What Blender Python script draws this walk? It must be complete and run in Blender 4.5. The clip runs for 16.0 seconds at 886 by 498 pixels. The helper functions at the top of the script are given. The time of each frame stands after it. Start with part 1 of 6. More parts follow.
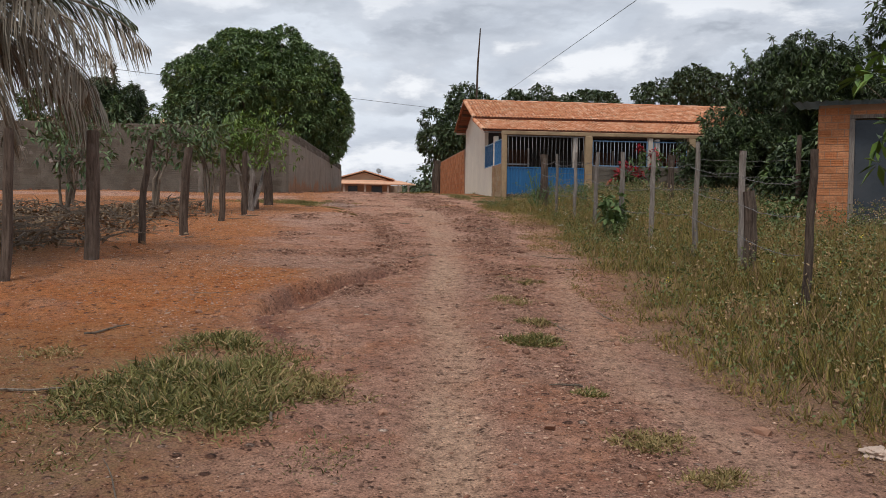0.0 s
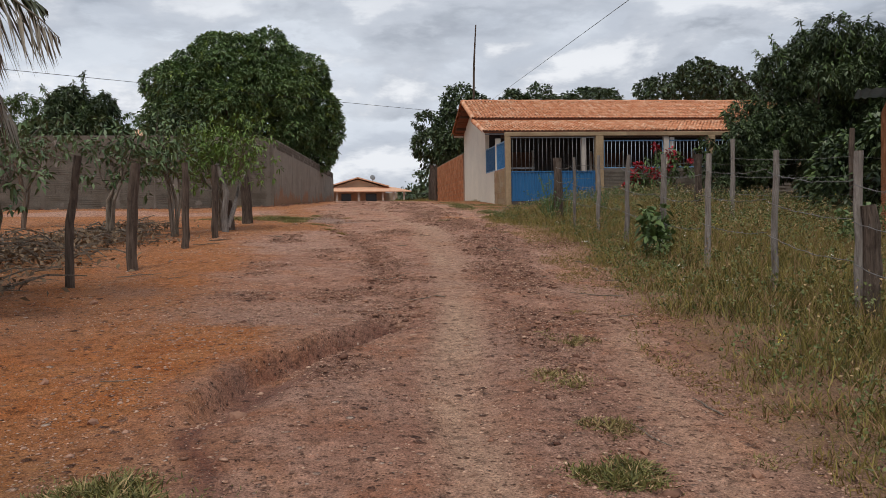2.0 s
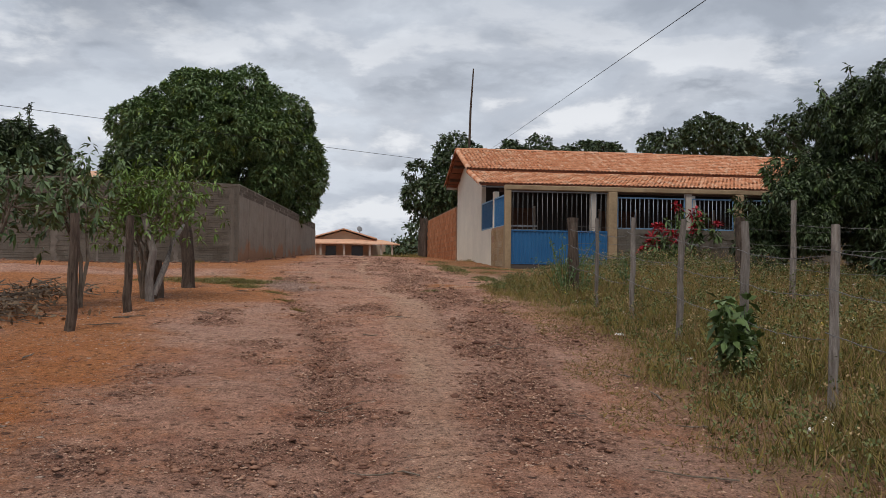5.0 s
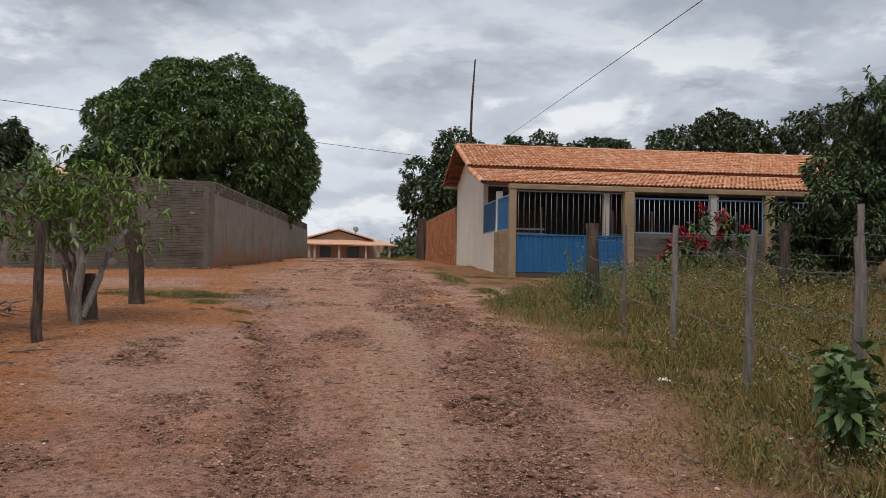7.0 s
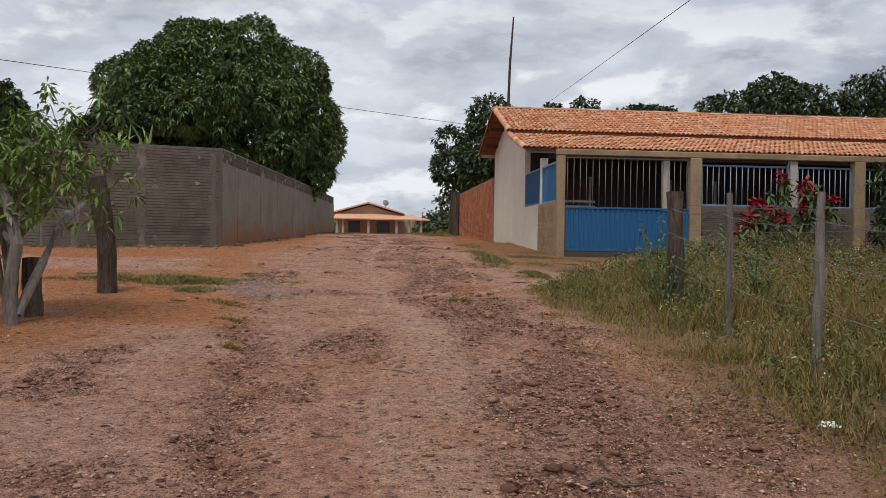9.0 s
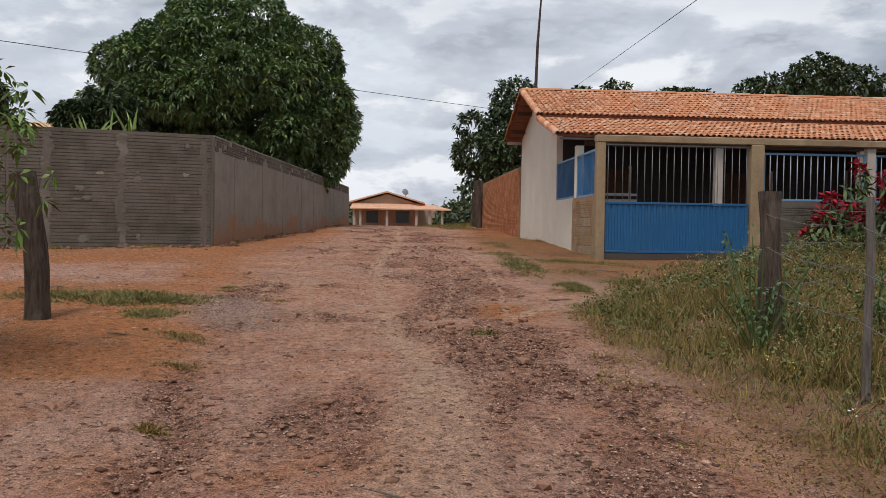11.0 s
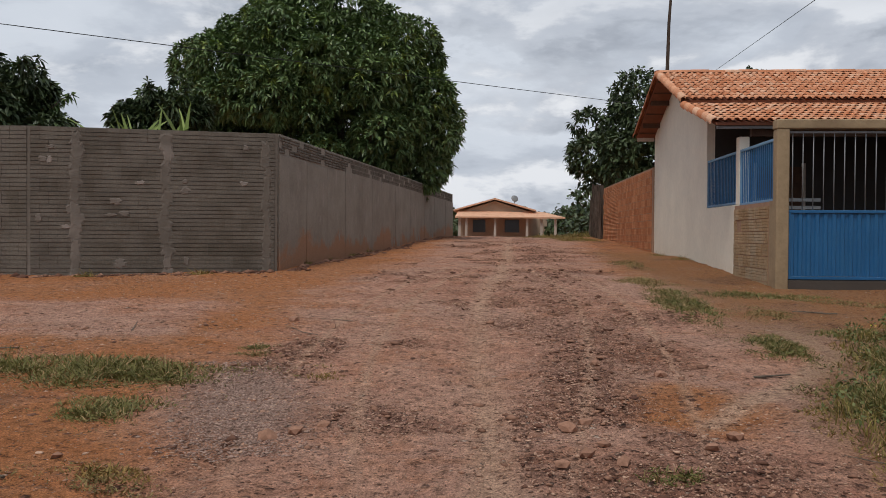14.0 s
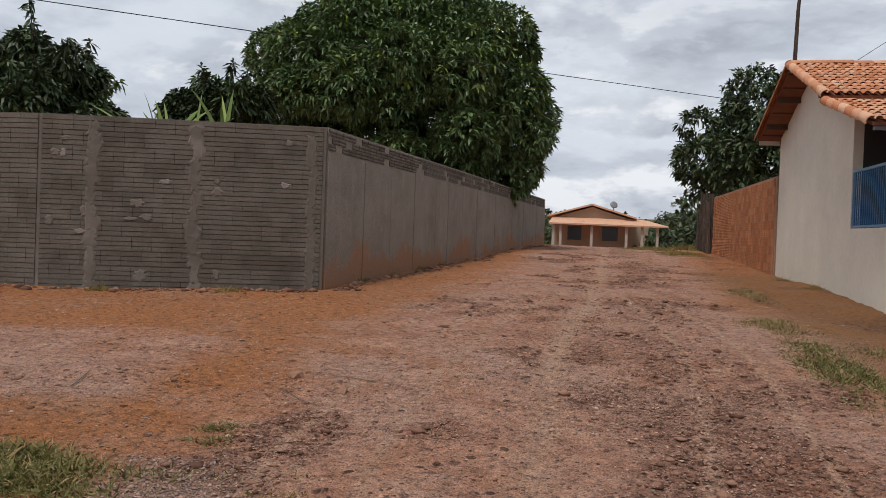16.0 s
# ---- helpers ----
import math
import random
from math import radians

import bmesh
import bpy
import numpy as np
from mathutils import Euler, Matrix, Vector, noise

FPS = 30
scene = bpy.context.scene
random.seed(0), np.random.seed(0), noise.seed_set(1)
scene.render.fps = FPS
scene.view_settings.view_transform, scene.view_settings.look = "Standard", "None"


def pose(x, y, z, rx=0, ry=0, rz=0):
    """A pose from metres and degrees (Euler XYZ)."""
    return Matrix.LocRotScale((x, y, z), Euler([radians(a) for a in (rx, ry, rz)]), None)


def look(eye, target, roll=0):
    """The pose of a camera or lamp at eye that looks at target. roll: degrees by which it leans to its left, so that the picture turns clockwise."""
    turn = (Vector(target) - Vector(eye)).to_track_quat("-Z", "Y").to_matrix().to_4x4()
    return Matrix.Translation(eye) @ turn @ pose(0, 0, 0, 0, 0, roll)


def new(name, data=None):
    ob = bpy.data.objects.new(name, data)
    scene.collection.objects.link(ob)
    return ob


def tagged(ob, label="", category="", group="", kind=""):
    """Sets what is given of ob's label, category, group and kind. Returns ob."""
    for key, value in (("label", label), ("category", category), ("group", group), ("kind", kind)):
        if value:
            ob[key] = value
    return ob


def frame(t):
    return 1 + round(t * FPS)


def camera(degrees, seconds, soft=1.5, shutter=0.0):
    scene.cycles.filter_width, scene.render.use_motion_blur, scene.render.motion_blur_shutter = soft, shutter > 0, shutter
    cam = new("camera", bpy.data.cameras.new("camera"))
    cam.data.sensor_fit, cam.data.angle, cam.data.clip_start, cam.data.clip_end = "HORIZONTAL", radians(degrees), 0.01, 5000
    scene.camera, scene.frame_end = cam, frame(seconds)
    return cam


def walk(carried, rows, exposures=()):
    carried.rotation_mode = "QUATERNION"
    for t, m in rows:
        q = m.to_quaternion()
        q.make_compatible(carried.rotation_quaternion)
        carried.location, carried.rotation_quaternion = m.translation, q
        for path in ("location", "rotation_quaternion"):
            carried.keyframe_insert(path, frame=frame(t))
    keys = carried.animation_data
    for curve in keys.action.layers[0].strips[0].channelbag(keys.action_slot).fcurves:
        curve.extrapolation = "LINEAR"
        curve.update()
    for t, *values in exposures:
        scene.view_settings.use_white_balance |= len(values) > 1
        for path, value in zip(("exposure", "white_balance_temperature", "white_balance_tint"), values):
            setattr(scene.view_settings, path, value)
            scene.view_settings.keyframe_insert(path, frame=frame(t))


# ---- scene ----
cam = camera(53.4, 16.0, soft=0.5)
PATH = [
    (0, (-0.072, 0.042, 1.539), (0.163, 2.027, 1.468), 0.7),
    (0.5, (-0.003, 0.654, 1.614), (0.197, 2.643, 1.535), 0.5),
    (1, (0.047, 1.365, 1.673), (0.323, 3.345, 1.603), -0.2),
    (1.5, (0.05, 2.09, 1.755), (0.267, 4.077, 1.693), -0.6),
    (2, (0.12, 2.841, 1.823), (0.362, 4.825, 1.759), -0.9),
    (2.5, (0.253, 3.569, 1.868), (0.495, 5.554, 1.835), -0.7),
    (3, (0.413, 4.288, 1.965), (0.666, 6.271, 1.923), -0.4),
    (3.5, (0.6, 4.926, 2.018), (0.743, 6.921, 1.987), 0.3),
    (4, (0.637, 5.634, 2.087), (0.847, 7.622, 2.088), 1.0),
    (4.5, (0.695, 6.347, 2.144), (0.947, 8.33, 2.184), 0.7),
    (4.7, (0.695, 6.587, 2.166), (0.955, 8.569, 2.218), 0.7),
    (6.8, (1.113, 9.385, 2.48), (1.38, 11.366, 2.529), 0.6),
    (7, (1.171, 9.667, 2.479), (1.431, 11.649, 2.528), 0.9),
    (7.5, (1.265, 10.446, 2.506), (1.534, 12.427, 2.551), 0.8),
    (8, (1.302, 11.141, 2.552), (1.479, 13.133, 2.579), 1.0),
    (8.5, (1.341, 11.881, 2.572), (1.532, 13.872, 2.584), 0.7),
    (8.7, (1.382, 12.204, 2.569), (1.572, 14.195, 2.569), 0.8),
    (10.8, (1.701, 15.1, 2.821), (1.878, 17.091, 2.788), 0.9),
    (11, (1.721, 15.367, 2.869), (1.858, 17.362, 2.827), 0.9),
    (11.5, (1.696, 16.081, 2.904), (1.782, 18.079, 2.853), 0.9),
    (12, (1.709, 16.833, 2.949), (1.772, 18.832, 2.91), 0.7),
    (12.5, (1.712, 17.551, 3.012), (1.777, 19.55, 2.972), 1.1),
    (13, (1.753, 18.286, 3.052), (1.809, 20.285, 3.041), 1.0),
    (13.5, (1.744, 18.951, 3.058), (1.74, 20.951, 3.032), 1.3),
    (14, (1.802, 19.652, 3.1), (1.691, 21.649, 3.069), 0.4),
    (14.5, (1.873, 20.333, 3.168), (1.712, 22.327, 3.133), 0.9),
    (15, (1.936, 21.065, 3.225), (1.777, 23.058, 3.197), 1.0),
    (15.5, (1.991, 21.728, 3.288), (1.701, 23.707, 3.245), 1.3),
    (16, (1.947, 22.429, 3.354), (1.617, 24.401, 3.32), 2.1),
]
walk(cam, [(t, look(eye, target, roll)) for t, eye, target, roll in PATH], exposures=((0, -0.08), (2, -0.17), (3.2, -0.22), (4, -0.36), (4.5, -0.29), (7, -0.22), (8.5, -0.18), (11, -0.13), (12, -0.22), (12.5, -0.19), (14, -0.28), (15, -0.19), (16, -0.18)))

# ---- world, sun ----
world = bpy.data.worlds.new("overcast_sky")
scene.world = world
world.use_nodes = True
wt = world.node_tree
wt.nodes.clear()


def wn(kind, **inputs):
    n = wt.nodes.new(kind)
    for k, v in inputs.items():
        n.inputs[k].default_value = v
    return n


def wl(a, b):
    wt.links.new(a, b)


def wmath(op, a, b=None, clamp=False):
    n = wt.nodes.new("ShaderNodeMath")
    n.operation, n.use_clamp = op, clamp
    for i, v in enumerate((a, b)):
        if v is None:
            continue
        if isinstance(v, (int, float)):
            n.inputs[i].default_value = v
        else:
            wl(v, n.inputs[i])
    return n.outputs[0]


def wramp(src, stops):
    n = wt.nodes.new("ShaderNodeValToRGB")
    n.color_ramp.interpolation = "EASE"
    while len(n.color_ramp.elements) < len(stops):
        n.color_ramp.elements.new(0.5)
    for e, (p, c) in zip(n.color_ramp.elements, stops):
        e.position, e.color = p, (*c, 1)
    wl(src, n.inputs[0])
    return n.outputs[0]


def wmix(fac, a, b, mode="MIX"):
    n = wt.nodes.new("ShaderNodeMix")
    n.data_type, n.blend_type = "RGBA", mode
    for i, v in ((0, fac), (6, a), (7, b)):
        if isinstance(v, (int, float)):
            n.inputs[i].default_value = v
        elif isinstance(v, tuple):
            n.inputs[i].default_value = (*v, 1)
        else:
            wl(v, n.inputs[i])
    return n.outputs[2]


sky = wt.nodes.new("ShaderNodeTexSky")
sky.sky_type, sky.sun_disc = "NISHITA", False
sky.sun_elevation, sky.sun_rotation = radians(58), radians(200)
sky.air_density, sky.dust_density = 1.2, 2.0
tc = wt.nodes.new("ShaderNodeTexCoord")
sep = wt.nodes.new("ShaderNodeSeparateXYZ")
wl(tc.outputs["Generated"], sep.inputs[0])
up = wmath("MAXIMUM", sep.outputs[2], 0.0)
den = wmath("ADD", up, 0.28)
comb = wt.nodes.new("ShaderNodeCombineXYZ")
wl(wmath("DIVIDE", sep.outputs[0], den), comb.inputs[0])
wl(wmath("DIVIDE", sep.outputs[1], den), comb.inputs[1])
comb.inputs[2].default_value = 3.1


def clouds(scale, detail, rough, dist, shift):
    mp = wt.nodes.new("ShaderNodeMapping")
    mp.inputs["Location"].default_value = shift
    wl(comb.outputs[0], mp.inputs["Vector"])
    n = wn("ShaderNodeTexNoise", Scale=scale, Detail=detail, Roughness=rough, Distortion=dist)
    wl(mp.outputs[0], n.inputs["Vector"])
    return n.outputs[0]


big = clouds(0.85, 7.0, 0.52, 0.35, (1.7, 0.4, 0))
puff = clouds(2.9, 9.0, 0.56, 0.25, (4.0, 2.5, 1))
mixed = wmath("ADD", wmath("MULTIPLY", big, 0.62), wmath("MULTIPLY", puff, 0.38))
grey = wramp(mixed, [(0.36, (0.31, 0.34, 0.39)), (0.45, (0.46, 0.50, 0.56)), (0.51, (0.62, 0.66, 0.72)), (0.58, (0.78, 0.82, 0.87)), (0.68, (0.95, 0.97, 1.0))])
# heaped clouds low over the horizon: bright crowns, grey bases
heap_map = wt.nodes.new("ShaderNodeMapping")
heap_map.inputs["Scale"].default_value = (1.0, 1.0, 2.6)
wl(tc.outputs["Generated"], heap_map.inputs["Vector"])
heap_n = wn("ShaderNodeTexNoise", Scale=5.2, Detail=10.0, Roughness=0.58, Distortion=0.15)
wl(heap_map.outputs[0], heap_n.inputs["Vector"])
heap_hi = wt.nodes.new("ShaderNodeMapping")
heap_hi.inputs["Scale"].default_value, heap_hi.inputs["Location"].default_value = (1.0, 1.0, 2.6), (0, 0, 0.075)
wl(tc.outputs["Generated"], heap_hi.inputs["Vector"])
heap_n2 = wn("ShaderNodeTexNoise", Scale=5.2, Detail=6.0, Roughness=0.5, Distortion=0.15)
wl(heap_hi.outputs[0], heap_n2.inputs["Vector"])
heap = wmath("MULTIPLY", wmath("SUBTRACT", heap_n.outputs[0], 0.44), 10.0, clamp=True)
crown_light = wmath("ADD", wmath("MULTIPLY", wmath("SUBTRACT", heap_n.outputs[0], heap_n2.outputs[0]), 4.2), 0.5, clamp=True)
heap_col = wramp(crown_light, [(0.0, (0.40, 0.43, 0.48)), (0.45, (0.62, 0.65, 0.70)), (1.0, (1.0, 1.0, 1.0))])
band = wmath("MULTIPLY", wmath("MULTIPLY", wmath("SUBTRACT", 0.34, up), 6.0, clamp=True), 0.95)
grey = wmix(wmath("MULTIPLY", heap, band), grey, heap_col)
gap = wmath("MULTIPLY", wmath("SUBTRACT", 0.40, mixed), 6.0, clamp=True)
skycol = wmix(1.0, sky.outputs[0], (0.10, 0.10, 0.10), "MULTIPLY")
col = wmix(wmath("MULTIPLY", gap, 0.35), grey, skycol)
low = wmath("POWER", wmath("SUBTRACT", 1.0, up, clamp=True), 14.0)
col = wmix(wmath("MULTIPLY", low, 0.25), col, (0.80, 0.83, 0.87))
bg = wn("ShaderNodeBackground", Strength=1.0)
col = wmix(1.0, col, (0.975, 1.0, 1.045), "MULTIPLY")
wl(col, bg.inputs["Color"])
wo = wt.nodes.new("ShaderNodeOutputWorld")
wl(bg.outputs[0], wo.inputs["Surface"])

sun = new("sun", bpy.data.lights.new("sun", "SUN"))
sun.data.energy, sun.data.angle, sun.data.color = 2.0, radians(12), (1.0, 0.95, 0.88)
sun.matrix_world = look((0, 0, 40), (9, 18, 0))

# ---- materials ----
class Nodes:
    """Small helper round one material's node tree."""

    def __init__(self, name, rough=0.8, metal=0.0, spec=0.3):
        self.m = bpy.data.materials.new(name)
        self.m.use_nodes = True
        self.t = self.m.node_tree
        self.b = self.t.nodes["Principled BSDF"]
        self.b.inputs["Roughness"].default_value = rough
        self.b.inputs["Metallic"].default_value = metal
        self.b.inputs["Specular IOR Level"].default_value = spec
        self.c = self.t.nodes.new("ShaderNodeTexCoord").outputs["Object"]

    def set(self, sock, v):
        if isinstance(v, (int, float)):
            sock.default_value = v
        elif isinstance(v, tuple):
            sock.default_value = (*v, 1) if len(v) == 3 and sock.type == "RGBA" else v
        else:
            self.t.links.new(v, sock)

    def world(self):
        self.c = self.t.nodes.new("ShaderNodeNewGeometry").outputs["Position"]
        return self

    def noise(self, scale, detail=4, rough=0.55, dist=0.0, stretch=None):
        n = self.t.nodes.new("ShaderNodeTexNoise")
        v = self.c
        if stretch:
            mp = self.t.nodes.new("ShaderNodeMapping")
            mp.inputs["Scale"].default_value = stretch
            self.t.links.new(v, mp.inputs["Vector"])
            v = mp.outputs[0]
        self.t.links.new(v, n.inputs["Vector"])
        for k, x in (("Scale", scale), ("Detail", detail), ("Roughness", rough), ("Distortion", dist)):
            n.inputs[k].default_value = x
        return n.outputs[0]

    def ramp(self, src, *stops):
        n = self.t.nodes.new("ShaderNodeValToRGB")
        while len(n.color_ramp.elements) < len(stops):
            n.color_ramp.elements.new(0.5)
        for e, (p, c) in zip(n.color_ramp.elements, stops):
            e.position = p
            e.color = (c, c, c, 1) if isinstance(c, (int, float)) else (*c, 1)
        self.t.links.new(src, n.inputs[0])
        return n.outputs[0]

    def mix(self, f, a, b, mode="MIX"):
        n = self.t.nodes.new("ShaderNodeMix")
        n.data_type, n.blend_type = "RGBA", mode
        self.set(n.inputs[0], f), self.set(n.inputs[6], a), self.set(n.inputs[7], b)
        return n.outputs[2]

    def math(self, op, a, b=0.0, clamp=False):
        n = self.t.nodes.new("ShaderNodeMath")
        n.operation, n.use_clamp = op, clamp
        self.set(n.inputs[0], a), self.set(n.inputs[1], b)
        return n.outputs[0]

    def axis(self, i):
        n = self.t.nodes.new("ShaderNodeSeparateXYZ")
        self.t.links.new(self.c, n.inputs[0])
        return n.outputs[i]

    def island(self):
        return self.t.nodes.new("ShaderNodeNewGeometry").outputs["Random Per Island"]

    def each(self):
        return self.t.nodes.new("ShaderNodeObjectInfo").outputs["Random"]

    def attr(self, name):
        n = self.t.nodes.new("ShaderNodeAttribute")
        n.attribute_name = name
        return n.outputs["Fac"]

    def bump(self, h, strength=0.4, dist=0.02):
        n = self.t.nodes.new("ShaderNodeBump")
        n.inputs["Strength"].default_value, n.inputs["Distance"].default_value = strength, dist
        self.t.links.new(h, n.inputs["Height"])
        self.t.links.new(n.outputs[0], self.b.inputs["Normal"])
        return self

    def done(self, col, rough=None):
        self.set(self.b.inputs["Base Color"], col)
        if rough is not None:
            self.set(self.b.inputs["Roughness"], rough)
        return self.m


def soil_material():
    n = Nodes("soil", 0.95, spec=0.15).world()
    road, damp_dark, dust, veg, churn, patch = n.attr("road"), n.attr("damp_dark"), n.attr("dust"), n.attr("litter"), n.attr("churn"), n.attr("grit")
    big, mid, fine, grit = n.noise(0.55, 4), n.noise(2.8, 6, 0.62), n.noise(14, 6, 0.68), n.noise(70, 4, 0.7)
    orange = n.mix(n.ramp(mid, (0.3, 0.0), (0.7, 1.0)), (0.400, 0.125, 0.037), (0.465, 0.195, 0.080))
    orange = n.mix(n.ramp(big, (0.45, 0.0), (0.65, 0.55)), orange, (0.34, 0.175, 0.105))
    brown = n.mix(n.ramp(mid, (0.32, 0.0), (0.68, 1.0)), (0.315, 0.145, 0.095), (0.475, 0.260, 0.178))
    brown = n.mix(n.ramp(big, (0.4, 0.0), (0.62, 0.5)), brown, (0.400, 0.246, 0.184))
    brown = n.mix(n.ramp(n.noise(1.3, 6, 0.7, 0.6), (0.55, 0.0), (0.64, 0.55)), brown, (0.33, 0.145, 0.082))
    # a brightness lift put into the soil colour, growing up the lane from y = 10
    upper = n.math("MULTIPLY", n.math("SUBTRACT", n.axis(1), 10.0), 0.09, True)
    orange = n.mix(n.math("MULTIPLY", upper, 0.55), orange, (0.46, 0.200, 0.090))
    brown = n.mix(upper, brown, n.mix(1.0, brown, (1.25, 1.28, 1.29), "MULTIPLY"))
    edge = n.math("ADD", road, n.math("MULTIPLY", n.math("SUBTRACT", n.noise(1.1, 8, 0.70), 0.5), 2.4))
    col = n.mix(n.ramp(edge, (0.05, 0.0), (0.95, 1.0)), orange, brown)
    col = n.mix(n.math("MULTIPLY", churn, n.ramp(fine, (0.35, 1.0), (0.62, 0.35))), col, (0.195, 0.090, 0.062))
    col = n.mix(n.math("MULTIPLY", dust, n.ramp(fine, (0.25, 0.6), (0.6, 1.0))), col, (0.530, 0.335, 0.228))
    col = n.mix(n.math("MULTIPLY", patch, n.ramp(fine, (0.25, 0.6), (0.6, 0.9))), col, (0.34, 0.235, 0.195))
    col = n.mix(n.math("MULTIPLY", damp_dark, n.ramp(mid, (0.3, 0.6), (0.6, 1.0))), col, (0.165, 0.052, 0.034))
    col = n.mix(n.math("MULTIPLY", veg, n.ramp(fine, (0.35, 0.1), (0.6, 0.9))), col, (0.20, 0.125, 0.060))

    def cells(scale):
        v = n.t.nodes.new("ShaderNodeTexVoronoi")
        v.inputs["Scale"].default_value = scale
        n.t.links.new(n.c, v.inputs["Vector"])
        s = n.t.nodes.new("ShaderNodeSeparateColor")
        n.t.links.new(v.outputs["Color"], s.inputs[0])
        return v.outputs["Distance"], s.outputs[0], s.outputs[1]

    rough = n.math("ADD", churn, n.ramp(n.noise(1.7, 5, 0.65), (0.42, 0.12), (0.70, 0.6)), True)
    rough = n.math("MULTIPLY", rough, n.math("SUBTRACT", 1.0, n.math("MULTIPLY", dust, 0.6)))
    relief = n.math("ADD", n.math("MULTIPLY", fine, 0.7), n.math("MULTIPLY", grit, 0.3))
    # crumbs and small embedded stones of three sizes, dark and pale; dark ones carry crumb shade
    for scale, share, tall in ((11.0, 0.16, 1.3), (24.0, 0.30, 0.9), (55.0, 0.42, 0.5)):
        d, pick, tone = cells(scale)
        lot = n.math("SUBTRACT", n.math("ADD", share * 0.6, n.math("MULTIPLY", rough, share)), pick)
        body = n.math("MULTIPLY", n.ramp(lot, (0.0, 0.0), (0.03, 1.0)), n.ramp(d, (0.22, 1.0), (0.36, 0.0)))
        shade = n.ramp(tone, (0.0, (0.085, 0.040, 0.028)), (0.55, (0.22, 0.110, 0.076)), (0.84, (0.40, 0.24, 0.17)), (1.0, (0.66, 0.50, 0.40)))
        col = n.mix(n.math("MULTIPLY", body, 0.9), col, shade)
        relief = n.math("ADD", relief, n.math("MULTIPLY", body, tall * 0.6))
    # small shadows painted in: low spots of the relief noise are darkened
    col = n.mix(1.0, col, n.ramp(fine, (0.32, 0.40), (0.45, 0.95), (0.70, 1.38)), "MULTIPLY")
    col = n.mix(1.0, col, n.ramp(grit, (0.32, 0.48), (0.68, 1.44)), "MULTIPLY")
    n.bump(relief, 1.0, 0.085)
    return n.done(col, n.math("SUBTRACT", 0.97, n.math("MULTIPLY", damp_dark, 0.45)))


def plain(name, c, rough=0.8, var=0.18, scale=6.0, metal=0.0, bump=0.15, each=0.0, dirt=None, spec=0.3, dist=0.01):
    """A paint, wood or metal with cloudy variation, fine grain and, where given, dirt in patches."""
    n = Nodes(name, rough, metal, spec).world()
    a, b = n.noise(scale, 5, 0.6), n.noise(scale * 9, 4, 0.65)
    col = n.mix(1.0, c, n.ramp(a, (0.25, 1 - var), (0.75, 1 + var)), "MULTIPLY")
    col = n.mix(1.0, col, n.ramp(b, (0.25, 1 - var * 0.6), (0.75, 1 + var * 0.6)), "MULTIPLY")
    if each:
        col = n.mix(1.0, col, n.ramp(n.each(), (0, 1 - each), (1, 1 + each)), "MULTIPLY")
    if dirt:
        col = n.mix(n.ramp(n.noise(scale * 0.6, 6, 0.65, 0.5), (0.5, 0.0), (0.68, 0.8)), col, dirt)
    n.bump(b, bump, dist)
    return n.done(col)


def leaf_material(name, dark, light, rough=0.45, dry=None):
    n = Nodes(name, rough, spec=0.35).world()
    r = n.island()
    col = n.mix(r, dark, light)
    col = n.mix(n.ramp(n.noise(0.8, 3), (0.35, 0.0), (0.7, 0.5)), col, light)
    if dry:
        col = n.mix(n.ramp(n.math("FRACT", n.math("MULTIPLY", r, 7.31)), (0.8, 0.0), (0.86, 1.0)), col, dry)
    n.b.inputs["Subsurface Weight"].default_value = 0.0
    n.b.inputs["Transmission Weight"].default_value = 0.0
    return n.done(col)


def tile_material(name, each_object):
    n = Nodes(name, 0.85, spec=0.2).world()
    r = n.each() if each_object else n.island()
    col = n.mix(r, (0.55, 0.215, 0.105), (0.70, 0.350, 0.205))
    col = n.mix(n.ramp(n.math("FRACT", n.math("MULTIPLY", r, 5.7)), (0.72, 0.0), (0.92, 0.8)), col, (0.74, 0.46, 0.31))
    col = n.mix(n.ramp(n.noise(3.5, 6, 0.65), (0.52, 0.0), (0.75, 0.5)), col, (0.24, 0.11, 0.065))
    g = n.noise(45, 4)
    col = n.mix(1.0, col, n.ramp(g, (0.3, 0.82), (0.7, 1.15)), "MULTIPLY")
    n.bump(g, 0.2, 0.01)
    return n.done(col)


def brick_material(name, a, b, each_object, smear=None, amount=0.5):
    n = Nodes(name, 0.92, spec=0.15).world()
    r = n.each() if each_object else n.island()
    col = n.mix(r, a, b)
    if smear:
        s = n.math("ADD", n.noise(1.1, 6, 0.7, 0.4), n.math("MULTIPLY", n.math("SUBTRACT", r, 0.5), 0.12))
        col = n.mix(n.ramp(s, (0.62 - amount * 0.5, 0.0), (0.78 - amount * 0.5, 1.0)), col, smear)
    f = n.noise(30, 5, 0.65)
    col = n.mix(1.0, col, n.ramp(f, (0.28, 0.75), (0.72, 1.2)), "MULTIPLY")
    col = n.mix(1.0, col, n.ramp(n.noise(2.2, 5), (0.3, 0.82), (0.7, 1.14)), "MULTIPLY")
    n.bump(f, 0.45, 0.012)
    return n.done(col)


def bark_material(name, a, b):
    n = Nodes(name, 0.92, spec=0.15)
    g = n.noise(9, 6, 0.7, 0.6, (3.0, 3.0, 0.35))
    col = n.mix(n.ramp(g, (0.32, 0.0), (0.66, 1.0)), a, b)
    col = n.mix(1.0, col, n.ramp(n.each(), (0, 0.75), (1, 1.2)), "MULTIPLY")
    col = n.mix(n.ramp(n.noise(2.5, 5), (0.58, 0.0), (0.72, 0.5)), col, (0.24, 0.21, 0.185))
    n.bump(g, 0.8, 0.03)
    return n.done(col)


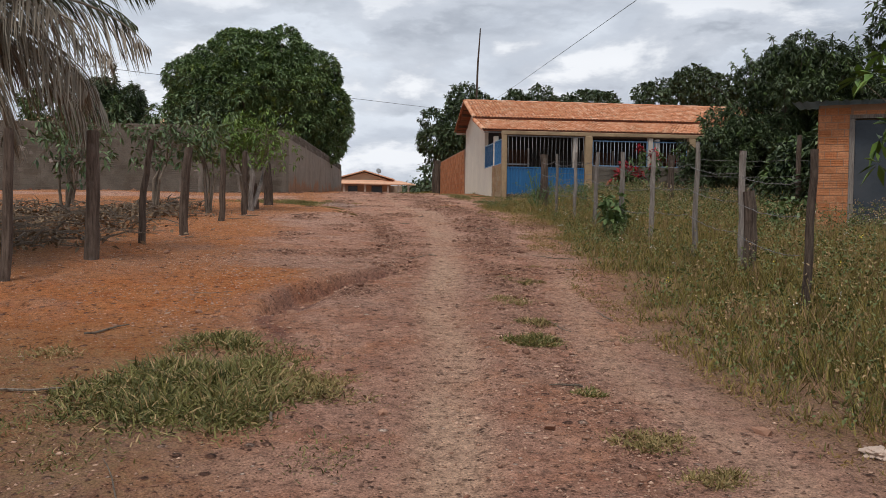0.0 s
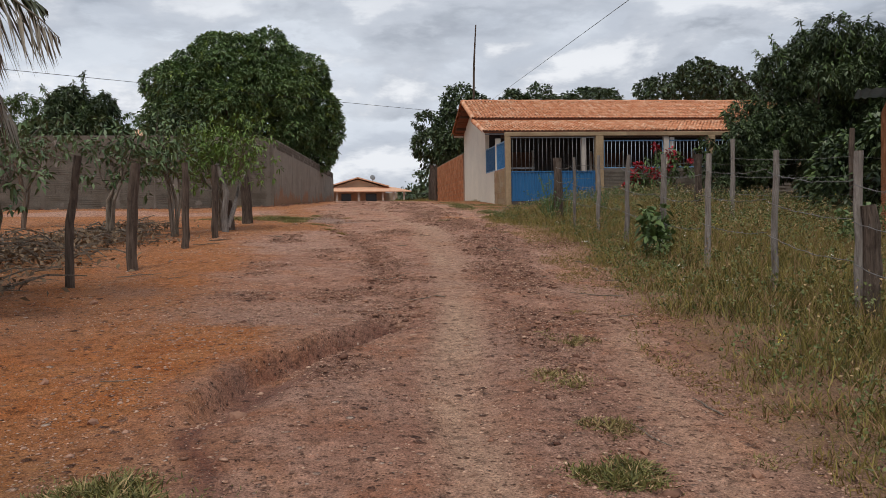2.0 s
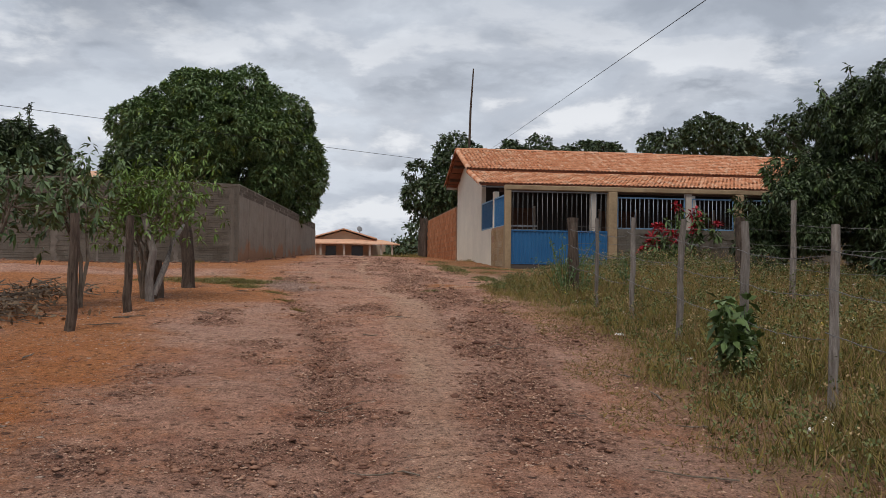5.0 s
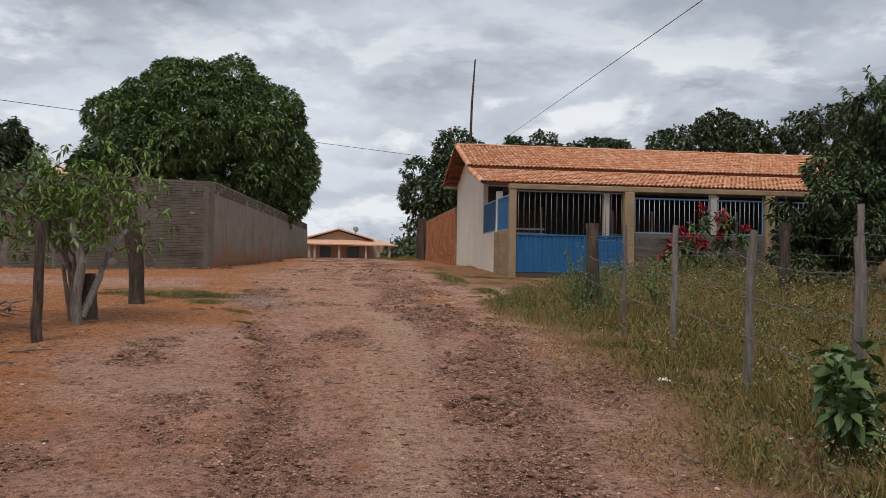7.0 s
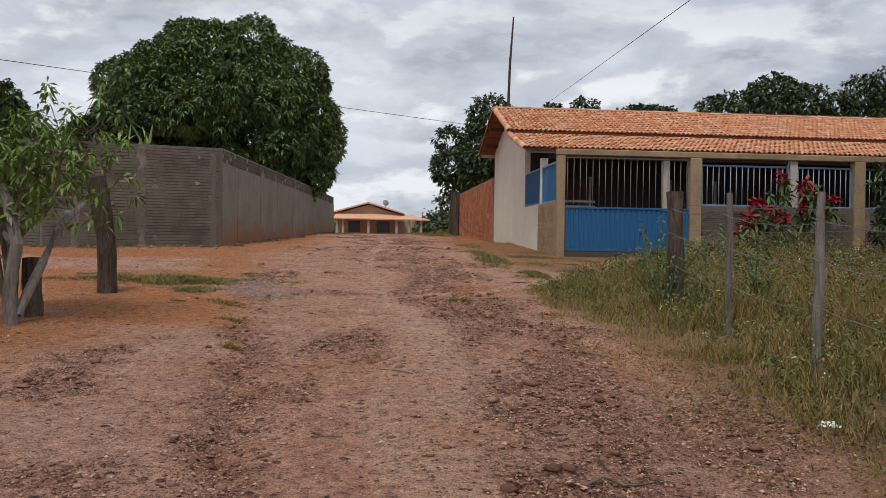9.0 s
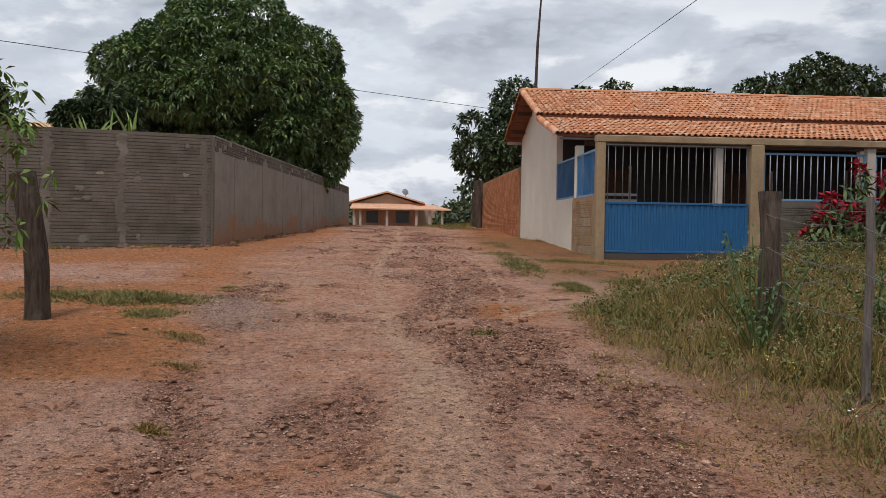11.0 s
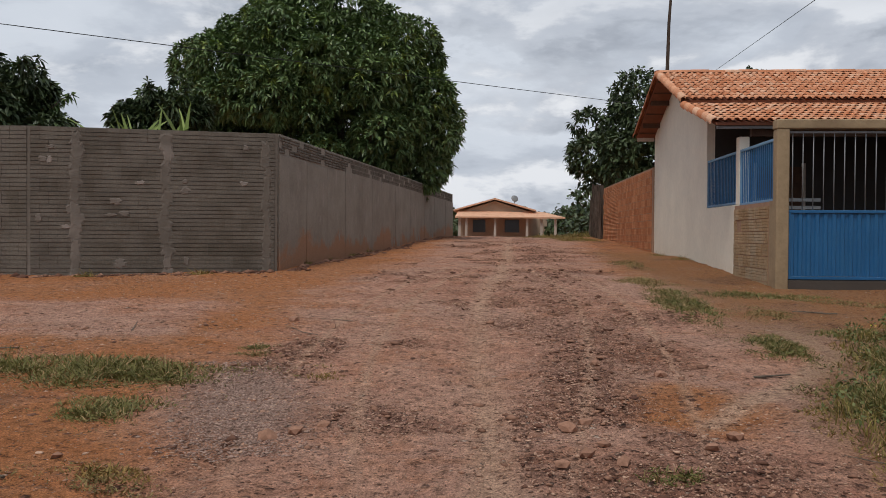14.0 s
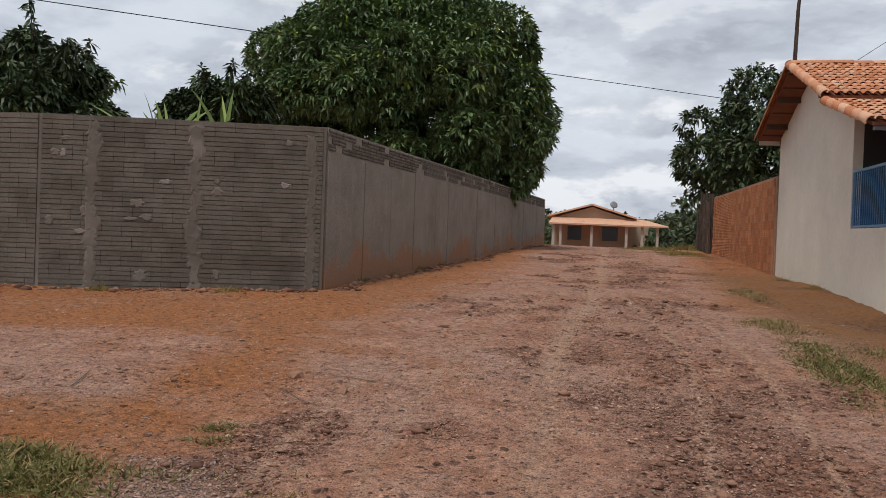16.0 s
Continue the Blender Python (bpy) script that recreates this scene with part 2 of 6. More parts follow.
SOIL = soil_material()
WHITEWASH = plain("cream_plaster", (0.80, 0.735, 0.62), 0.9, 0.08, 1.2, bump=0.12)
PLASTER_BROWN = plain("raw_render", (0.345, 0.248, 0.150), 0.92, 0.20, 2.0, bump=0.35, dirt=(0.23, 0.150, 0.090))
PLASTER_GREY = plain("grey_cement", (0.142, 0.120, 0.099), 0.95, 0.16, 1.1, bump=0.5, dirt=(0.27, 0.23, 0.20))
CEMENT_DAUB = plain("daubed_cement", (0.178, 0.150, 0.127), 0.95, 0.18, 3.0, bump=0.5)
BLUE = plain("blue_paint", (0.020, 0.115, 0.270), 0.42, 0.09, 1.5, bump=0.04, dirt=(0.028, 0.130, 0.275), spec=0.45)
PALE_BLUE = plain("faded_blue_paint", (0.16, 0.29, 0.45), 0.5, 0.08, 3.0, bump=0.04)
BAR = plain("grey_iron", (0.23, 0.235, 0.24), 0.5, 0.12, 8.0, metal=0.2, bump=0.05)
# the porch's deep shade is put into this wall colour
DARK = plain("porch_shade_wall", (0.050, 0.045, 0.042), 0.9, 0.1, 1.0)
# cement of porch floor and sill, darkened to carry the porch shade
FLOOR_CEMENT = plain("shade_darkened_cement", (0.08, 0.065, 0.055), 0.8, 0.12, 2.0)
WOOD = plain("dark_roof_timber", (0.085, 0.045, 0.028), 0.8, 0.25, 8.0)
FASCIA = plain("painted_fascia", (0.50, 0.43, 0.37), 0.7, 0.1, 4.0)
TILE = tile_material("clay_tile", True)
TILE_MANY = tile_material("clay_tile_field", False)
BRICK_GREY = brick_material("mortar_smeared_brick", (0.116, 0.097, 0.077), (0.156, 0.131, 0.105), True, (0.156, 0.134, 0.111), 0.45)
BRICK_GREY_MANY = brick_material("mortar_smeared_bricks", (0.116, 0.097, 0.077), (0.156, 0.131, 0.105), False, (0.156, 0.134, 0.111), 0.45)
BRICK_RED = brick_material("red_hollow_brick", (0.48, 0.185, 0.080), (0.60, 0.280, 0.145), True)
BRICK_RED_MANY = brick_material("red_hollow_bricks", (0.48, 0.185, 0.080), (0.60, 0.280, 0.145), False)
MORTAR = plain("mortar", (0.36, 0.22, 0.145), 0.95, 0.15, 6.0, bump=0.4)
BRICK_TAN = brick_material("tan_hollow_brick", (0.36, 0.235, 0.13), (0.47, 0.33, 0.20), True, (0.40, 0.31, 0.21), 0.35)
POST = bark_material("weathered_post", (0.040, 0.028, 0.022), (0.150, 0.112, 0.088))
POST_GREY = bark_material("grey_sawn_post", (0.13, 0.105, 0.09), (0.30, 0.265, 0.235))
BARK = bark_material("bark", (0.055, 0.042, 0.033), (0.17, 0.135, 0.11))
TWIG = bark_material("dry_twig", (0.10, 0.075, 0.055), (0.26, 0.21, 0.165))
WIRE = plain("galvanised_wire", (0.20, 0.19, 0.18), 0.6, 0.1, 5.0, metal=0.5)
CABLE = plain("black_cable", (0.015, 0.015, 0.016), 0.7, 0.05, 5.0)
MANGO = leaf_material("mango_leaf", (0.026, 0.058, 0.024), (0.175, 0.255, 0.090), 0.40)
# mango leaf colour with the light on the crown top painted in
MANGO_LIT = leaf_material("lit_mango_leaf", (0.110, 0.180, 0.036), (0.24, 0.31, 0.07))
DARKLEAF = leaf_material("dark_leaf", (0.021, 0.038, 0.018), (0.085, 0.118, 0.046))
MIDLEAF = leaf_material("mid_leaf", (0.045, 0.080, 0.024), (0.120, 0.175, 0.055))
SAPLEAF = leaf_material("sapling_leaf", (0.042, 0.082, 0.032), (0.130, 0.185, 0.075))
LIMELEAF = leaf_material("bright_leaf", (0.070, 0.135, 0.022), (0.17, 0.255, 0.048))
PALMLEAF = leaf_material("palm_frond", (0.030, 0.045, 0.018), (0.110, 0.115, 0.050))
PALMDRY = leaf_material("dry_palm_frond", (0.13, 0.105, 0.075), (0.30, 0.25, 0.185))
GRASS = leaf_material("tall_grass", (0.052, 0.052, 0.010), (0.300, 0.230, 0.060), 0.7, dry=(0.34, 0.20, 0.105))
GRASS_GREEN = leaf_material("green_grass", (0.038, 0.050, 0.011), (0.135, 0.132, 0.030), 0.65, dry=(0.36, 0.27, 0.13))
GRASS_DRY = leaf_material("dry_grass", (0.17, 0.108, 0.046), (0.34, 0.225, 0.105), 0.8)
TUFT = leaf_material("tuft_grass", (0.058, 0.066, 0.018), (0.225, 0.200, 0.060), 0.65, dry=(0.40, 0.27, 0.13))
GRAVEL = brick_material("grey_gravel", (0.20, 0.120, 0.095), (0.50, 0.345, 0.275), False)
TUFT_DRY = leaf_material("half_dry_tuft", (0.085, 0.070, 0.024), (0.30, 0.225, 0.085), 0.75, dry=(0.40, 0.27, 0.13))
EDGE_GRASS = leaf_material("edge_grass", (0.12, 0.070, 0.022), (0.34, 0.215, 0.068), 0.8, dry=(0.17, 0.15, 0.045))
SEED = leaf_material("seed_head", (0.20, 0.13, 0.06), (0.42, 0.29, 0.15), 0.9)
PETAL = leaf_material("white_petal", (0.62, 0.60, 0.50), (0.80, 0.78, 0.70), 0.8)
YELLOW = leaf_material("yellow_petal", (0.60, 0.45, 0.05), (0.75, 0.60, 0.10), 0.8)
REDLEAF = leaf_material("red_bract", (0.24, 0.008, 0.018), (0.45, 0.022, 0.035), 0.55)
STONE = brick_material("road_stone", (0.28, 0.140, 0.092), (0.62, 0.40, 0.285), False)
CLOD = brick_material("earth_clod", (0.115, 0.054, 0.038), (0.36, 0.195, 0.130), False)


def splashed_plaster():
    n = Nodes("splashed_plaster", 0.95, spec=0.15).world()
    a, b, f = n.noise(1.2, 6, 0.65), n.noise(5, 5, 0.65, 0.3, (1, 1, 0.35)), n.noise(40, 4)
    col = n.mix(n.ramp(a, (0.3, 0.0), (0.7, 1.0)), (0.225, 0.194, 0.160), (0.310, 0.272, 0.228))
    col = n.mix(n.ramp(b, (0.56, 0.0), (0.68, 0.7)), col, (0.34, 0.29, 0.255))
    rise = n.math("SUBTRACT", n.axis(2), n.math("ADD", n.math("MULTIPLY", n.axis(1), 0.028), 1.60))
    edge = n.math("ADD", rise, n.math("ADD", n.math("MULTIPLY", n.noise(0.55, 6, 0.68), -2.4), 1.15))
    col = n.mix(n.ramp(edge, (0.0, 0.8), (0.22, 0.0)), col, (0.33, 0.165, 0.090))
    col = n.mix(1.0, col, n.ramp(f, (0.3, 0.8), (0.7, 1.15)), "MULTIPLY")
    n.bump(n.math("ADD", f, b), 0.5, 0.012)
    return n.done(col)


SPLASHED = splashed_plaster()
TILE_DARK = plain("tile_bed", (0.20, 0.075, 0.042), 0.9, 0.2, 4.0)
BAR_PALE = plain("pale_iron", (0.36, 0.42, 0.48), 0.5, 0.1, 8.0, bump=0.04)
# wall colour darkened to carry the far porch's overhang shade
FARWALL = plain("shade_darkened_wall_paint", (0.40, 0.30, 0.22), 0.9, 0.08, 1.0)
DARKGLASS = plain("dark_window", (0.02, 0.02, 0.022), 0.2, 0.1, 1.0, spec=0.5)
SHEETDOOR = plain("dull_metal_sheet", (0.050, 0.060, 0.072), 0.5, 0.2, 2.0, metal=0.3, bump=0.1, dirt=(0.075, 0.080, 0.088))
SHEET = plain("weathered_roof_sheet", (0.20, 0.22, 0.22), 0.7, 0.2, 3.0, metal=0.3, bump=0.1)
SACK = plain("pale_plastic_sack", (0.46, 0.34, 0.27), 0.7, 0.15, 9.0, bump=0.4)
CANE = leaf_material("cane_leaf", (0.13, 0.20, 0.040), (0.26, 0.33, 0.09))
LITTER = leaf_material("dry_leaf_litter", (0.10, 0.065, 0.040), (0.24, 0.165, 0.10), 0.9)
PETALBAG = plain("white_plastic_scrap", (0.74, 0.74, 0.70), 0.5, 0.1, 9.0)
CEMENT_PALE = plain("pale_cement_smear", (0.28, 0.24, 0.21), 0.95, 0.15, 6.0, bump=0.4)
WEEDLEAF = leaf_material("olive_weed_leaf", (0.055, 0.075, 0.020), (0.150, 0.165, 0.050), 0.6)

# ---- mesh helpers ----
def empty(name, at=(0, 0, 0), label="", category="", group="", kind=""):
    ob = new(name)
    ob.empty_display_size = 0.2
    ob.location = at
    return tagged(ob, label, category, group, kind)


def link(name, me, mat, parent=None, label=""):
    me.materials.append(mat)
    ob = new(name, me)
    if parent:
        ob.parent = parent
        base = parent.location if parent.parent is None else parent.location + parent.parent.location
        ob.location = -base if parent.parent is None else -base
    return tagged(ob, label)


def part(name, bm, mat, parent=None, label="", smooth=False):
    """One bmesh in world places becomes one mesh object, under its thing where given."""
    me = bpy.data.meshes.new(name)
    bmesh.ops.recalc_face_normals(bm, faces=bm.faces)
    if smooth:
        for f in bm.faces:
            f.smooth = True
    bm.to_mesh(me)
    bm.free()
    return link(name, me, mat, parent, label)


def raw(name, verts, faces, mat, parent=None, label="", smooth=False):
    """A mesh from arrays: verts (n, 3), faces (m, 3 or 4)."""
    me = bpy.data.meshes.new(name)
    verts, faces = np.asarray(verts, dtype=np.float32), np.asarray(faces, dtype=np.int32)
    k = faces.shape[1]
    me.vertices.add(len(verts))
    me.vertices.foreach_set("co", verts.ravel())
    me.loops.add(faces.size)
    me.loops.foreach_set("vertex_index", faces.ravel())
    me.polygons.add(len(faces))
    me.polygons.foreach_set("loop_start", np.arange(0, faces.size, k, dtype=np.int32))
    me.polygons.foreach_set("loop_total", np.full(len(faces), k, dtype=np.int32))
    if smooth:
        me.polygons.foreach_set("use_smooth", np.ones(len(faces), dtype=bool))
    me.update(calc_edges=True)
    me.validate()
    return link(name, me, mat, parent, label)


def box(bm, x0, x1, y0, y1, z0, z1, bevel=0.0, m=None):
    r = bmesh.ops.create_cube(bm, size=1.0)
    bmesh.ops.scale(bm, vec=(x1 - x0, y1 - y0, z1 - z0), verts=r["verts"])
    bmesh.ops.translate(bm, vec=((x0 + x1) / 2, (y0 + y1) / 2, (z0 + z1) / 2), verts=r["verts"])
    vs = r["verts"]
    if bevel:
        es = list({e for v in vs for e in v.link_edges})
        vs = bmesh.ops.bevel(bm, geom=es, offset=bevel, segments=1, affect="EDGES")["verts"]
    if m is not None:
        bmesh.ops.transform(bm, matrix=m, verts=vs)
    return vs


def boxed(*dims, bevel=0.0, m=None):
    bm = bmesh.new()
    box(bm, *dims, bevel=bevel, m=m)
    return bm


def tube(bm, pts, radii, seg=8, cap=True, wob=0.0):
    """A tapered tube through points."""
    pts = [Vector(p) for p in pts]
    rings = []
    for i, p in enumerate(pts):
        d = (pts[min(i + 1, len(pts) - 1)] - pts[max(i - 1, 0)]).normalized()
        a = d.orthogonal().normalized() if abs(d.z) < 0.9 else Vector((1, 0, 0)).cross(d).normalized()
        b = d.cross(a)
        ring = []
        for k in range(seg):
            w = 2 * math.pi * k / seg
            r = radii[i] * (1 + (random.uniform(-wob, wob) if wob else 0))
            ring.append(bm.verts.new(p + (a * math.cos(w) + b * math.sin(w)) * r))
        rings.append(ring)
    for u, v in zip(rings, rings[1:]):
        for k in range(seg):
            bm.faces.new((u[k], u[(k + 1) % seg], v[(k + 1) % seg], v[k]))
    if cap:
        bm.faces.new(rings[0][::-1]), bm.faces.new(rings[-1])


# ---- ground ----
PROFILE_Y = (-60, -30, 0, 11.5, 18.5, 25.2, 31.5, 36, 41, 46, 54, 61, 72, 90, 200, 700)
PROFILE_Z = (-5.0, -2.6, -0.12, 0.93, 1.40, 1.86, 2.28, 2.45, 2.60, 2.78, 3.02, 3.08, 1.85, 1.1, 0.5, 0.5)


def lattice(ix, iy, seed):
    h = (ix.astype(np.int64) * 374761393 + iy.astype(np.int64) * 668265263 + seed * 974634777) & 0x7FFFFFFF
    h = ((h ^ (h >> 13)) * 1274126177) & 0x7FFFFFFF
    return ((h ^ (h >> 16)) & 0xFFFF) / 65535.0


def vnoise(x, y, seed=0):
    ix, iy = np.floor(x), np.floor(y)
    fx, fy = x - ix, y - iy
    fx, fy = fx * fx * (3 - 2 * fx), fy * fy * (3 - 2 * fy)
    a, b = lattice(ix, iy, seed), lattice(ix + 1, iy, seed)
    c, d = lattice(ix, iy + 1, seed), lattice(ix + 1, iy + 1, seed)
    return (a * (1 - fx) + b * fx) * (1 - fy) + (c * (1 - fx) + d * fx) * fy


def fbm(x, y, octaves=4, seed=0, gain=0.5):
    total, amp, norm = 0.0, 1.0, 0.0
    for o in range(octaves):
        total = total + amp * vnoise(x * 2 ** o + 13.7 * o, y * 2 ** o - 7.1 * o, seed + o)
        norm += amp
        amp *= gain
    return total / norm


def smooth_band(v, centre, half, soft):
    return np.clip((half - np.abs(v - centre)) / soft + 0.5, 0, 1)


def base_height(y):
    s = 0.0
    for d in (-1.6, -0.8, 0.0, 0.8, 1.6):
        s = s + np.interp(np.asarray(y, dtype=float) + d, PROFILE_Y, PROFILE_Z)
    return s / 5


def track_x(y):
    """The worn pale footpath and wheel line up the middle of the lane."""
    return np.interp(y, (4, 5.7, 7.2, 10, 12.2, 14.8, 17, 19.2, 21.5, 22.6, 24.3, 26.2, 30.3, 36, 42, 60), (0.46, 0.66, 0.81, 1.11, 1.46, 1.67, 1.86, 1.93, 2.12, 2.2, 1.8, 1.74, 1.62, 2.0, 2.2, 2.6)) + 0.03 * np.sin(y * 1.3)


def track_band(x, y):
    half = np.interp(y, (3, 8, 14, 20, 21.8, 23.0, 24.5, 60), (0.20, 0.20, 0.22, 0.36, 0.30, 0.16, 0.10, 0.10))
    return np.clip((half - np.abs(x - track_x(y) - 0.10 * (fbm(x * 1.5, y * 0.7, 3, 17) - 0.5))) / 0.22 + 0.5, 0, 1)


def gully_x(y):
    """The washed gully that runs beside the path."""
    return np.interp(y, (7.3, 7.8, 8.5, 9.1, 9.7, 10.2, 10.6, 11.1, 12.2, 13.6, 16, 17.4, 18, 19.6, 20.7, 21.7, 22.4, 23.3, 24.9, 26.6, 28), (-0.52, -0.70, -0.65, -0.51, -0.2, 0.08, 0.3, 0.67, 0.88, 0.73, 0.70, 0.74, 0.64, 0.48, 0.5, 0.3, 0.04, -0.02, 0.1, 0.3, 0.3)) + 0.05 * np.sin(y * 3.1) + 0.03 * np.sin(y * 7.7)


def verge_x(y):
    """Where the tall grass of the verge begins."""
    return np.interp(y, (-5, 4.5, 5.5, 6.3, 7.2, 9.3, 10.5, 11.6, 13.6, 15.6, 17.6, 19.2, 21.6, 23.5, 24.4, 25.6, 26.6, 27.6, 29, 30.5, 33, 60), (2.8, 2.66, 2.48, 2.46, 2.56, 2.9, 3.15, 3.2, 3.5, 3.75, 4.15, 4.2, 4.1, 4.0, 3.9, 3.95, 4.2, 4.7, 5.4, 6.6, 9.6, 9.6))


def orange_edge(y):
    """Where the bare orange soil of the fence side gives way to the trodden lane."""
    return np.interp(y, (4.5, 5.5, 6.8, 8.1, 9.2, 9.8, 10.45, 10.75, 11.1, 12, 13.7, 15.7, 18.0, 19.0, 20.5, 22.3, 22.7, 23.6, 24.9, 26.5, 27.7, 29.6, 31.5, 36.5, 45, 60), (-1.8, -1.4, -0.9, -1.05, -0.72, -0.4, -0.08, -0.3, -1.1, -1.3, -1.25, -1.1, -1.3, -1.55, -1.2, -0.75, 0.0, 0.16, -0.15, -0.55, -0.7, -0.5, -0.6, -0.1, 0.1, 0.7))


def churn_zone(x, y):
    """How far hooves and wheels have broken the surface up."""
    n = fbm(x * 1.6, y * 1.0, 4, 8)
    centre = np.interp(y, (4, 9, 12, 17, 20, 24.5, 28, 40), (1.5, 1.72, 2.15, 2.6, 3.0, 2.75, 2.7, 3.0))
    half = np.interp(y, (4, 9, 12, 17, 20, 24.5, 28, 40), (0.2, 0.22, 0.42, 0.55, 0.7, 0.75, 0.5, 0.5))
    c = smooth_band(x, centre, half, 0.5) * np.clip((n - 0.33) * 4.5, 0, 1) * np.interp(y, (4, 9, 12, 26, 32), (0.35, 0.6, 1.0, 1.0, 0.45))
    c = np.maximum(c, smooth_band(x, gully_x(y), 0.17, 0.30) * smooth_band(y, 18.5, 6.5, 3) * np.clip((fbm(x * 2.2, y * 1.3, 3, 29) - 0.25) * 4, 0, 1))
    c = np.maximum(c, np.clip(1.25 - np.hypot((x - 1.28 - 0.25 * (y - 21.3)) / 0.42, (y - 21.4) / 0.95), 0, 1) * np.clip((n - 0.2) * 4, 0, 1))
    c = np.maximum(c, np.clip((fbm(x * 1.1 + 9, y * 1.1, 4, 55) - 0.60) * 9, 0, 0.75) * (y > 9))
    return c * (1 - 0.95 * track_band(x, y)) * np.clip((x - orange_edge(y)) / 0.5 + 0.3, 0.06, 1)


def ground_z(x, y):
    x, y = np.asarray(x, dtype=float), np.asarray(y, dtype=float)
    z = base_height(y)
    near = np.clip((70 - y) / 20, 0, 1) * np.clip((40 - np.abs(x)) / 15, 0, 1)
    z = z + near * (0.16 * (fbm(x * 0.25, y * 0.25, 3, 5) - 0.5))
    lane = np.clip((5 - np.abs(x - 1)) / 2, 0, 1)
    calm = track_band(x, y)
    z = z + lane * 0.035 * calm * np.interp(y, (8, 14, 22, 24), (-1.0, 0.4, 1.0, -0.6))
    g = gully_x(y)
    z = z - 0.07 * smooth_band(y, 17, 6.5, 4) * smooth_band(x, g, 0.12, 0.26)
    # lower down the water has cut a sharp bank on the fence side
    cut = smooth_band(y, 9.75, 1.35, 0.7)
    z = z - 0.20 * cut * np.clip((x - g + 0.24) / 0.07, 0, 1) * np.clip((g + 0.40 - x) / 0.44, 0, 1)
    z = z + near * 0.060 * (1 - 0.7 * calm) * (fbm(x * 1.6, y * 1.6, 4, 21, 0.55) - 0.5)
    z = z + near * 0.028 * (1 - 0.7 * calm) * (fbm(x * 6, y * 6, 3, 41, 0.6) - 0.5)
    churn = churn_zone(x, y) * near * lane
    z = z + churn * 0.085 * (np.abs(fbm(x * 5.5, y * 8.5, 3, 63, 0.65) - 0.5) * 2 - 0.2)
    far = np.clip((np.hypot(x, y - 40) - 120) / 250, 0, 1)
    return z + far * 22 * (fbm(x * 0.006, y * 0.006, 3, 77))


def axis_steps(*spans):
    out = [np.arange(a, b, s) for a, b, s in spans]
    return np.concatenate(out + [np.array([spans[-1][1]])])


def build_ground():
    xs = axis_steps((-900, -100, 80), (-100, -30, 8), (-30, -10, 1.2), (-10, -5, 0.3), (-5, 5, 0.055), (5, 7, 0.1), (7, 14, 0.35), (14, 40, 1.5), (40, 120, 8), (120, 900, 80))
    ys = axis_steps((-300, -40, 40), (-40, -4, 2), (-4, 1.5, 0.3), (1.5, 28, 0.052), (28, 30, 0.09), (30, 48, 0.16), (48, 75, 0.6), (75, 140, 5), (140, 900, 45))
    X, Y = np.meshgrid(xs, ys)
    Z = ground_z(X, Y)
    n, m = X.shape
    idx = np.arange(n * m).reshape(n, m)
    faces = np.stack([idx[:-1, :-1], idx[:-1, 1:], idx[1:, 1:], idx[1:, :-1]], -1).reshape(-1, 4)
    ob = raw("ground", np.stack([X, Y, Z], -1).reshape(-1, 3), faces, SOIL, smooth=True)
    tagged(ob, "bare reddish dirt lane with ruts, clods and orange soil beside it", "ground", kind="structure")
    churn = churn_zone(X, Y)
    road = np.clip((X - orange_edge(Y)) / 1.1 + 0.5, 0, 1) * np.clip((np.interp(Y, (0, 26, 30, 36, 45, 60), (9, 9, 4.5, 4.2, 4.5, 5.6)) - X) / 1.2 + 0.5, 0, 1)
    cross = smooth_band(Y, 29.7 - 0.08 * (X + 3), 1.35, 0.6) * np.clip((-1.25 - X) / 0.6, 0, 1)
    road = np.maximum(road, cross)
    road = np.maximum(road, 0.8 * smooth_band(Y, 20.6, 1.6, 0.8) * np.clip((X + 2.0) / 0.8, 0, 1))
    dust = track_band(X, Y) * 0.95 * np.clip((fbm(X * 1.1, Y * 0.45, 3, 91) - 0.2) * 3, 0.45, 1)
    dust = np.maximum(dust, 0.55 * smooth_band(X, verge_x(Y) - 0.5, 0.16, 0.3) * np.clip((13 - Y) / 3, 0, 1))
    patch = np.clip(1.35 - np.hypot((X + 0.02 + 0.22 * (Y - 26.0)) / 0.52, (Y - 26.05) / 1.15), 0, 1)
    for c0, amp, ph in ((2.1, 0.75, 0.0), (2.75, 0.75, 0.15), (1.5, -0.8, 0.4), (0.9, -0.8, 0.55)):
        dust = np.maximum(dust, 0.85 * smooth_band(X, c0 + amp * np.sin((Y - 23.5) / 4.6 + ph), 0.03, 0.07) * smooth_band(Y, 31, 6.5, 2.5))
    # a washed runnel crosses from the porch to the lane
    wash = np.full(X.shape, 9.0)
    runnel = ((4.9, 29.1), (5.0, 28.0), (4.2, 26.75), (3.65, 26.1), (3.25, 25.5))
    for (ax, ay), (bx, by) in zip(runnel, runnel[1:]):
        u = np.clip(((X - ax) * (bx - ax) + (Y - ay) * (by - ay)) / ((bx - ax) ** 2 + (by - ay) ** 2), 0, 1)
        wash = np.minimum(wash, np.hypot(X - ax - (bx - ax) * u, Y - ay - (by - ay) * u))
    wash = wash + 0.12 * (fbm(X * 2.5, Y * 2.5, 3, 13) - 0.5)
    dust = np.maximum(dust, 0.95 * np.clip((0.17 - wash) / 0.10, 0, 1))
    road = road - 1.3 * np.clip(1.3 - np.hypot((X - 3.25) / 0.55, (Y - 25.9) / 0.8), 0, 1)
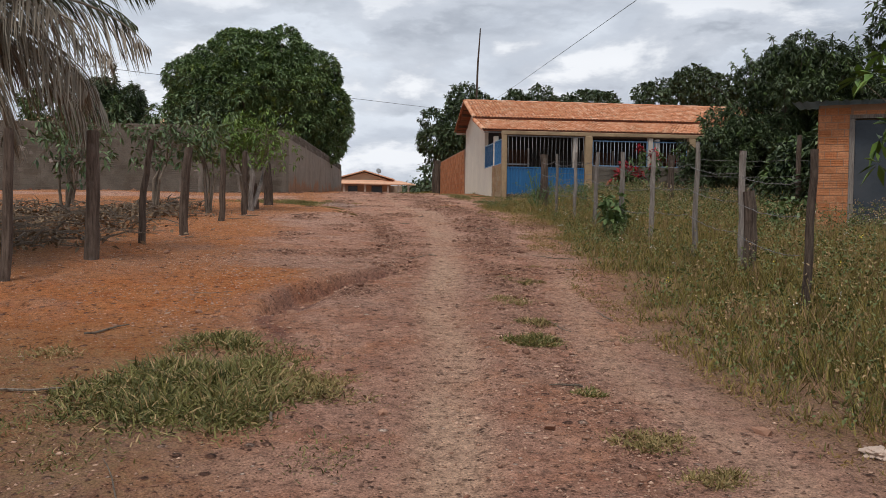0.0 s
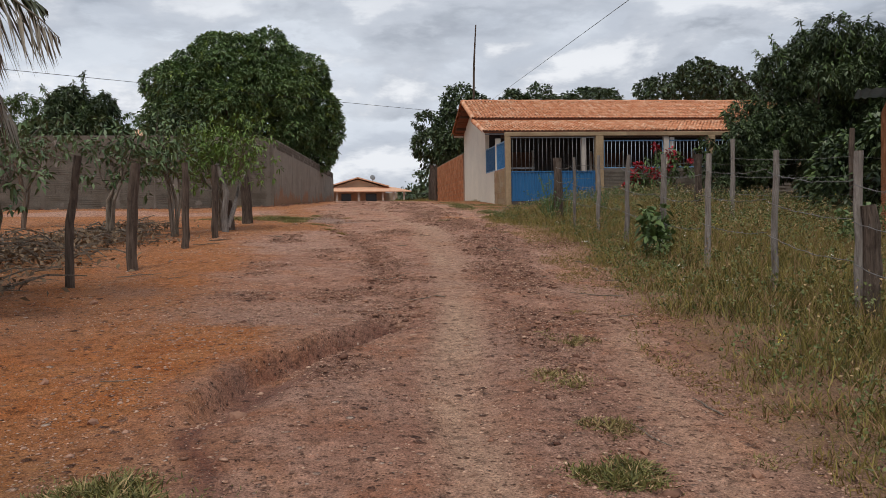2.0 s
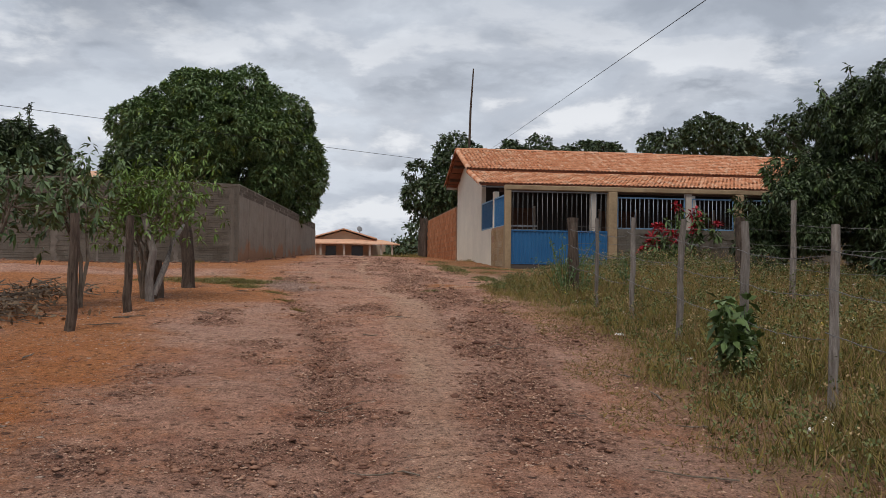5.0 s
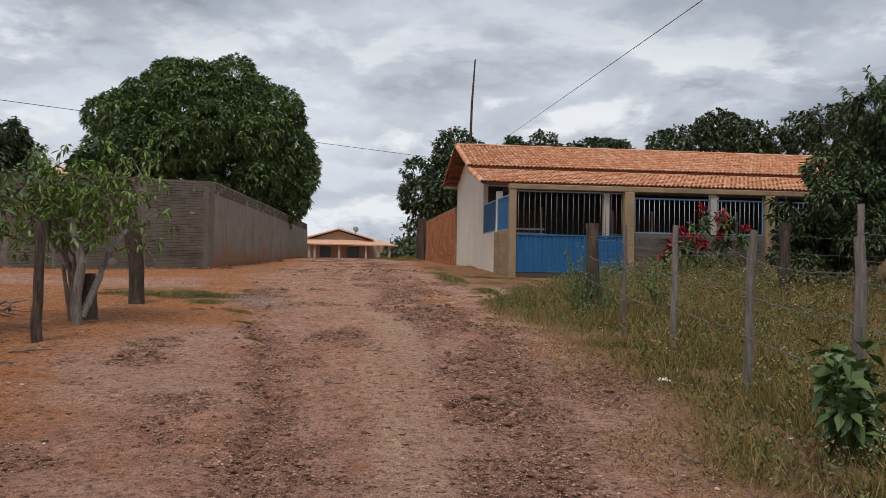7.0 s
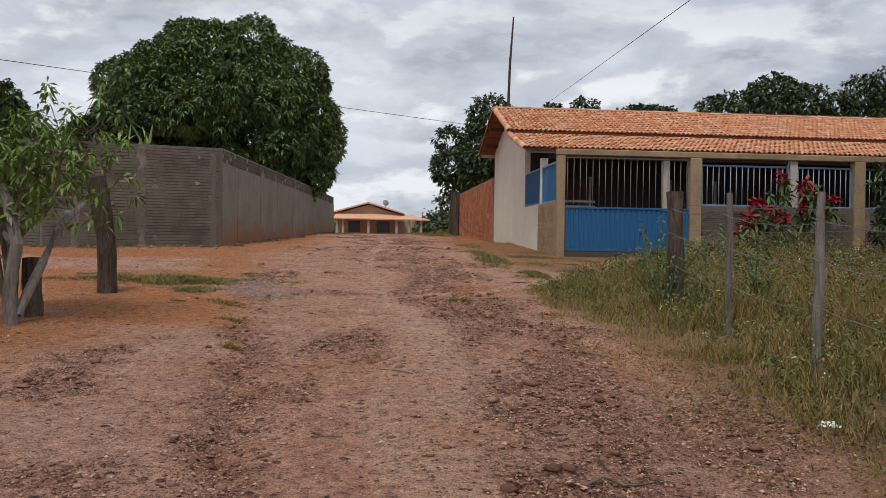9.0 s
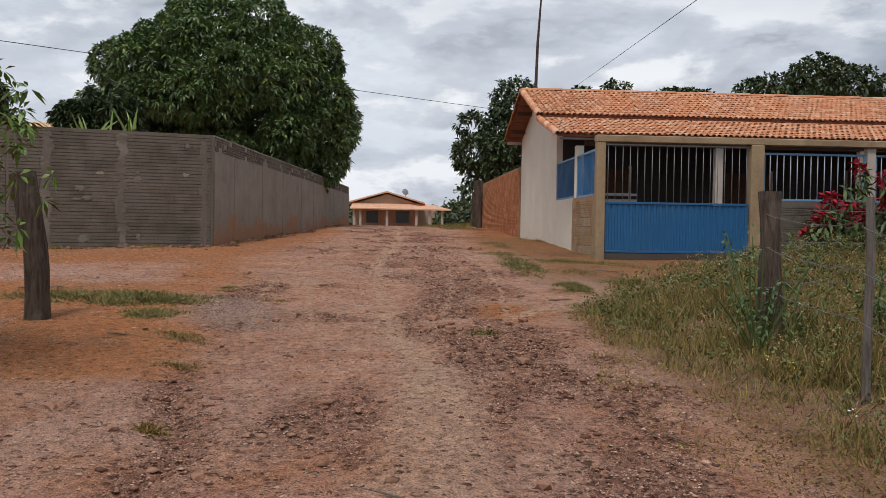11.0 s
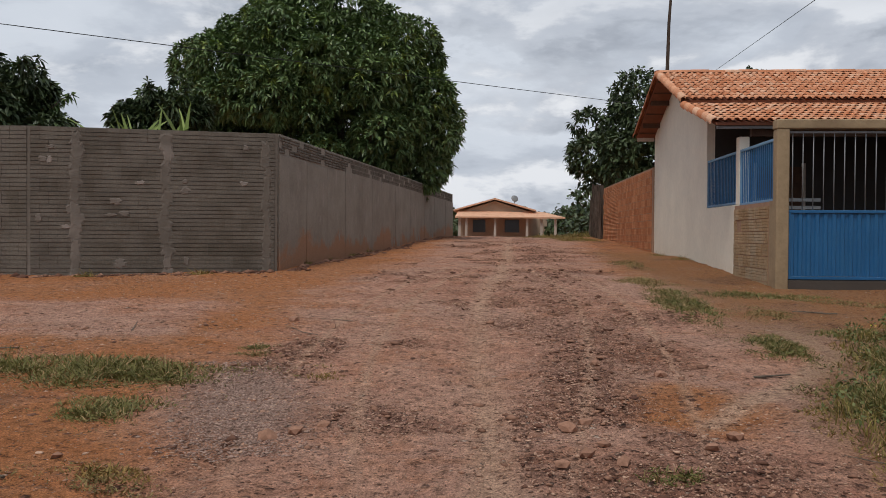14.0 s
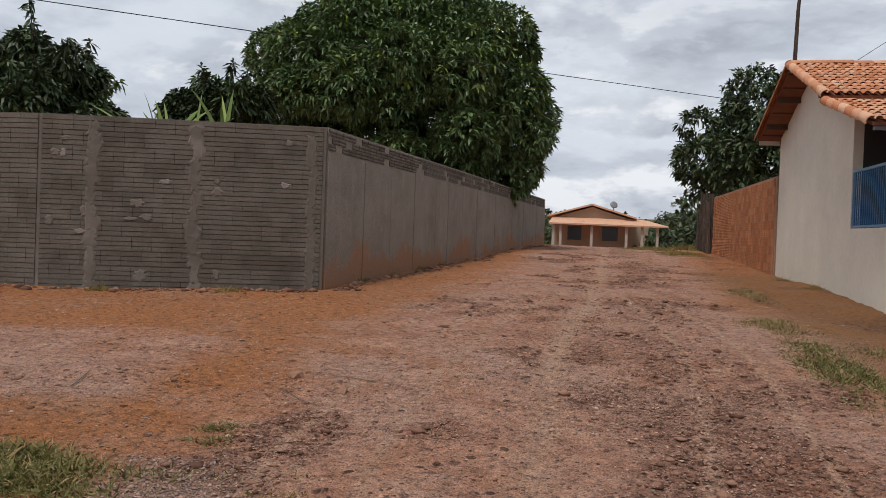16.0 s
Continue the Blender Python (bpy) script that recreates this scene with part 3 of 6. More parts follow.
    damp_dark = smooth_band(Y, 8.2, 1.3, 0.7) * smooth_band(X, gully_x(Y) + 0.02, 0.08, 0.14) * 0.9
    damp_dark = np.maximum(damp_dark, 0.75 * np.clip(1.3 - np.hypot((X - 0.62) / 0.3, (Y - 11.0) / 0.25), 0, 1))
    # a narrow dark red band follows the face of the cut bank
    damp_dark = np.maximum(damp_dark, 0.7 * smooth_band(Y, 10.2, 0.9, 0.4) * smooth_band(X, gully_x(Y) - 0.18, 0.03, 0.06))
    damp_dark = np.maximum(damp_dark, 0.7 * np.clip(1.4 - np.hypot((X + 0.42) / 0.3, (Y - 9.15) / 0.45), 0, 1))
    dust = np.maximum(dust, 0.8 * smooth_band(Y, 10.6, 0.7, 0.5) * smooth_band(X, gully_x(Y) + 0.08, 0.05, 0.08))
    litter = np.clip((X - verge_x(Y)) / 0.5 + 0.5, 0, 1) * (Y < 34)
    litter = np.maximum(litter, 0.75 * np.clip((X - 3.9) / 0.8, 0, 1) * smooth_band(Y, 36, 8, 2))
    litter = np.maximum(litter, 1.0 * np.clip((-0.3 - X) / 1.0, 0, 1) * np.clip((8.6 - Y) / 2.4, 0, 1))
    litter = np.maximum(litter, 0.7 * np.clip((-3.3 - X) / 0.8, 0, 1) * np.clip((24 - Y) / 3, 0, 1))
    dust, churn = np.asarray(dust), churn * (1 - dust)
    me = ob.data
    for name, v in (("road", road), ("dust", dust), ("damp_dark", damp_dark), ("litter", litter), ("churn", churn), ("grit", patch)):
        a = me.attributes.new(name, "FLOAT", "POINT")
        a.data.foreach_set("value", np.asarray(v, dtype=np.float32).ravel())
    return ob


build_ground()


def gz(x, y):
    return float(ground_z(x, y))


def slab(pts, z0, z1, thick):
    """An upright wall on a ground line of points, thick towards its left-hand side; z0 follows the ground."""
    bm = bmesh.new()
    P = [Vector((x, y, 0)) for x, y in pts]
    rows = []
    for i, p in enumerate(P):
        d = (P[min(i + 1, len(P) - 1)] - P[max(i - 1, 0)]).normalized()
        nrm = Vector((-d.y, d.x, 0))
        q = p + nrm * thick
        rows.append([bm.verts.new((p.x, p.y, z0)), bm.verts.new((p.x, p.y, z1)), bm.verts.new((q.x, q.y, z1)), bm.verts.new((q.x, q.y, z0))])
    for a, b in zip(rows, rows[1:]):
        for k in range(4):
            bm.faces.new((a[k], a[(k + 1) % 4], b[(k + 1) % 4], b[k]))
    bm.faces.new(rows[0]), bm.faces.new(rows[-1][::-1])
    return bm

# ---- grey compound wall ----
WALL_TOP = 4.91
FRONT = [(-24.0, 33.6), (-12.0, 34.0), (-6.0, 34.15), (-2.06, 35.33)]
wall_front = part("wall_front", slab(FRONT, 1.2, WALL_TOP - 0.004, 0.16), PLASTER_GREY)
tagged(wall_front, "grey cement-smeared hollow brick compound wall facing the lane", "wall", kind="structure")
wall_side = part("wall_side", slab([(-2.045, 35.37), (-0.93, 47.0), (0.05, 58.5)], 1.6, WALL_TOP, 0.16), SPLASHED)
tagged(wall_side, "long rough grey plastered wall with cracks and orange splash stains", "wall", kind="structure")

# ---- porch house ----
house = empty("house", (6.2, 33.3, gz(6.2, 34)), "cream rendered house with clay tile roof and blue barred porch", "house")
XE = 19.6


def hb(name, mat, *dims, bevel=0.0, label="", parent=None):
    return part(name, boxed(*dims, bevel=bevel), mat, parent or house, label)


hb("side_wall", WHITEWASH, 6.2, 6.36, 38.05, 43.9, 2.2, 5.855, label="cream plastered gable wall")
hb("back_wall", WHITEWASH, 6.36, XE, 43.74, 43.9, 2.2, 5.855)
hb("end_wall", WHITEWASH, XE, XE + 0.16, 33.44, 43.74, 2.2, 5.05)
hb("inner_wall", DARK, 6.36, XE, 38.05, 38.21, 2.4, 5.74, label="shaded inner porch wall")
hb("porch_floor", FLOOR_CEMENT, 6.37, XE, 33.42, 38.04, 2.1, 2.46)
hb("porch_side_wall", WHITEWASH, 6.2, 6.36, 35.68, 38.05, 2.0, 3.69, label="low cream plastered wall")
hb("column", WHITEWASH, 6.2, 6.38, 35.68, 35.88, 3.69, 4.9, bevel=0.008)
hb("pillar", PLASTER_BROWN, 6.08, 6.27, 33.2, 33.40, 1.9, 4.74, bevel=0.014, label="raw cement corner pillar")
for x in (9.33, 13.47, 16.9):
    hb("pillar", PLASTER_BROWN, x, x + 0.28, 33.18, 33.42, 1.9, 4.74, bevel=0.014, label="raw cement pillar")
hb("beam", PLASTER_BROWN, 6.07, XE, 33.19, 33.41, 4.742, 4.885, bevel=0.015, label="raw cement beam")
hb("front_low_wall", PLASTER_GREY, 9.61, XE, 33.26, 33.40, 2.0, 3.6, label="low smeared brick wall")
side_low = hb("side_low_wall", MORTAR, 6.13, 6.28, 33.42, 35.68, 2.0, 3.66, label="low bare tan brick wall")
hb("side_low_pier", PLASTER_BROWN, 6.105, 6.28, 33.425, 33.62, 2.0, 3.665)
for x in (9.5, 13.0, 16.5):
    hb("column", FASCIA, x, x + 0.18, 35.6, 35.78, 2.4, 4.9, bevel=0.008)
hb("grille_post", FASCIA, 11.86, 12.04, 33.25, 33.41, 3.6, 4.742)
hb("porch_beam", WOOD, 6.4, XE, 35.62, 35.76, 4.9, 5.07)
hb("gutter", BAR, 5.76, XE, 35.47, 35.55, 5.02, 5.065, label="grey metal eave strip")
hb("fascia", FASCIA, 5.74, 6.2, 44.0, 44.03, 5.70, 5.82, label="cream painted eave board")
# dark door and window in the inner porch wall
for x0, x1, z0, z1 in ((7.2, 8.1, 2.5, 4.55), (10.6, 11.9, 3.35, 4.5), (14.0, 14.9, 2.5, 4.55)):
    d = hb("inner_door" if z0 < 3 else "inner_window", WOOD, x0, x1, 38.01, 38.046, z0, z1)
    hb("frame", FASCIA, x0 - 0.07, x0, 37.99, 38.046, z0, z1 + 0.07, parent=d)
    hb("frame", FASCIA, x1, x1 + 0.07, 37.99, 38.046, z0, z1 + 0.07, parent=d)


def gable():
    bm = bmesh.new()
    a = [bm.verts.new((6.2, y, z)) for y, z in ((38.05, 5.855), (43.9, 5.855), (40.9, 6.9))]
    b = [bm.verts.new((6.36, v.co.y, v.co.z)) for v in a]
    bm.faces.new(a), bm.faces.new(b[::-1])
    for i in range(3):
        bm.faces.new((a[i], a[(i + 1) % 3], b[(i + 1) % 3], b[i]))
    return part("gable", bm, WHITEWASH, house)


gable()


def roof_sheet(name, y0, z0, y1, z1, x0, x1, mat, parent, thick=0.05):
    bm = bmesh.new()
    a = [bm.verts.new(p) for p in ((x0, y0, z0), (x1, y0, z0), (x1, y1, z1), (x0, y1, z1))]
    b = [bm.verts.new(v.co - Vector((0, 0, thick))) for v in a]
    bm.faces.new(a), bm.faces.new(b[::-1])
    for i in range(4):
        bm.faces.new((a[i], a[(i + 1) % 4], b[(i + 1) % 4], b[i]))
    return part(name, bm, mat, parent)


ROOF_X0, ROOF_X1 = 5.72, 19.9
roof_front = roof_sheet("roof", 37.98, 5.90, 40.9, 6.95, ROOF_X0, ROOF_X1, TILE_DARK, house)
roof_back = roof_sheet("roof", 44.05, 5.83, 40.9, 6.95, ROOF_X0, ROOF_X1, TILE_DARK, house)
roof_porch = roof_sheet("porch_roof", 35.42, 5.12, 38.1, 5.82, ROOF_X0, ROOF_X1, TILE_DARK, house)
for y, z in ((38.6, 6.03), (39.7, 6.43), (42.0, 6.46), (43.2, 6.04)):
    hb("purlin", WOOD, 5.76, 6.2, y, y + 0.09, z - 0.07, z + 0.04)
for k in range(6):
    y = 41.1 + k * 0.52
    z = 6.95 - (y - 40.9) * 0.3556
    hb("batten", WOOD, 5.75, 6.19, y, y + 0.05, z - 0.075, z - 0.045)


# ---- gate, grilles and rails ----
def corrugated(x0, x1, y, z0, z1, pitch=0.125, depth=0.022):
    """A pressed sheet with upright ribs."""
    bm = bmesh.new()
    prof = []
    x = x0
    while x < x1 - 1e-4:
        for f, d in ((0.0, 0), (0.38, 0), (0.5, 1), (0.88, 1)):
            if x + f * pitch < x1:
                prof.append((x + f * pitch, y + d * depth))
        x += pitch
    prof.append((x1, y))
    cols = [[bm.verts.new((px, py, z)) for z in (z0, z1)] for px, py in prof]
    back = [[bm.verts.new((px, py + 0.006, z)) for z in (z0, z1)] for px, py in prof]
    for a, b in zip(cols, cols[1:]):
        bm.faces.new((a[0], b[0], b[1], a[1]))
    for a, b in zip(back, back[1:]):
        bm.faces.new((b[0], a[0], a[1], b[1]))
    for a, b, c, d in zip(cols, cols[1:], back, back[1:]):
        bm.faces.new((a[1], b[1], d[1], c[1]))
        bm.faces.new((b[0], a[0], c[0], d[0]))
    return bm


def bar(name, parent, mat, p0, p1, r=0.009, seg=6):
    bm = bmesh.new()
    tube(bm, (p0, p1), (r, r), seg)
    return part(name, bm, mat, parent, smooth=True)


gate = empty("metal_gate", (7.8, 33.3, 2.46), "wide blue corrugated metal gate with iron bars above", "gate")
for x0, x1 in ((6.285, 9.315),):
    leaf = part("gate_panel", corrugated(x0 + 0.03, x1 - 0.03, 33.27, 2.52, 3.47), BLUE, gate)
    for dims in ((x0, x1, 33.255, 33.30, 2.47, 2.515), (x0, x1, 33.255, 33.30, 3.475, 3.52), (x0, x0 + 0.035, 33.255, 33.30, 2.515, 3.475), (x1 - 0.035, x1, 33.255, 33.30, 2.515, 3.475)):
        part("gate_frame", boxed(*dims, bevel=0.004), BLUE, gate)
    part("top_rail", boxed(x0, x1, 33.26, 33.295, 4.68, 4.715, bevel=0.004), BAR, gate)
    n = 20
    for i in range(n):
        x = x0 + 0.05 + (x1 - x0 - 0.1) * i / (n - 1)
        bar("gate_bar", gate, BAR, (x, 33.278, 3.52), (x, 33.278, 4.68), 0.008)


def grille(x0, x1, z0, z1, top_mat):
    g = empty("window_grille", ((x0 + x1) / 2, 33.33, z0), "barred porch grille with faded blue rails", "grille", "porch grilles")
    for dims in ((x0, x1, 33.30, 33.335, z0, z0 + 0.04), (x0, x1, 33.30, 33.335, z1 - 0.045, z1)):
        part("rail", boxed(*dims, bevel=0.004), top_mat, g)
    for x in (x0, x1 - 0.035):
        part("stile", boxed(x, x + 0.035, 33.30, 33.335, z0 + 0.04, z1 - 0.045), top_mat, g)
    n = max(3, round((x1 - x0) / 0.145))
    for i in range(1, n):
        x = x0 + (x1 - x0) * i / n
        bar("bar", g, BAR_PALE, (x, 33.317, z0 + 0.04), (x, 33.317, z1 - 0.045), 0.010)


grille(9.64, 11.84, 3.6, 4.60, PALE_BLUE)
grille(12.06, 13.45, 3.6, 4.60, PALE_BLUE)
grille(13.78, 16.88, 3.6, 4.60, PALE_BLUE)
grille(17.2, 19.5, 3.6, 4.60, PALE_BLUE)


def side_rail(y0, y1, z0, z1, lean=0.0):
    g = empty("porch_railing", (6.25, (y0 + y1) / 2, z0), "blue slatted metal railing on the low porch wall", "railing", "porch railings")
    for a, b in ((z0, z0 + 0.04), (z1 - 0.045, z1)):
        part("rail", boxed(6.21, 6.25, y0, y1, a, b, bevel=0.004), PALE_BLUE, g)
    for y in (y0, y1 - 0.03):
        part("stile", boxed(6.212, 6.248, y, y + 0.03, z0 + 0.04, z1 - 0.045), PALE_BLUE, g)
    n = round((y1 - y0) / 0.105)
    for i in range(1, n):
        y = y0 + (y1 - y0) * i / n
        part("slat", boxed(6.222, 6.238, y - 0.013, y + 0.013, z0 + 0.04, z1 - 0.045), BLUE, g)


side_rail(35.9, 38.04, 3.70, 4.66)
side_rail(33.46, 35.66, 3.67, 4.66)


def bench():
    b = empty("slatted_bench", (7.0, 36.2, 2.46), "pale slatted bench standing in the shaded porch", "bench")
    for k in range(4):
        part("slat", boxed(6.6, 7.75, 36.0, 36.03, 3.34 + 0.14 * k, 3.40 + 0.14 * k), BAR, b)
    part("seat", boxed(6.6, 7.75, 35.95, 36.45, 2.9, 2.94), FASCIA, b)
    for x in (6.65, 7.66):
        for y in (36.0, 36.38):
            part("leg", boxed(x, x + 0.05, y, y + 0.05, 2.46, 2.9), WOOD, b)


bench()
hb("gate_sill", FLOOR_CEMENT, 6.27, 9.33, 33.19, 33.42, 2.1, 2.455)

# ---- red brick yard wall ----
brick_wall = part("wall_brick", boxed(6.17, 6.31, 43.95, 54.6, 2.3, 4.99), MORTAR)
tagged(brick_wall, "unplastered red hollow brick yard wall", "wall", kind="structure")


def old_board_fence():
    f = empty("board_fence", (6.2, 56.4, gz(6.2, 56.4)), "weathered upright pole fence beyond the brick wall", "fence")
    rng = random.Random(4)
    for i in range(16):
        y = 54.75 + i * 0.24
        x = 6.1 + rng.uniform(-0.08, 0.08)
        z = gz(x, y)
        bm = bmesh.new()
        tube(bm, ((x, y, z - 0.2), (x + rng.uniform(-0.06, 0.06), y, z + rng.uniform(1.6, 2.3))), (0.07, 0.05), 6, wob=0.15)
        part("pole", bm, POST, f)


old_board_fence()

# ---- aerial pole and cables ----
pole = empty("aerial_pole", (7.7, 49.4, gz(7.7, 49.4)), "tall thin crooked wooden aerial pole behind the house", "pole")
bm = bmesh.new()
tube(bm, ((7.45, 49.4, gz(7.5, 49.4) - 0.3), (7.50, 49.4, 6.5), (7.58, 49.4, 8.6), (7.62, 49.42, 10.2), (7.74, 49.4, 12.2)), (0.075, 0.07, 0.06, 0.05, 0.035), 7, wob=0.1)
part("mast", bm, POST, pole)


def cable(name, a, b, sag, r, label):
    bm = bmesh.new()
    pts = []
    for i in range(25):
        f = i / 24
        p = Vector(a).lerp(Vector(b), f)
        p.z -= sag * 4 * f * (1 - f)
        pts.append(p)
    tube(bm, pts, [r] * 25, 5)
    return tagged(part(name, bm, CABLE), label, "cable")


cable("overhead_cable", (5.8, -12.0, 5.74), (19.0, 120.0, 16.3), 0.02, 0.011, "black overhead cable strung above the verge and house")
cable("telephone_cable", (-26.0, 17.7, 6.45), (9.5, 52.9, 7.75), 0.06, 0.009, "thin black telephone cable crossing before the mango tree")


# ---- far house past the crest ----
def far_house():
    h = empty("far_house", (2.8, 72.0, 1.8), "small pale house with orange tiled roofs and a pillared porch", "house")

    def p(name, mat, *dims, label="", parent=None):
        return part(name, boxed(*dims), mat, parent or h, label)

    wall = p("wall", FARWALL, -0.1, 4.1, 72.4, 77.5, 1.5, 4.55)
    p("side_wall", FARWALL, 4.1, 5.2, 74.5, 77.5, 1.5, 4.2)
    bm = bmesh.new()
    a = [bm.verts.new((x, 72.3, z)) for x, z in ((-0.25, 4.5), (4.15, 4.5), (1.95, 5.17))]
    b = [bm.verts.new((v.co.x, 72.4, v.co.z)) for v in a]
    bm.faces.new(a), bm.faces.new(b[::-1])
    for i in range(3):
        bm.faces.new((a[i], a[(i + 1) % 3], b[(i + 1) % 3], b[i]))
    part("gable", bm, FARWALL, h)
    for s in (-1, 1):
        bm = bmesh.new()
        x1 = 1.95 + s * 2.45
        q = [(1.95, 72.0, 5.25), (x1, 72.0, 4.55), (x1, 78, 4.55), (1.95, 78, 5.25)]
        u = [bm.verts.new(v) for v in q]
        w = [bm.verts.new((v[0], v[1], v[2] + 0.09)) for v in q]
        bm.faces.new(u), bm.faces.new(w[::-1])
        for i in range(4):
            bm.faces.new((u[i], u[(i + 1) % 4], w[(i + 1) % 4], w[i]))
        part("roof", bm, TILE_MANY, h)
    bm = bmesh.new()
    q = [(-0.35, 70.6, 4.13), (6.0, 70.6, 4.10), (5.0, 72.5, 4.42), (4.3, 72.5, 4.5), (-0.2, 72.5, 4.52)]
    u = [bm.verts.new(v) for v in q]
    w = [bm.verts.new((v[0], v[1], v[2] + 0.08)) for v in q]
    bm.faces.new(u), bm.faces.new(w[::-1])
    for i in range(5):
        bm.faces.new((u[i], u[(i + 1) % 5], w[(i + 1) % 5], w[i]))
    part("porch_roof", bm, TILE_MANY, h)
    for x in (-0.1, 0.3, 1.97, 3.82, 4.65, 5.45):
        p("porch_post", FASCIA, x - 0.07, x + 0.07, 70.8, 70.94, 1.5, 4.12)
    for x0, x1 in ((0.65, 1.4), (2.55, 3.4)):
        w = p("window", DARKGLASS, x0, x1, 72.35, 72.396, 3.3, 4.05)
        p("sill", FARWALL, x0 - 0.08, x1 + 0.08, 72.28, 72.396, 3.22, 3.296, parent=w)
    bm = bmesh.new()
    bmesh.ops.create_uvsphere(bm, u_segments=14, v_segments=8, radius=0.22, matrix=Matrix.Translation((3.15, 73.0, 5.35)) @ Matrix.Rotation(radians(35), 4, "Y") @ Matrix.Rotation(radians(60), 4, "X") @ Matrix.Diagonal((1, 1, 0.22, 1)))
    dish = part("satellite_dish", bm, BAR, h, "dark round satellite dish", smooth=True)
    bar("dish_mast", dish, BAR, (3.15, 73.0, 4.85), (3.15, 73.0, 5.3), 0.03)


far_house()


def far_roof_house():
    h = empty("neighbour_house", (-13.0, 51.0, gz(-13, 51)), "neighbouring house with weathered clay tile roof behind the wall", "house")
    part("wall", boxed(-17, -9.2, 49.5, 55, 2.4, 5.65), FARWALL, h)
    for y0, y1 in ((48.9, 52.2), (55.5, 52.2)):
        roof_sheet("roof", y0, 5.7, y1, 7.0, -17.4, -8.8, TILE_MANY, h, 0.12)


far_roof_house()


# ---- brick shed ----
SHED_X, SHED_Y = 9.42, 16.7
shed = empty("brick_shed", (11.0, 18.0, gz(11, 18)), "small bare red brick shed with grey metal door and sheet roof", "shed")
zb = gz(10, 17) - 0.3
part("wall", boxed(SHED_X, SHED_X + 0.62, SHED_Y, SHED_Y + 0.12, zb, 3.86), MORTAR, shed)
part("wall", boxed(SHED_X + 1.45, SHED_X + 3.2, SHED_Y, SHED_Y + 0.12, zb, 3.86), MORTAR, shed)
part("lintel_wall", boxed(SHED_X + 0.62, SHED_X + 1.45, SHED_Y, SHED_Y + 0.12, 3.58, 3.86), MORTAR, shed)
part("wall", boxed(SHED_X, SHED_X + 0.12, SHED_Y + 0.12, SHED_Y + 2.8, zb, 3.86), MORTAR, shed)
part("wall", boxed(SHED_X + 3.08, SHED_X + 3.2, SHED_Y + 0.12, SHED_Y + 2.8, zb, 3.86), MORTAR, shed)
part("wall", boxed(SHED_X + 0.12, SHED_X + 3.08, SHED_Y + 2.68, SHED_Y + 2.8, zb, 3.86), MORTAR, shed)
for dims in ((SHED_X + 0.56, SHED_X + 0.66, SHED_Y - 0.03, SHED_Y + 0.1, zb, 3.58), (SHED_X + 1.37, SHED_X + 1.47, SHED_Y - 0.03, SHED_Y + 0.1, zb, 3.58), (SHED_X + 0.56, SHED_X + 1.47, SHED_Y - 0.03, SHED_Y + 0.1, 3.58, 3.66)):
    part("door_frame", boxed(*dims, bevel=0.006), POST_GREY, shed)
sdoor = part("door", boxed(0, 0.70, -0.02, 0.02, 1.35, 3.55, bevel=0.004, m=Matrix.Translation((SHED_X + 0.66, SHED_Y + 0.02, 0)) @ Matrix.Rotation(radians(6), 4, "Z")), SHEETDOOR, shed, "dull grey sheet metal door")
part("padlock", boxed(SHED_X + 1.28, SHED_X + 1.36, SHED_Y - 0.04, SHED_Y + 0.02, 2.32, 2.46, bevel=0.008), CABLE, sdoor, "black padlock")


def wavy_roof():
    bm = bmesh.new()
    n = 60
    rows = []
    for i in range(n + 1):
        x = SHED_X - 0.5 + 4.2 * i / n
        dz = 0.02 * math.sin(2 * math.pi * x / 0.17)
        rows.append([bm.verts.new((x, y, z + dz)) for y, z in ((SHED_Y - 0.4, 3.90), (SHED_Y + 1.2, 4.02), (SHED_Y + 3.1, 4.16))])
    for a, b in zip(rows, rows[1:]):
        for k in range(2):
            bm.faces.new((a[k], b[k], b[k + 1], a[k + 1]))
    bmesh.ops.solidify(bm, geom=bm.faces[:], thickness=0.012)
    return part("sheet_roof", bm, SHEET, shed, "grey corrugated sheet roof")


wavy_roof()


# ---- foliage ----
def unit(v):
    return v / np.maximum(np.linalg.norm(v, axis=-1, keepdims=True), 1e-9)


def leaves(rng, base, way, length, width, droop, fold=0.12):
    """One leaf a row: a pointed blade of two bent halves from base along way, the tip hanging by droop."""
    n = len(base)
    length = np.broadcast_to(np.asarray(length, dtype=float), (n,))[:, None]
    width = np.broadcast_to(np.asarray(width, dtype=float), (n,))[:, None]
    way = unit(way)
    side = unit(np.cross(way, unit(rng.normal(size=(n, 3)) * 0.45 + np.array([0, 0, 1.0]))))
    nrm = np.cross(side, way)
    down = np.array([0, 0, -1.0])
    mid = base + way * length * 0.45 + down * length * droop * 0.18
    tip = base + way * length * 0.92 + down * length * droop * 0.62
    left, right = mid + side * width * 0.5 + nrm * width * fold, mid - side * width * 0.5 + nrm * width * fold
    verts = np.stack([base, left, tip, right], 1).reshape(-1, 3)
    faces = np.arange(n * 4).reshape(n, 4)
    return verts, faces


def rosettes(rng, centres, out, count, length, width, droop, spread=0.8, hang=0.0):
    n = len(centres)
    c = np.repeat(centres, count, 0)
    o = np.repeat(out, count, 0)
    way = unit(o * 0.55 + rng.normal(size=(n * count, 3)) * spread + np.array([0, 0, -hang]))
    ln = length * rng.uniform(0.65, 1.2, n * count)
    return leaves(rng, c + way * 0.02, way, ln, width * rng.uniform(0.75, 1.2, n * count), droop)


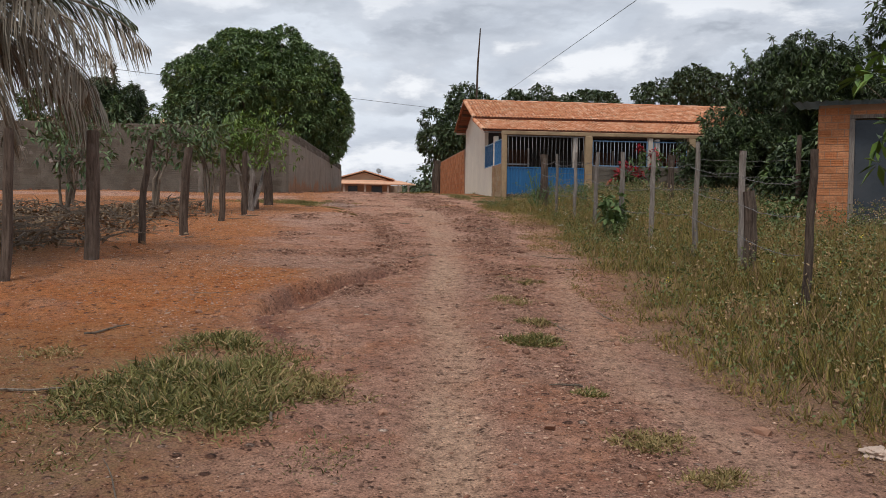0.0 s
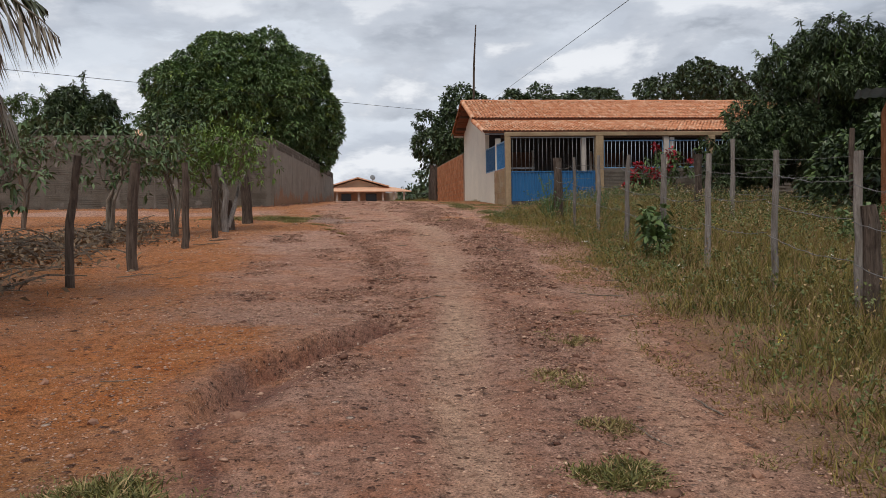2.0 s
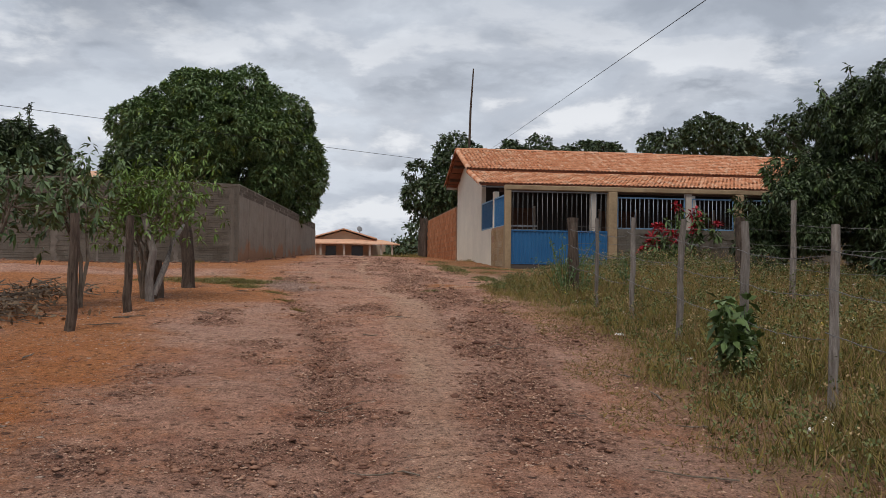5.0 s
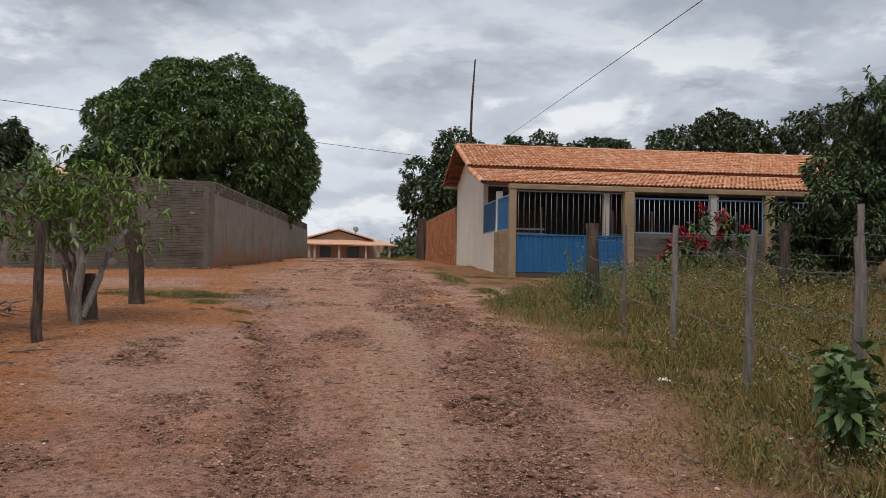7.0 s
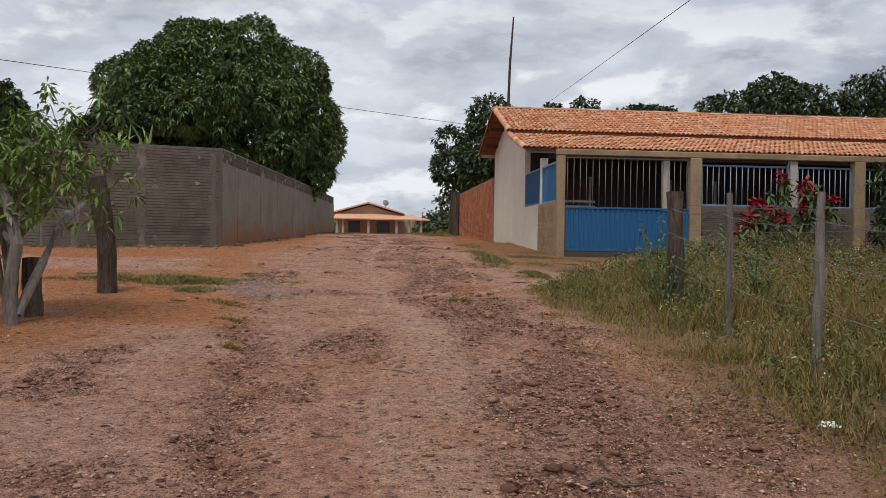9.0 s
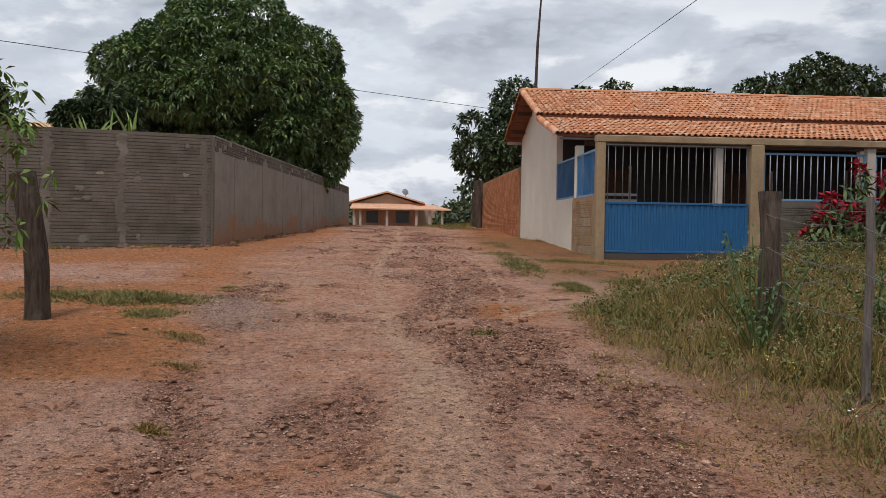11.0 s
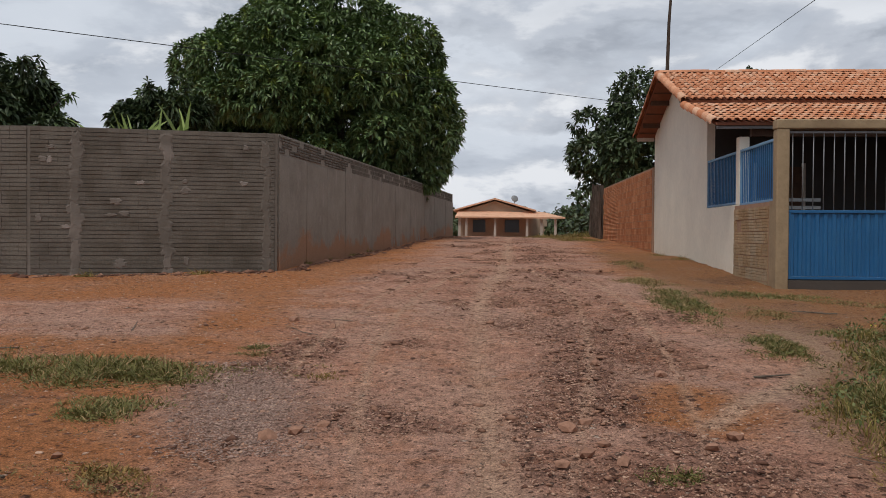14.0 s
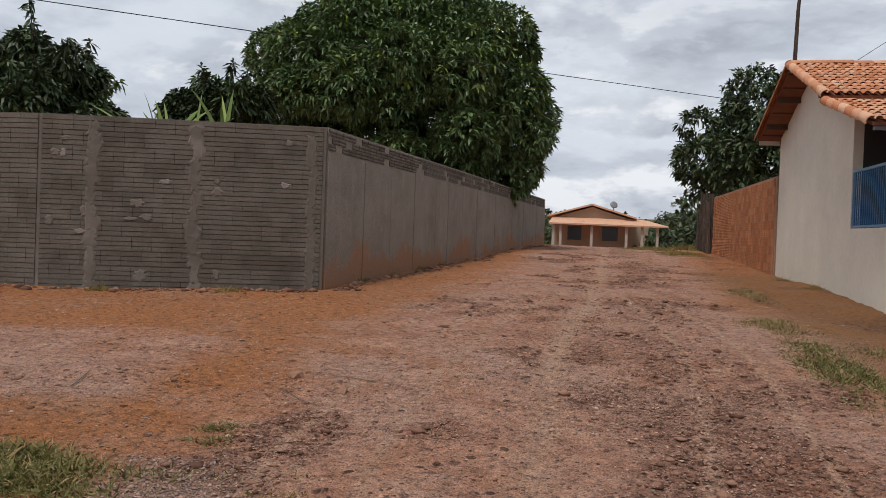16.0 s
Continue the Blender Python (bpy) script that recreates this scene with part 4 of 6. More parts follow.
def ball_points(rng, n, flat=0.0):
    v = unit(rng.normal(size=(n, 3)))
    if flat:
        v[:, 2] = np.where(v[:, 2] < -flat, -v[:, 2] * 0.4, v[:, 2])
        v = unit(v)
    return v


def lumps_of(rng, centre, radii, count, size, low=-0.7, shell=(0.62, 0.86)):
    """Centres and radii of the clumps that make up a crown."""
    v = ball_points(rng, count * 3)
    v = v[v[:, 2] > low][:count]
    c = np.asarray(centre) + v * np.asarray(radii) * rng.uniform(*shell, (len(v), 1))
    return c, rng.uniform(size[0], size[1], len(c))


def crown(rng, lc, lr, per, count, length, width, droop, hang=0.3, flatten=0.85, keep=0.78, depth=0.25):
    """Leaf rosettes over the outside of the clumps."""
    cs, os = [], []
    for i, (c, r) in enumerate(zip(lc, lr)):
        k = int(per * (r / lr.mean()) ** 2)
        v = ball_points(rng, k)
        p = c + v * np.array([r, r, r * flatten]) * rng.uniform(1 - depth, 1.06, (k, 1))
        d = np.linalg.norm((p[:, None] - lc[None]) / np.array([1, 1, flatten]), axis=2) / lr[None]
        d[:, i] = 9
        ok = d.min(1) > keep
        cs.append(p[ok]), os.append(v[ok])
    return rosettes(rng, np.concatenate(cs), np.concatenate(os), count, length, width, droop, 0.75, hang)


def limbs(rng, base, fork, ends, r0, bark, parent, bend=0.25):
    """A tapered trunk to the fork and limbs on to the clumps."""
    bm = bmesh.new()
    b, f = Vector(base), Vector(fork)
    mid = b.lerp(f, 0.5) + Vector((rng.uniform(-0.1, 0.1), rng.uniform(-0.1, 0.1), 0))
    tube(bm, (b - Vector((0, 0, 0.3)), b + Vector((0, 0, 0.15)), mid, f), (r0 * 1.35, r0 * 1.1, r0 * 0.9, r0 * 0.8), 9, wob=0.08)
    part("trunk", bm, bark, parent)
    for e in ends:
        e = Vector(e)
        bm = bmesh.new()
        m1 = f.lerp(e, 0.35) + Vector(rng.uniform(-bend, bend, 3))
        m2 = f.lerp(e, 0.7) + Vector(rng.uniform(-bend, bend, 3))
        tube(bm, (f - Vector((0, 0, 0.05)), m1, m2, e), (r0 * 0.6, r0 * 0.4, r0 * 0.24, r0 * 0.08), 6)
        part("limb", bm, bark, parent)


def tree(name, label, base, centre, radii, count, size, per, leaf, mats, seed, fork=None, r0=0.22, limb=8, low=-0.7, lit_share=0.0, keep=0.78, hang=0.3, core=0, depth=0.25, group="", shell=(0.62, 0.86), shoots=0):
    rng = np.random.default_rng(seed)
    base = (base[0], base[1], gz(base[0], base[1]))
    t = empty(name, base, label, "tree", group)
    lc, lr = lumps_of(rng, centre, radii, count, size, low, shell)
    if core:
        inner = np.asarray(centre) + ball_points(rng, core) * np.asarray(radii) * 0.35
        lc, lr = np.concatenate([lc, inner]), np.concatenate([lr, np.full(core, size[1] * 1.25)])
    fk = fork or (base[0] * 0.6 + centre[0] * 0.4, base[1] * 0.6 + centre[1] * 0.4, max(base[2] + 1.0, centre[2] - radii[2] * 0.75))
    pick = rng.permutation(len(lc))[:limb]
    limbs(rng, base, fk, lc[pick], r0, BARK, t)
    v, f = crown(rng, lc, lr, per, leaf[0], leaf[1], leaf[2], leaf[3], hang, keep=keep, depth=depth)
    # light on the crown top imitated by paler leaves over the upper clumps
    if lit_share:
        top = lc[:, 2] > np.quantile(lc[:, 2], 0.45)
        v2, f2 = crown(rng, lc[top], lr[top] * 1.03, max(3, int(per * lit_share)), leaf[0], leaf[1], leaf[2], leaf[3], hang, depth=0.05)
        raw("young_leaves", v2, f2, mats[1], t, "paler leaves painting light onto the upper crown")
    raw("crown", v, f, mats[0], t)
    # leggy young shoots that break the outline, with leaves in ranks
    for k in range(shoots):
        d = unit(rng.normal(size=3) * np.array([1.0, 0.7, 0.5]) + np.array([0, 0, 0.55]))
        a = np.asarray(centre) + d * np.asarray(radii) * 0.85
        ln = rng.uniform(0.32, 0.60) * float(np.mean(radii))
        tip = a + unit(d + np.array([0, 0, 0.5])) * ln
        mid = (a + tip) / 2 + np.array([0, 0, 0.12 * ln])
        bm = bmesh.new()
        tube(bm, (tuple(a), tuple(mid), tuple(tip)), (0.016, 0.011, 0.004), 5)
        sh = part("shoot", bm, BARK, t)
        u = np.repeat(np.linspace(0.15, 1.0, 15), 3)[:, None]
        at = a * (1 - u) ** 2 + 2 * mid * u * (1 - u) + tip * u ** 2
        lv, lf = leaves(rng, at, rng.normal(size=(len(at), 3)) + d * 0.4 + np.array([0, 0, -0.15]), rng.uniform(0.16, 0.30, len(at)), 0.06, 0.7)
        raw("shoot_leaves", lv, lf, mats[k % 2], sh)
    return t


tree("mango_tree", "large dense domed mango tree with drooping dark leaves", (-4.5, 52.0), (-4.65, 52.0, 7.65), (5.25, 4.4, 4.5), 165, (0.55, 1.15), 165, (10, 0.26, 0.080, 0.5), (MANGO, MANGO_LIT), 11,
     r0=0.42, limb=12, low=-0.8, lit_share=0.05, core=14, hang=0.12, depth=0.16, shell=(0.74, 0.90))
tree("leafy_tree", "tall dark leafy tree standing behind the brick wall", (8.8, 61.5), (8.9, 61.5, 7.3), (3.6, 3.3, 3.6), 46, (0.7, 1.25), 105, (7, 0.34, 0.12, 0.4), (DARKLEAF, MIDLEAF), 12, r0=0.26, low=-0.75, keep=0.7, core=4)
tree("leafy_tree", "tall dark crown rising behind the house roof", (13.6, 64), (13.6, 64, 9.1), (2.6, 2.6, 2.2), 22, (0.7, 1.1), 80, (7, 0.36, 0.13, 0.4), (DARKLEAF, MIDLEAF), 13)
tree("leafy_tree", "tall dark crown rising behind the house roof", (18.6, 66), (18.6, 66, 9.3), (2.6, 2.6, 2.1), 22, (0.7, 1.1), 80, (7, 0.36, 0.13, 0.4), (DARKLEAF, MIDLEAF), 14)
tree("leafy_tree", "broad open tree on the rise behind the house", (26.8, 66), (26.6, 66, 10.4), (4.3, 4.0, 2.6), 40, (0.8, 1.3), 75, (7, 0.38, 0.15, 0.4), (DARKLEAF, MIDLEAF), 15, r0=0.3, low=-0.4)
tree("leafy_tree", "broad open tree on the rise behind the house", (33.5, 63), (33.5, 63, 10.6), (4.2, 4.0, 3.0), 36, (0.8, 1.3), 75, (7, 0.38, 0.15, 0.4), (DARKLEAF, MIDLEAF), 16, r0=0.3, low=-0.4)
tree("shrubby_tree", "dense dark shrubby tree crowding the porch and fence", (14.9, 28.3), (15.0, 28.4, 4.75), (2.1, 2.0, 2.65), 62, (0.32, 0.75), 135, (8, 0.16, 0.05, 0.6), (DARKLEAF, MIDLEAF), 17, r0=0.12, low=-0.95, lit_share=0.10, keep=0.55, core=2, shell=(0.45, 1.08), shoots=26)
tree("shrubby_tree", "dark sprawling shrub with low sprays before the porch", (12.7, 28.4), (12.5, 28.2, 3.5), (1.15, 1.0, 1.3), 26, (0.22, 0.5), 90, (8, 0.15, 0.048, 0.6), (DARKLEAF, MIDLEAF), 27, r0=0.07, low=-0.95, lit_share=0.12, keep=0.5, shell=(0.4, 1.05), shoots=16)
tree("shrubby_tree", "dark shrubby tree with feathery shoots behind the shed", (17.6, 27.4), (17.7, 27.4, 4.6), (2.3, 2.2, 2.5), 60, (0.35, 0.8), 135, (8, 0.16, 0.05, 0.6), (DARKLEAF, MIDLEAF), 18, r0=0.14, low=-0.95, lit_share=0.10, keep=0.55, core=2, shell=(0.45, 1.08), shoots=22)
tree("shrub", "low dark green shrub beside the shed", (11.9, 21.0), (11.9, 21.0, 2.6), (1.3, 1.1, 1.2), 24, (0.35, 0.6), 70, (7, 0.24, 0.075, 0.5), (DARKLEAF, MIDLEAF), 19, r0=0.05, low=-0.95, lit_share=0.25, keep=0.62)
tree("shrubby_tree", "tall dark tree rising beyond the shed roof", (17.0, 22.5), (17.0, 22.5, 6.6), (2.0, 2.1, 3.0), 44, (0.3, 0.7), 110, (8, 0.20, 0.065, 0.5), (DARKLEAF, MIDLEAF), 20, r0=0.14, low=-0.85, keep=0.55, core=2, shell=(0.45, 1.05), shoots=26)
tree("garden_tree", "dark leafy garden tree behind the grey wall", (-9.6, 39.4), (-9.7, 39.4, 5.7), (1.55, 1.3, 1.7), 38, (0.25, 0.55), 80, (7, 0.24, 0.075, 0.5), (DARKLEAF, MIDLEAF), 21, r0=0.1, low=-0.8, keep=0.5, shell=(0.4, 1.1), shoots=14)
tree("garden_tree", "small dark garden tree behind the grey wall", (-6.5, 41.0), (-6.3, 41.0, 5.7), (1.15, 0.9, 1.1), 24, (0.22, 0.45), 70, (7, 0.24, 0.075, 0.5), (DARKLEAF, MIDLEAF), 22, r0=0.07, low=-0.8, keep=0.5, shell=(0.4, 1.1), shoots=9)
tree("garden_tree", "thin pale-leaved tree behind the grey wall", (-13.0, 42.0), (-13.0, 42.0, 6.2), (1.8, 1.4, 1.0), 12, (0.35, 0.6), 60, (6, 0.26, 0.07, 0.4), (MIDLEAF, MIDLEAF), 23, r0=0.08, low=-0.5, keep=0.6)


# ---- saplings on the left ----
def sapling(name, label, base, crown_z, spread, stems, leaf_mat, seed, count=22, leaf=(6, 0.17, 0.058, 0.6)):
    rng = np.random.default_rng(seed)
    z = gz(*base)
    t = empty(name, (base[0], base[1], z), label, "sapling", "saplings along the fence")
    ends = []
    for s in range(stems):
        a = rng.uniform(0, 6.28)
        e = np.array([base[0] + math.cos(a) * spread * rng.uniform(0.2, 0.7), base[1] + math.sin(a) * spread * 0.5, z + crown_z * rng.uniform(0.65, 0.95)])
        m = np.array([base[0] + rng.uniform(-0.15, 0.15), base[1] + rng.uniform(-0.15, 0.15), z + crown_z * 0.35])
        bm = bmesh.new()
        tube(bm, ((base[0] + rng.uniform(-0.06, 0.06), base[1], z - 0.1), m, (m + e) / 2 + rng.uniform(-0.1, 0.1, 3), e), (0.034, 0.027, 0.019, 0.007), 6)
        part("stem", bm, TWIG, t)
        ends.append(e)
    cs = []
    for e in ends:
        k = count
        cs.append(e + np.clip(rng.normal(size=(k, 3)), -1.8, 1.8) * np.array([spread * 0.40, spread * 0.34, crown_z * 0.15]))
    cs = np.concatenate(cs)
    v, f = rosettes(rng, cs, np.tile([0, 0, 0.1], (len(cs), 1)), leaf[0], leaf[1], leaf[2], leaf[3], 0.9, 0.2)
    raw("leaves", v, f, leaf_mat, t)
    bm = bmesh.new()
    for c in cs[::3]:
        e = ends[int(np.argmin([np.linalg.norm(c - q) for q in ends]))]
        tube(bm, (tuple(e - np.array([0, 0, 0.15])), tuple(c)), (0.007, 0.003), 4, False)
    tagged(part("branchwork", bm, TWIG, t), kind="stuff")


sapling("sapling", "thin sapling with drooping grey-green leaves", (-7.2, 24.8), 2.3, 1.0, 5, SAPLEAF, 31)
sapling("sapling", "thin sapling with drooping grey-green leaves", (-4.1, 20.1), 2.3, 1.0, 6, SAPLEAF, 32)
sapling("sapling", "thin sapling with drooping grey-green leaves", (-3.1, 21.3), 2.2, 0.8, 5, SAPLEAF, 33)
sapling("sapling", "bushy sapling with bright yellow-green feathery leaves", (-2.45, 22.9), 2.35, 1.0, 9, LIMELEAF, 34, 48, (9, 0.13, 0.036, 0.6))
sapling("sapling", "thin sapling with drooping grey-green leaves", (-5.2, 17.4), 2.0, 0.7, 4, SAPLEAF, 35)


def dead_fork():
    """A bare grey trunk that forks beside the stump and leans on the end post."""
    t = empty("dead_trunk", (-2.22, 22.35, gz(-2.22, 22.35)), "bare pale grey forked dead trunk leaning on the fence", "trunk")
    for name, pts, rad in (("trunk", ((-2.24, 22.42, 1.55), (-2.27, 22.45, 2.05), (-2.22, 22.5, 2.5), (-2.42, 22.6, 3.14)), (0.085, 0.072, 0.066, 0.05)),
                           ("limb", ((-2.20, 22.47, 1.75), (-2.06, 22.8, 2.3), (-2.01, 23.2, 2.72), (-1.96, 24.0, 3.03)), (0.055, 0.05, 0.045, 0.032)),
                           ("limb", ((-2.25, 22.48, 2.2), (-2.5, 22.5, 2.55), (-2.85, 22.6, 2.62)), (0.022, 0.015, 0.006))):
        bm = bmesh.new()
        tube(bm, pts, rad, 8, wob=0.1)
        part(name, bm, POST_GREY, t)


dead_fork()
sapling("sapling", "leaning sapling with large pale green leaves", (5.8, 8.3), 2.3, 0.6, 3, LIMELEAF, 36, 8, (7, 0.26, 0.08, 0.6))


# ---- coconut palm ----
def palm():
    rng = np.random.default_rng(41)
    bx, by = -5.3, 11.6
    z = gz(bx, by)
    t = empty("coconut_palm", (bx, by, z), "young coconut palm with long green and dead grey fronds", "palm")
    bm = bmesh.new()
    tube(bm, [(bx, by, z - 0.2 + 0.5 * i) for i in range(7)], [0.24, 0.2, 0.18, 0.17, 0.17, 0.18, 0.2], 10, wob=0.06)
    part("trunk", bm, BARK, t)
    top = np.array([bx, by, z + 2.9])
    specs = []
    for i in range(20):
        a = i * 2.399
        specs.append((a, 1.1 - 0.055 * i, 2.9, i >= 13))
    specs += [(0.05, 0.50, 3.1, True), (-0.25, 0.22, 2.7, True), (0.25, 0.02, 2.6, True), (-0.55, -0.15, 2.4, True), (0.6, 0.30, 2.6, True), (-0.5, 0.55, 2.6, True), (0.5, 0.9, 3.3, False), (-0.1, 0.95, 3.5, False), (0.2, 0.78, 3.2, False), (-0.6, 0.75, 3.0, False)]
    for a, rise, length, dead in specs:
        d = np.array([math.cos(a), math.sin(a), 0])
        pts, w = [], rise
        p = top.copy()
        steps = 12
        for k in range(steps + 1):
            pts.append(p.copy())
            p = p + (d * math.cos(w) + np.array([0, 0, math.sin(w)])) * length / steps
            w -= 0.075 + 0.009 * k
        pts = np.array(pts)
        bm = bmesh.new()
        tube(bm, [tuple(q) for q in pts], [0.035 * (1 - k / steps) + 0.006 for k in range(steps + 1)], 5)
        mat = PALMDRY if dead else PALMLEAF
        fr = part("frond", bm, mat, t)
        n = 62
        f = np.linspace(0.14, 0.99, n)
        at = np.stack([np.interp(f * steps, range(steps + 1), pts[:, j]) for j in range(3)], 1)
        ahead = unit(np.stack([np.interp(np.minimum(f * steps + 0.5, steps), range(steps + 1), pts[:, j]) for j in range(3)], 1) - at + 1e-5)
        side = np.array([-d[1], d[0], 0])
        vs, fs, off = [], [], 0
        for s in (-1, 1):
            way = ahead * 0.75 + side * s * 0.75 + np.array([0, 0, -0.55 if dead else -0.30]) + rng.normal(size=(n, 3)) * 0.12
            ln = 0.72 * np.sin(np.pi * np.clip(f * 0.9 + 0.12, 0, 1)) ** 0.6 + 0.08
            v, q = leaves(rng, at, way, ln, 0.024 if dead else 0.034, 1.1 if dead else 0.7)
            vs.append(v), fs.append(q + off)
            off += len(v)
        tagged(raw("leaflets", np.concatenate(vs), np.concatenate(fs), mat, fr), kind="stuff")


palm()


# ---- cane tops behind the wall, red-leaved shrub, broad-leaved weeds ----
def blades(rng, base, way, length, width, bend, segs=3):
    """Long bent strips, each tapered to its tip."""
    n = len(base)
    way = unit(way)
    side = unit(np.cross(way, np.array([0, 0, 1.0]) + rng.normal(size=(n, 3)) * 0.6))
    length = np.broadcast_to(np.asarray(length, dtype=float), (n,))[:, None]
    width = np.broadcast_to(np.asarray(width, dtype=float), (n,))[:, None]
    bend = np.broadcast_to(np.asarray(bend, dtype=float), (n,))[:, None]
    flat = np.stack([way[:, 0], way[:, 1], np.zeros(n)], 1)
    rows = []
    for k in range(segs + 1):
        f = k / segs
        c = base + way * length * f + (flat * 0.5 + np.array([0, 0, -1.0])) * length * bend * f * f
        w = width * (1 - f) ** 0.7 * 0.5 + 0.0006
        rows.append(c - side * w), rows.append(c + side * w)
    verts = np.stack(rows, 1).reshape(-1, 3)
    k = 2 * (segs + 1)
    quad = np.array([[2 * i, 2 * i + 1, 2 * i + 3, 2 * i + 2] for i in range(segs)])
    faces = (np.arange(n)[:, None, None] * k + quad[None]).reshape(-1, 4)
    return verts, faces


def cane():
    rng = np.random.default_rng(51)
    t = empty("cane_clump", (-4.6, 36.4, gz(-4.6, 36.4)), "clump of bright green cane leaves above the wall", "plant")
    n = 34
    base = np.stack([rng.normal(-4.75, 0.42, n), rng.normal(36.3, 0.25, n), np.full(n, 4.4)], 1)
    way = np.stack([rng.normal(0, 0.35, n), rng.normal(0, 0.3, n), np.ones(n)], 1)
    v, f = blades(rng, base, way, rng.uniform(0.8, 1.75, n), 0.13, 0.24, 5)
    raw("leaves", v, f, CANE, t)
    for k in range(7):
        bm = bmesh.new()
        x, y = -4.55 + rng.normal(0, 0.3), 36.3 + rng.normal(0, 0.2)
        tube(bm, ((x, y, gz(x, y) - 0.1), (x, y, 4.6)), (0.025, 0.02), 6)
        part("cane", bm, CANE, t)


cane()


def red_shrub(x, y, h, seed, label):
    rng = np.random.default_rng(seed)
    z = gz(x, y)
    t = empty("red_leaved_shrub", (x, y, z), label, "shrub", "red shrubs by the porch wall")
    heads = []
    for k in range(7):
        e = (x + rng.normal(0, 0.34), y + rng.normal(0, 0.12), z + h * (0.45 + 0.55 * k / 6))
        bm = bmesh.new()
        tube(bm, ((x + rng.normal(0, 0.06), y, z - 0.1), (x + (e[0] - x) * 0.5, y, z + h * 0.4), e), (0.022, 0.018, 0.01), 5)
        part("stem", bm, TWIG, t)
        heads.append(e)
    c = np.repeat(np.array(heads), 3, 0) + rng.normal(size=(21, 3)) * np.array([0.05, 0.05, 0.07])
    v, f = rosettes(rng, c, np.tile([0, 0, 0.8], (len(c), 1)), 10, 0.24, 0.075, 0.5, 0.7)
    tagged(raw("bract_cluster", v, f, REDLEAF, t, "bright red bracts"), kind="stuff")
    c = np.repeat(np.array(heads), 8, 0) + rng.normal(size=(56, 3)) * np.array([0.16, 0.12, 0.22]) - np.array([0, 0, 0.35])
    v, f = rosettes(rng, c, np.tile([0, 0, 0.1], (len(c), 1)), 7, 0.26, 0.08, 0.6, 0.8, 0.2)
    raw("green_leaves", v, f, MIDLEAF, t)


red_shrub(11.45, 32.4, 2.0, 61, "tall red-bracted shrub against the porch wall")
red_shrub(10.45, 32.4, 1.35, 62, "red-bracted shrub against the porch wall")


def weed(x, y, h, spread, count, leaf, mat, seed, label):
    rng = np.random.default_rng(seed)
    z = gz(x, y)
    t = empty("broad_leaved_weed", (x, y, z), label, "weed", "weeds in the verge")
    c = []
    for k in range(count):
        e = np.array([x + rng.normal(0, spread * 0.5), y + rng.normal(0, spread * 0.5), z + h * rng.uniform(0.45, 1.0)])
        bm = bmesh.new()
        tube(bm, ((x, y, z - 0.05), tuple((np.array([x, y, z]) + e) / 2 + rng.normal(0, 0.03, 3)), tuple(e)), (0.014, 0.01, 0.005), 5)
        part("stem", bm, MIDLEAF, t)
        for f in (0.45, 0.7, 0.85, 1.0):
            c.append(np.array([x, y, z]) * (1 - f) + e * f + rng.normal(0, 0.03, 3))
    c = np.array(c)
    v, f = rosettes(rng, c, np.tile([0, 0, 0.3], (len(c), 1)), 6, leaf, leaf * 0.42, 0.5, 0.85, 0.1)
    raw("leaves", v, f, mat, t)


weed(4.92, 15.5, 0.80, 0.38, 14, 0.18, MIDLEAF, 71, "knee-high bright broad-leaved weed in the grass")
weed(5.25, 23.4, 1.15, 0.6, 12, 0.07, SAPLEAF, 72, "tall leafy weed beside the thick end post")
weed(5.75, 23.9, 1.0, 0.5, 10, 0.07, SAPLEAF, 73, "tall leafy weed beside the thick end post")
weed(6.6, 23.6, 0.95, 0.5, 9, 0.08, SAPLEAF, 74, "tall leafy weed in the grass")
weed(8.2, 15.6, 0.8, 0.5, 9, 0.16, MIDLEAF, 75, "low leafy weed in the grass")


# ---- woods in the distance ----
def woods():
    rng = np.random.default_rng(81)
    cs = []
    for k in range(420):
        x, y = rng.uniform(-70, 130), rng.uniform(95, 210)
        if y < 120 and -6 < x < 6.2:
            continue
        r = rng.uniform(1.6, 3.4)
        z = gz(x, y) + rng.uniform(0.5, 3.0) + (y - 95) * 0.030
        m = 60
        cs.append(np.array([x, y, z]) + ball_points(rng, m) * np.array([r, r, r * 0.75]))
    for k in range(110):
        x, y = rng.uniform(6.0, 30), rng.uniform(74, 94)
        r = rng.uniform(0.8, 1.8)
        cs.append(np.array([x, y, gz(x, y) + rng.uniform(0.4, 3.6)]) + ball_points(rng, 60) * np.array([r, r, r * 0.8]))
    for k in range(60):
        x, y = rng.uniform(-30, -2), rng.uniform(62, 92)
        r = rng.uniform(0.9, 1.8)
        cs.append(np.array([x, y, gz(x, y) + rng.uniform(0.4, 2.4)]) + ball_points(rng, 50) * np.array([r, r, r * 0.8]))
    c = np.concatenate(cs)
    scale = 0.45 + np.clip((c[:, 1] - 80) / 130, 0, 1) * 0.5
    way = unit(rng.normal(size=(len(c) * 4, 3)))
    v, f = leaves(rng, np.repeat(c, 4, 0) + rng.normal(size=(len(c) * 4, 3)) * 0.25, way, np.repeat(scale, 4), np.repeat(scale, 4) * 0.55, 0.4)
    tagged(raw("far_woods", v, f, DARKLEAF), "low green scrub woods on the far rise", "woods", kind="stuff")


woods()


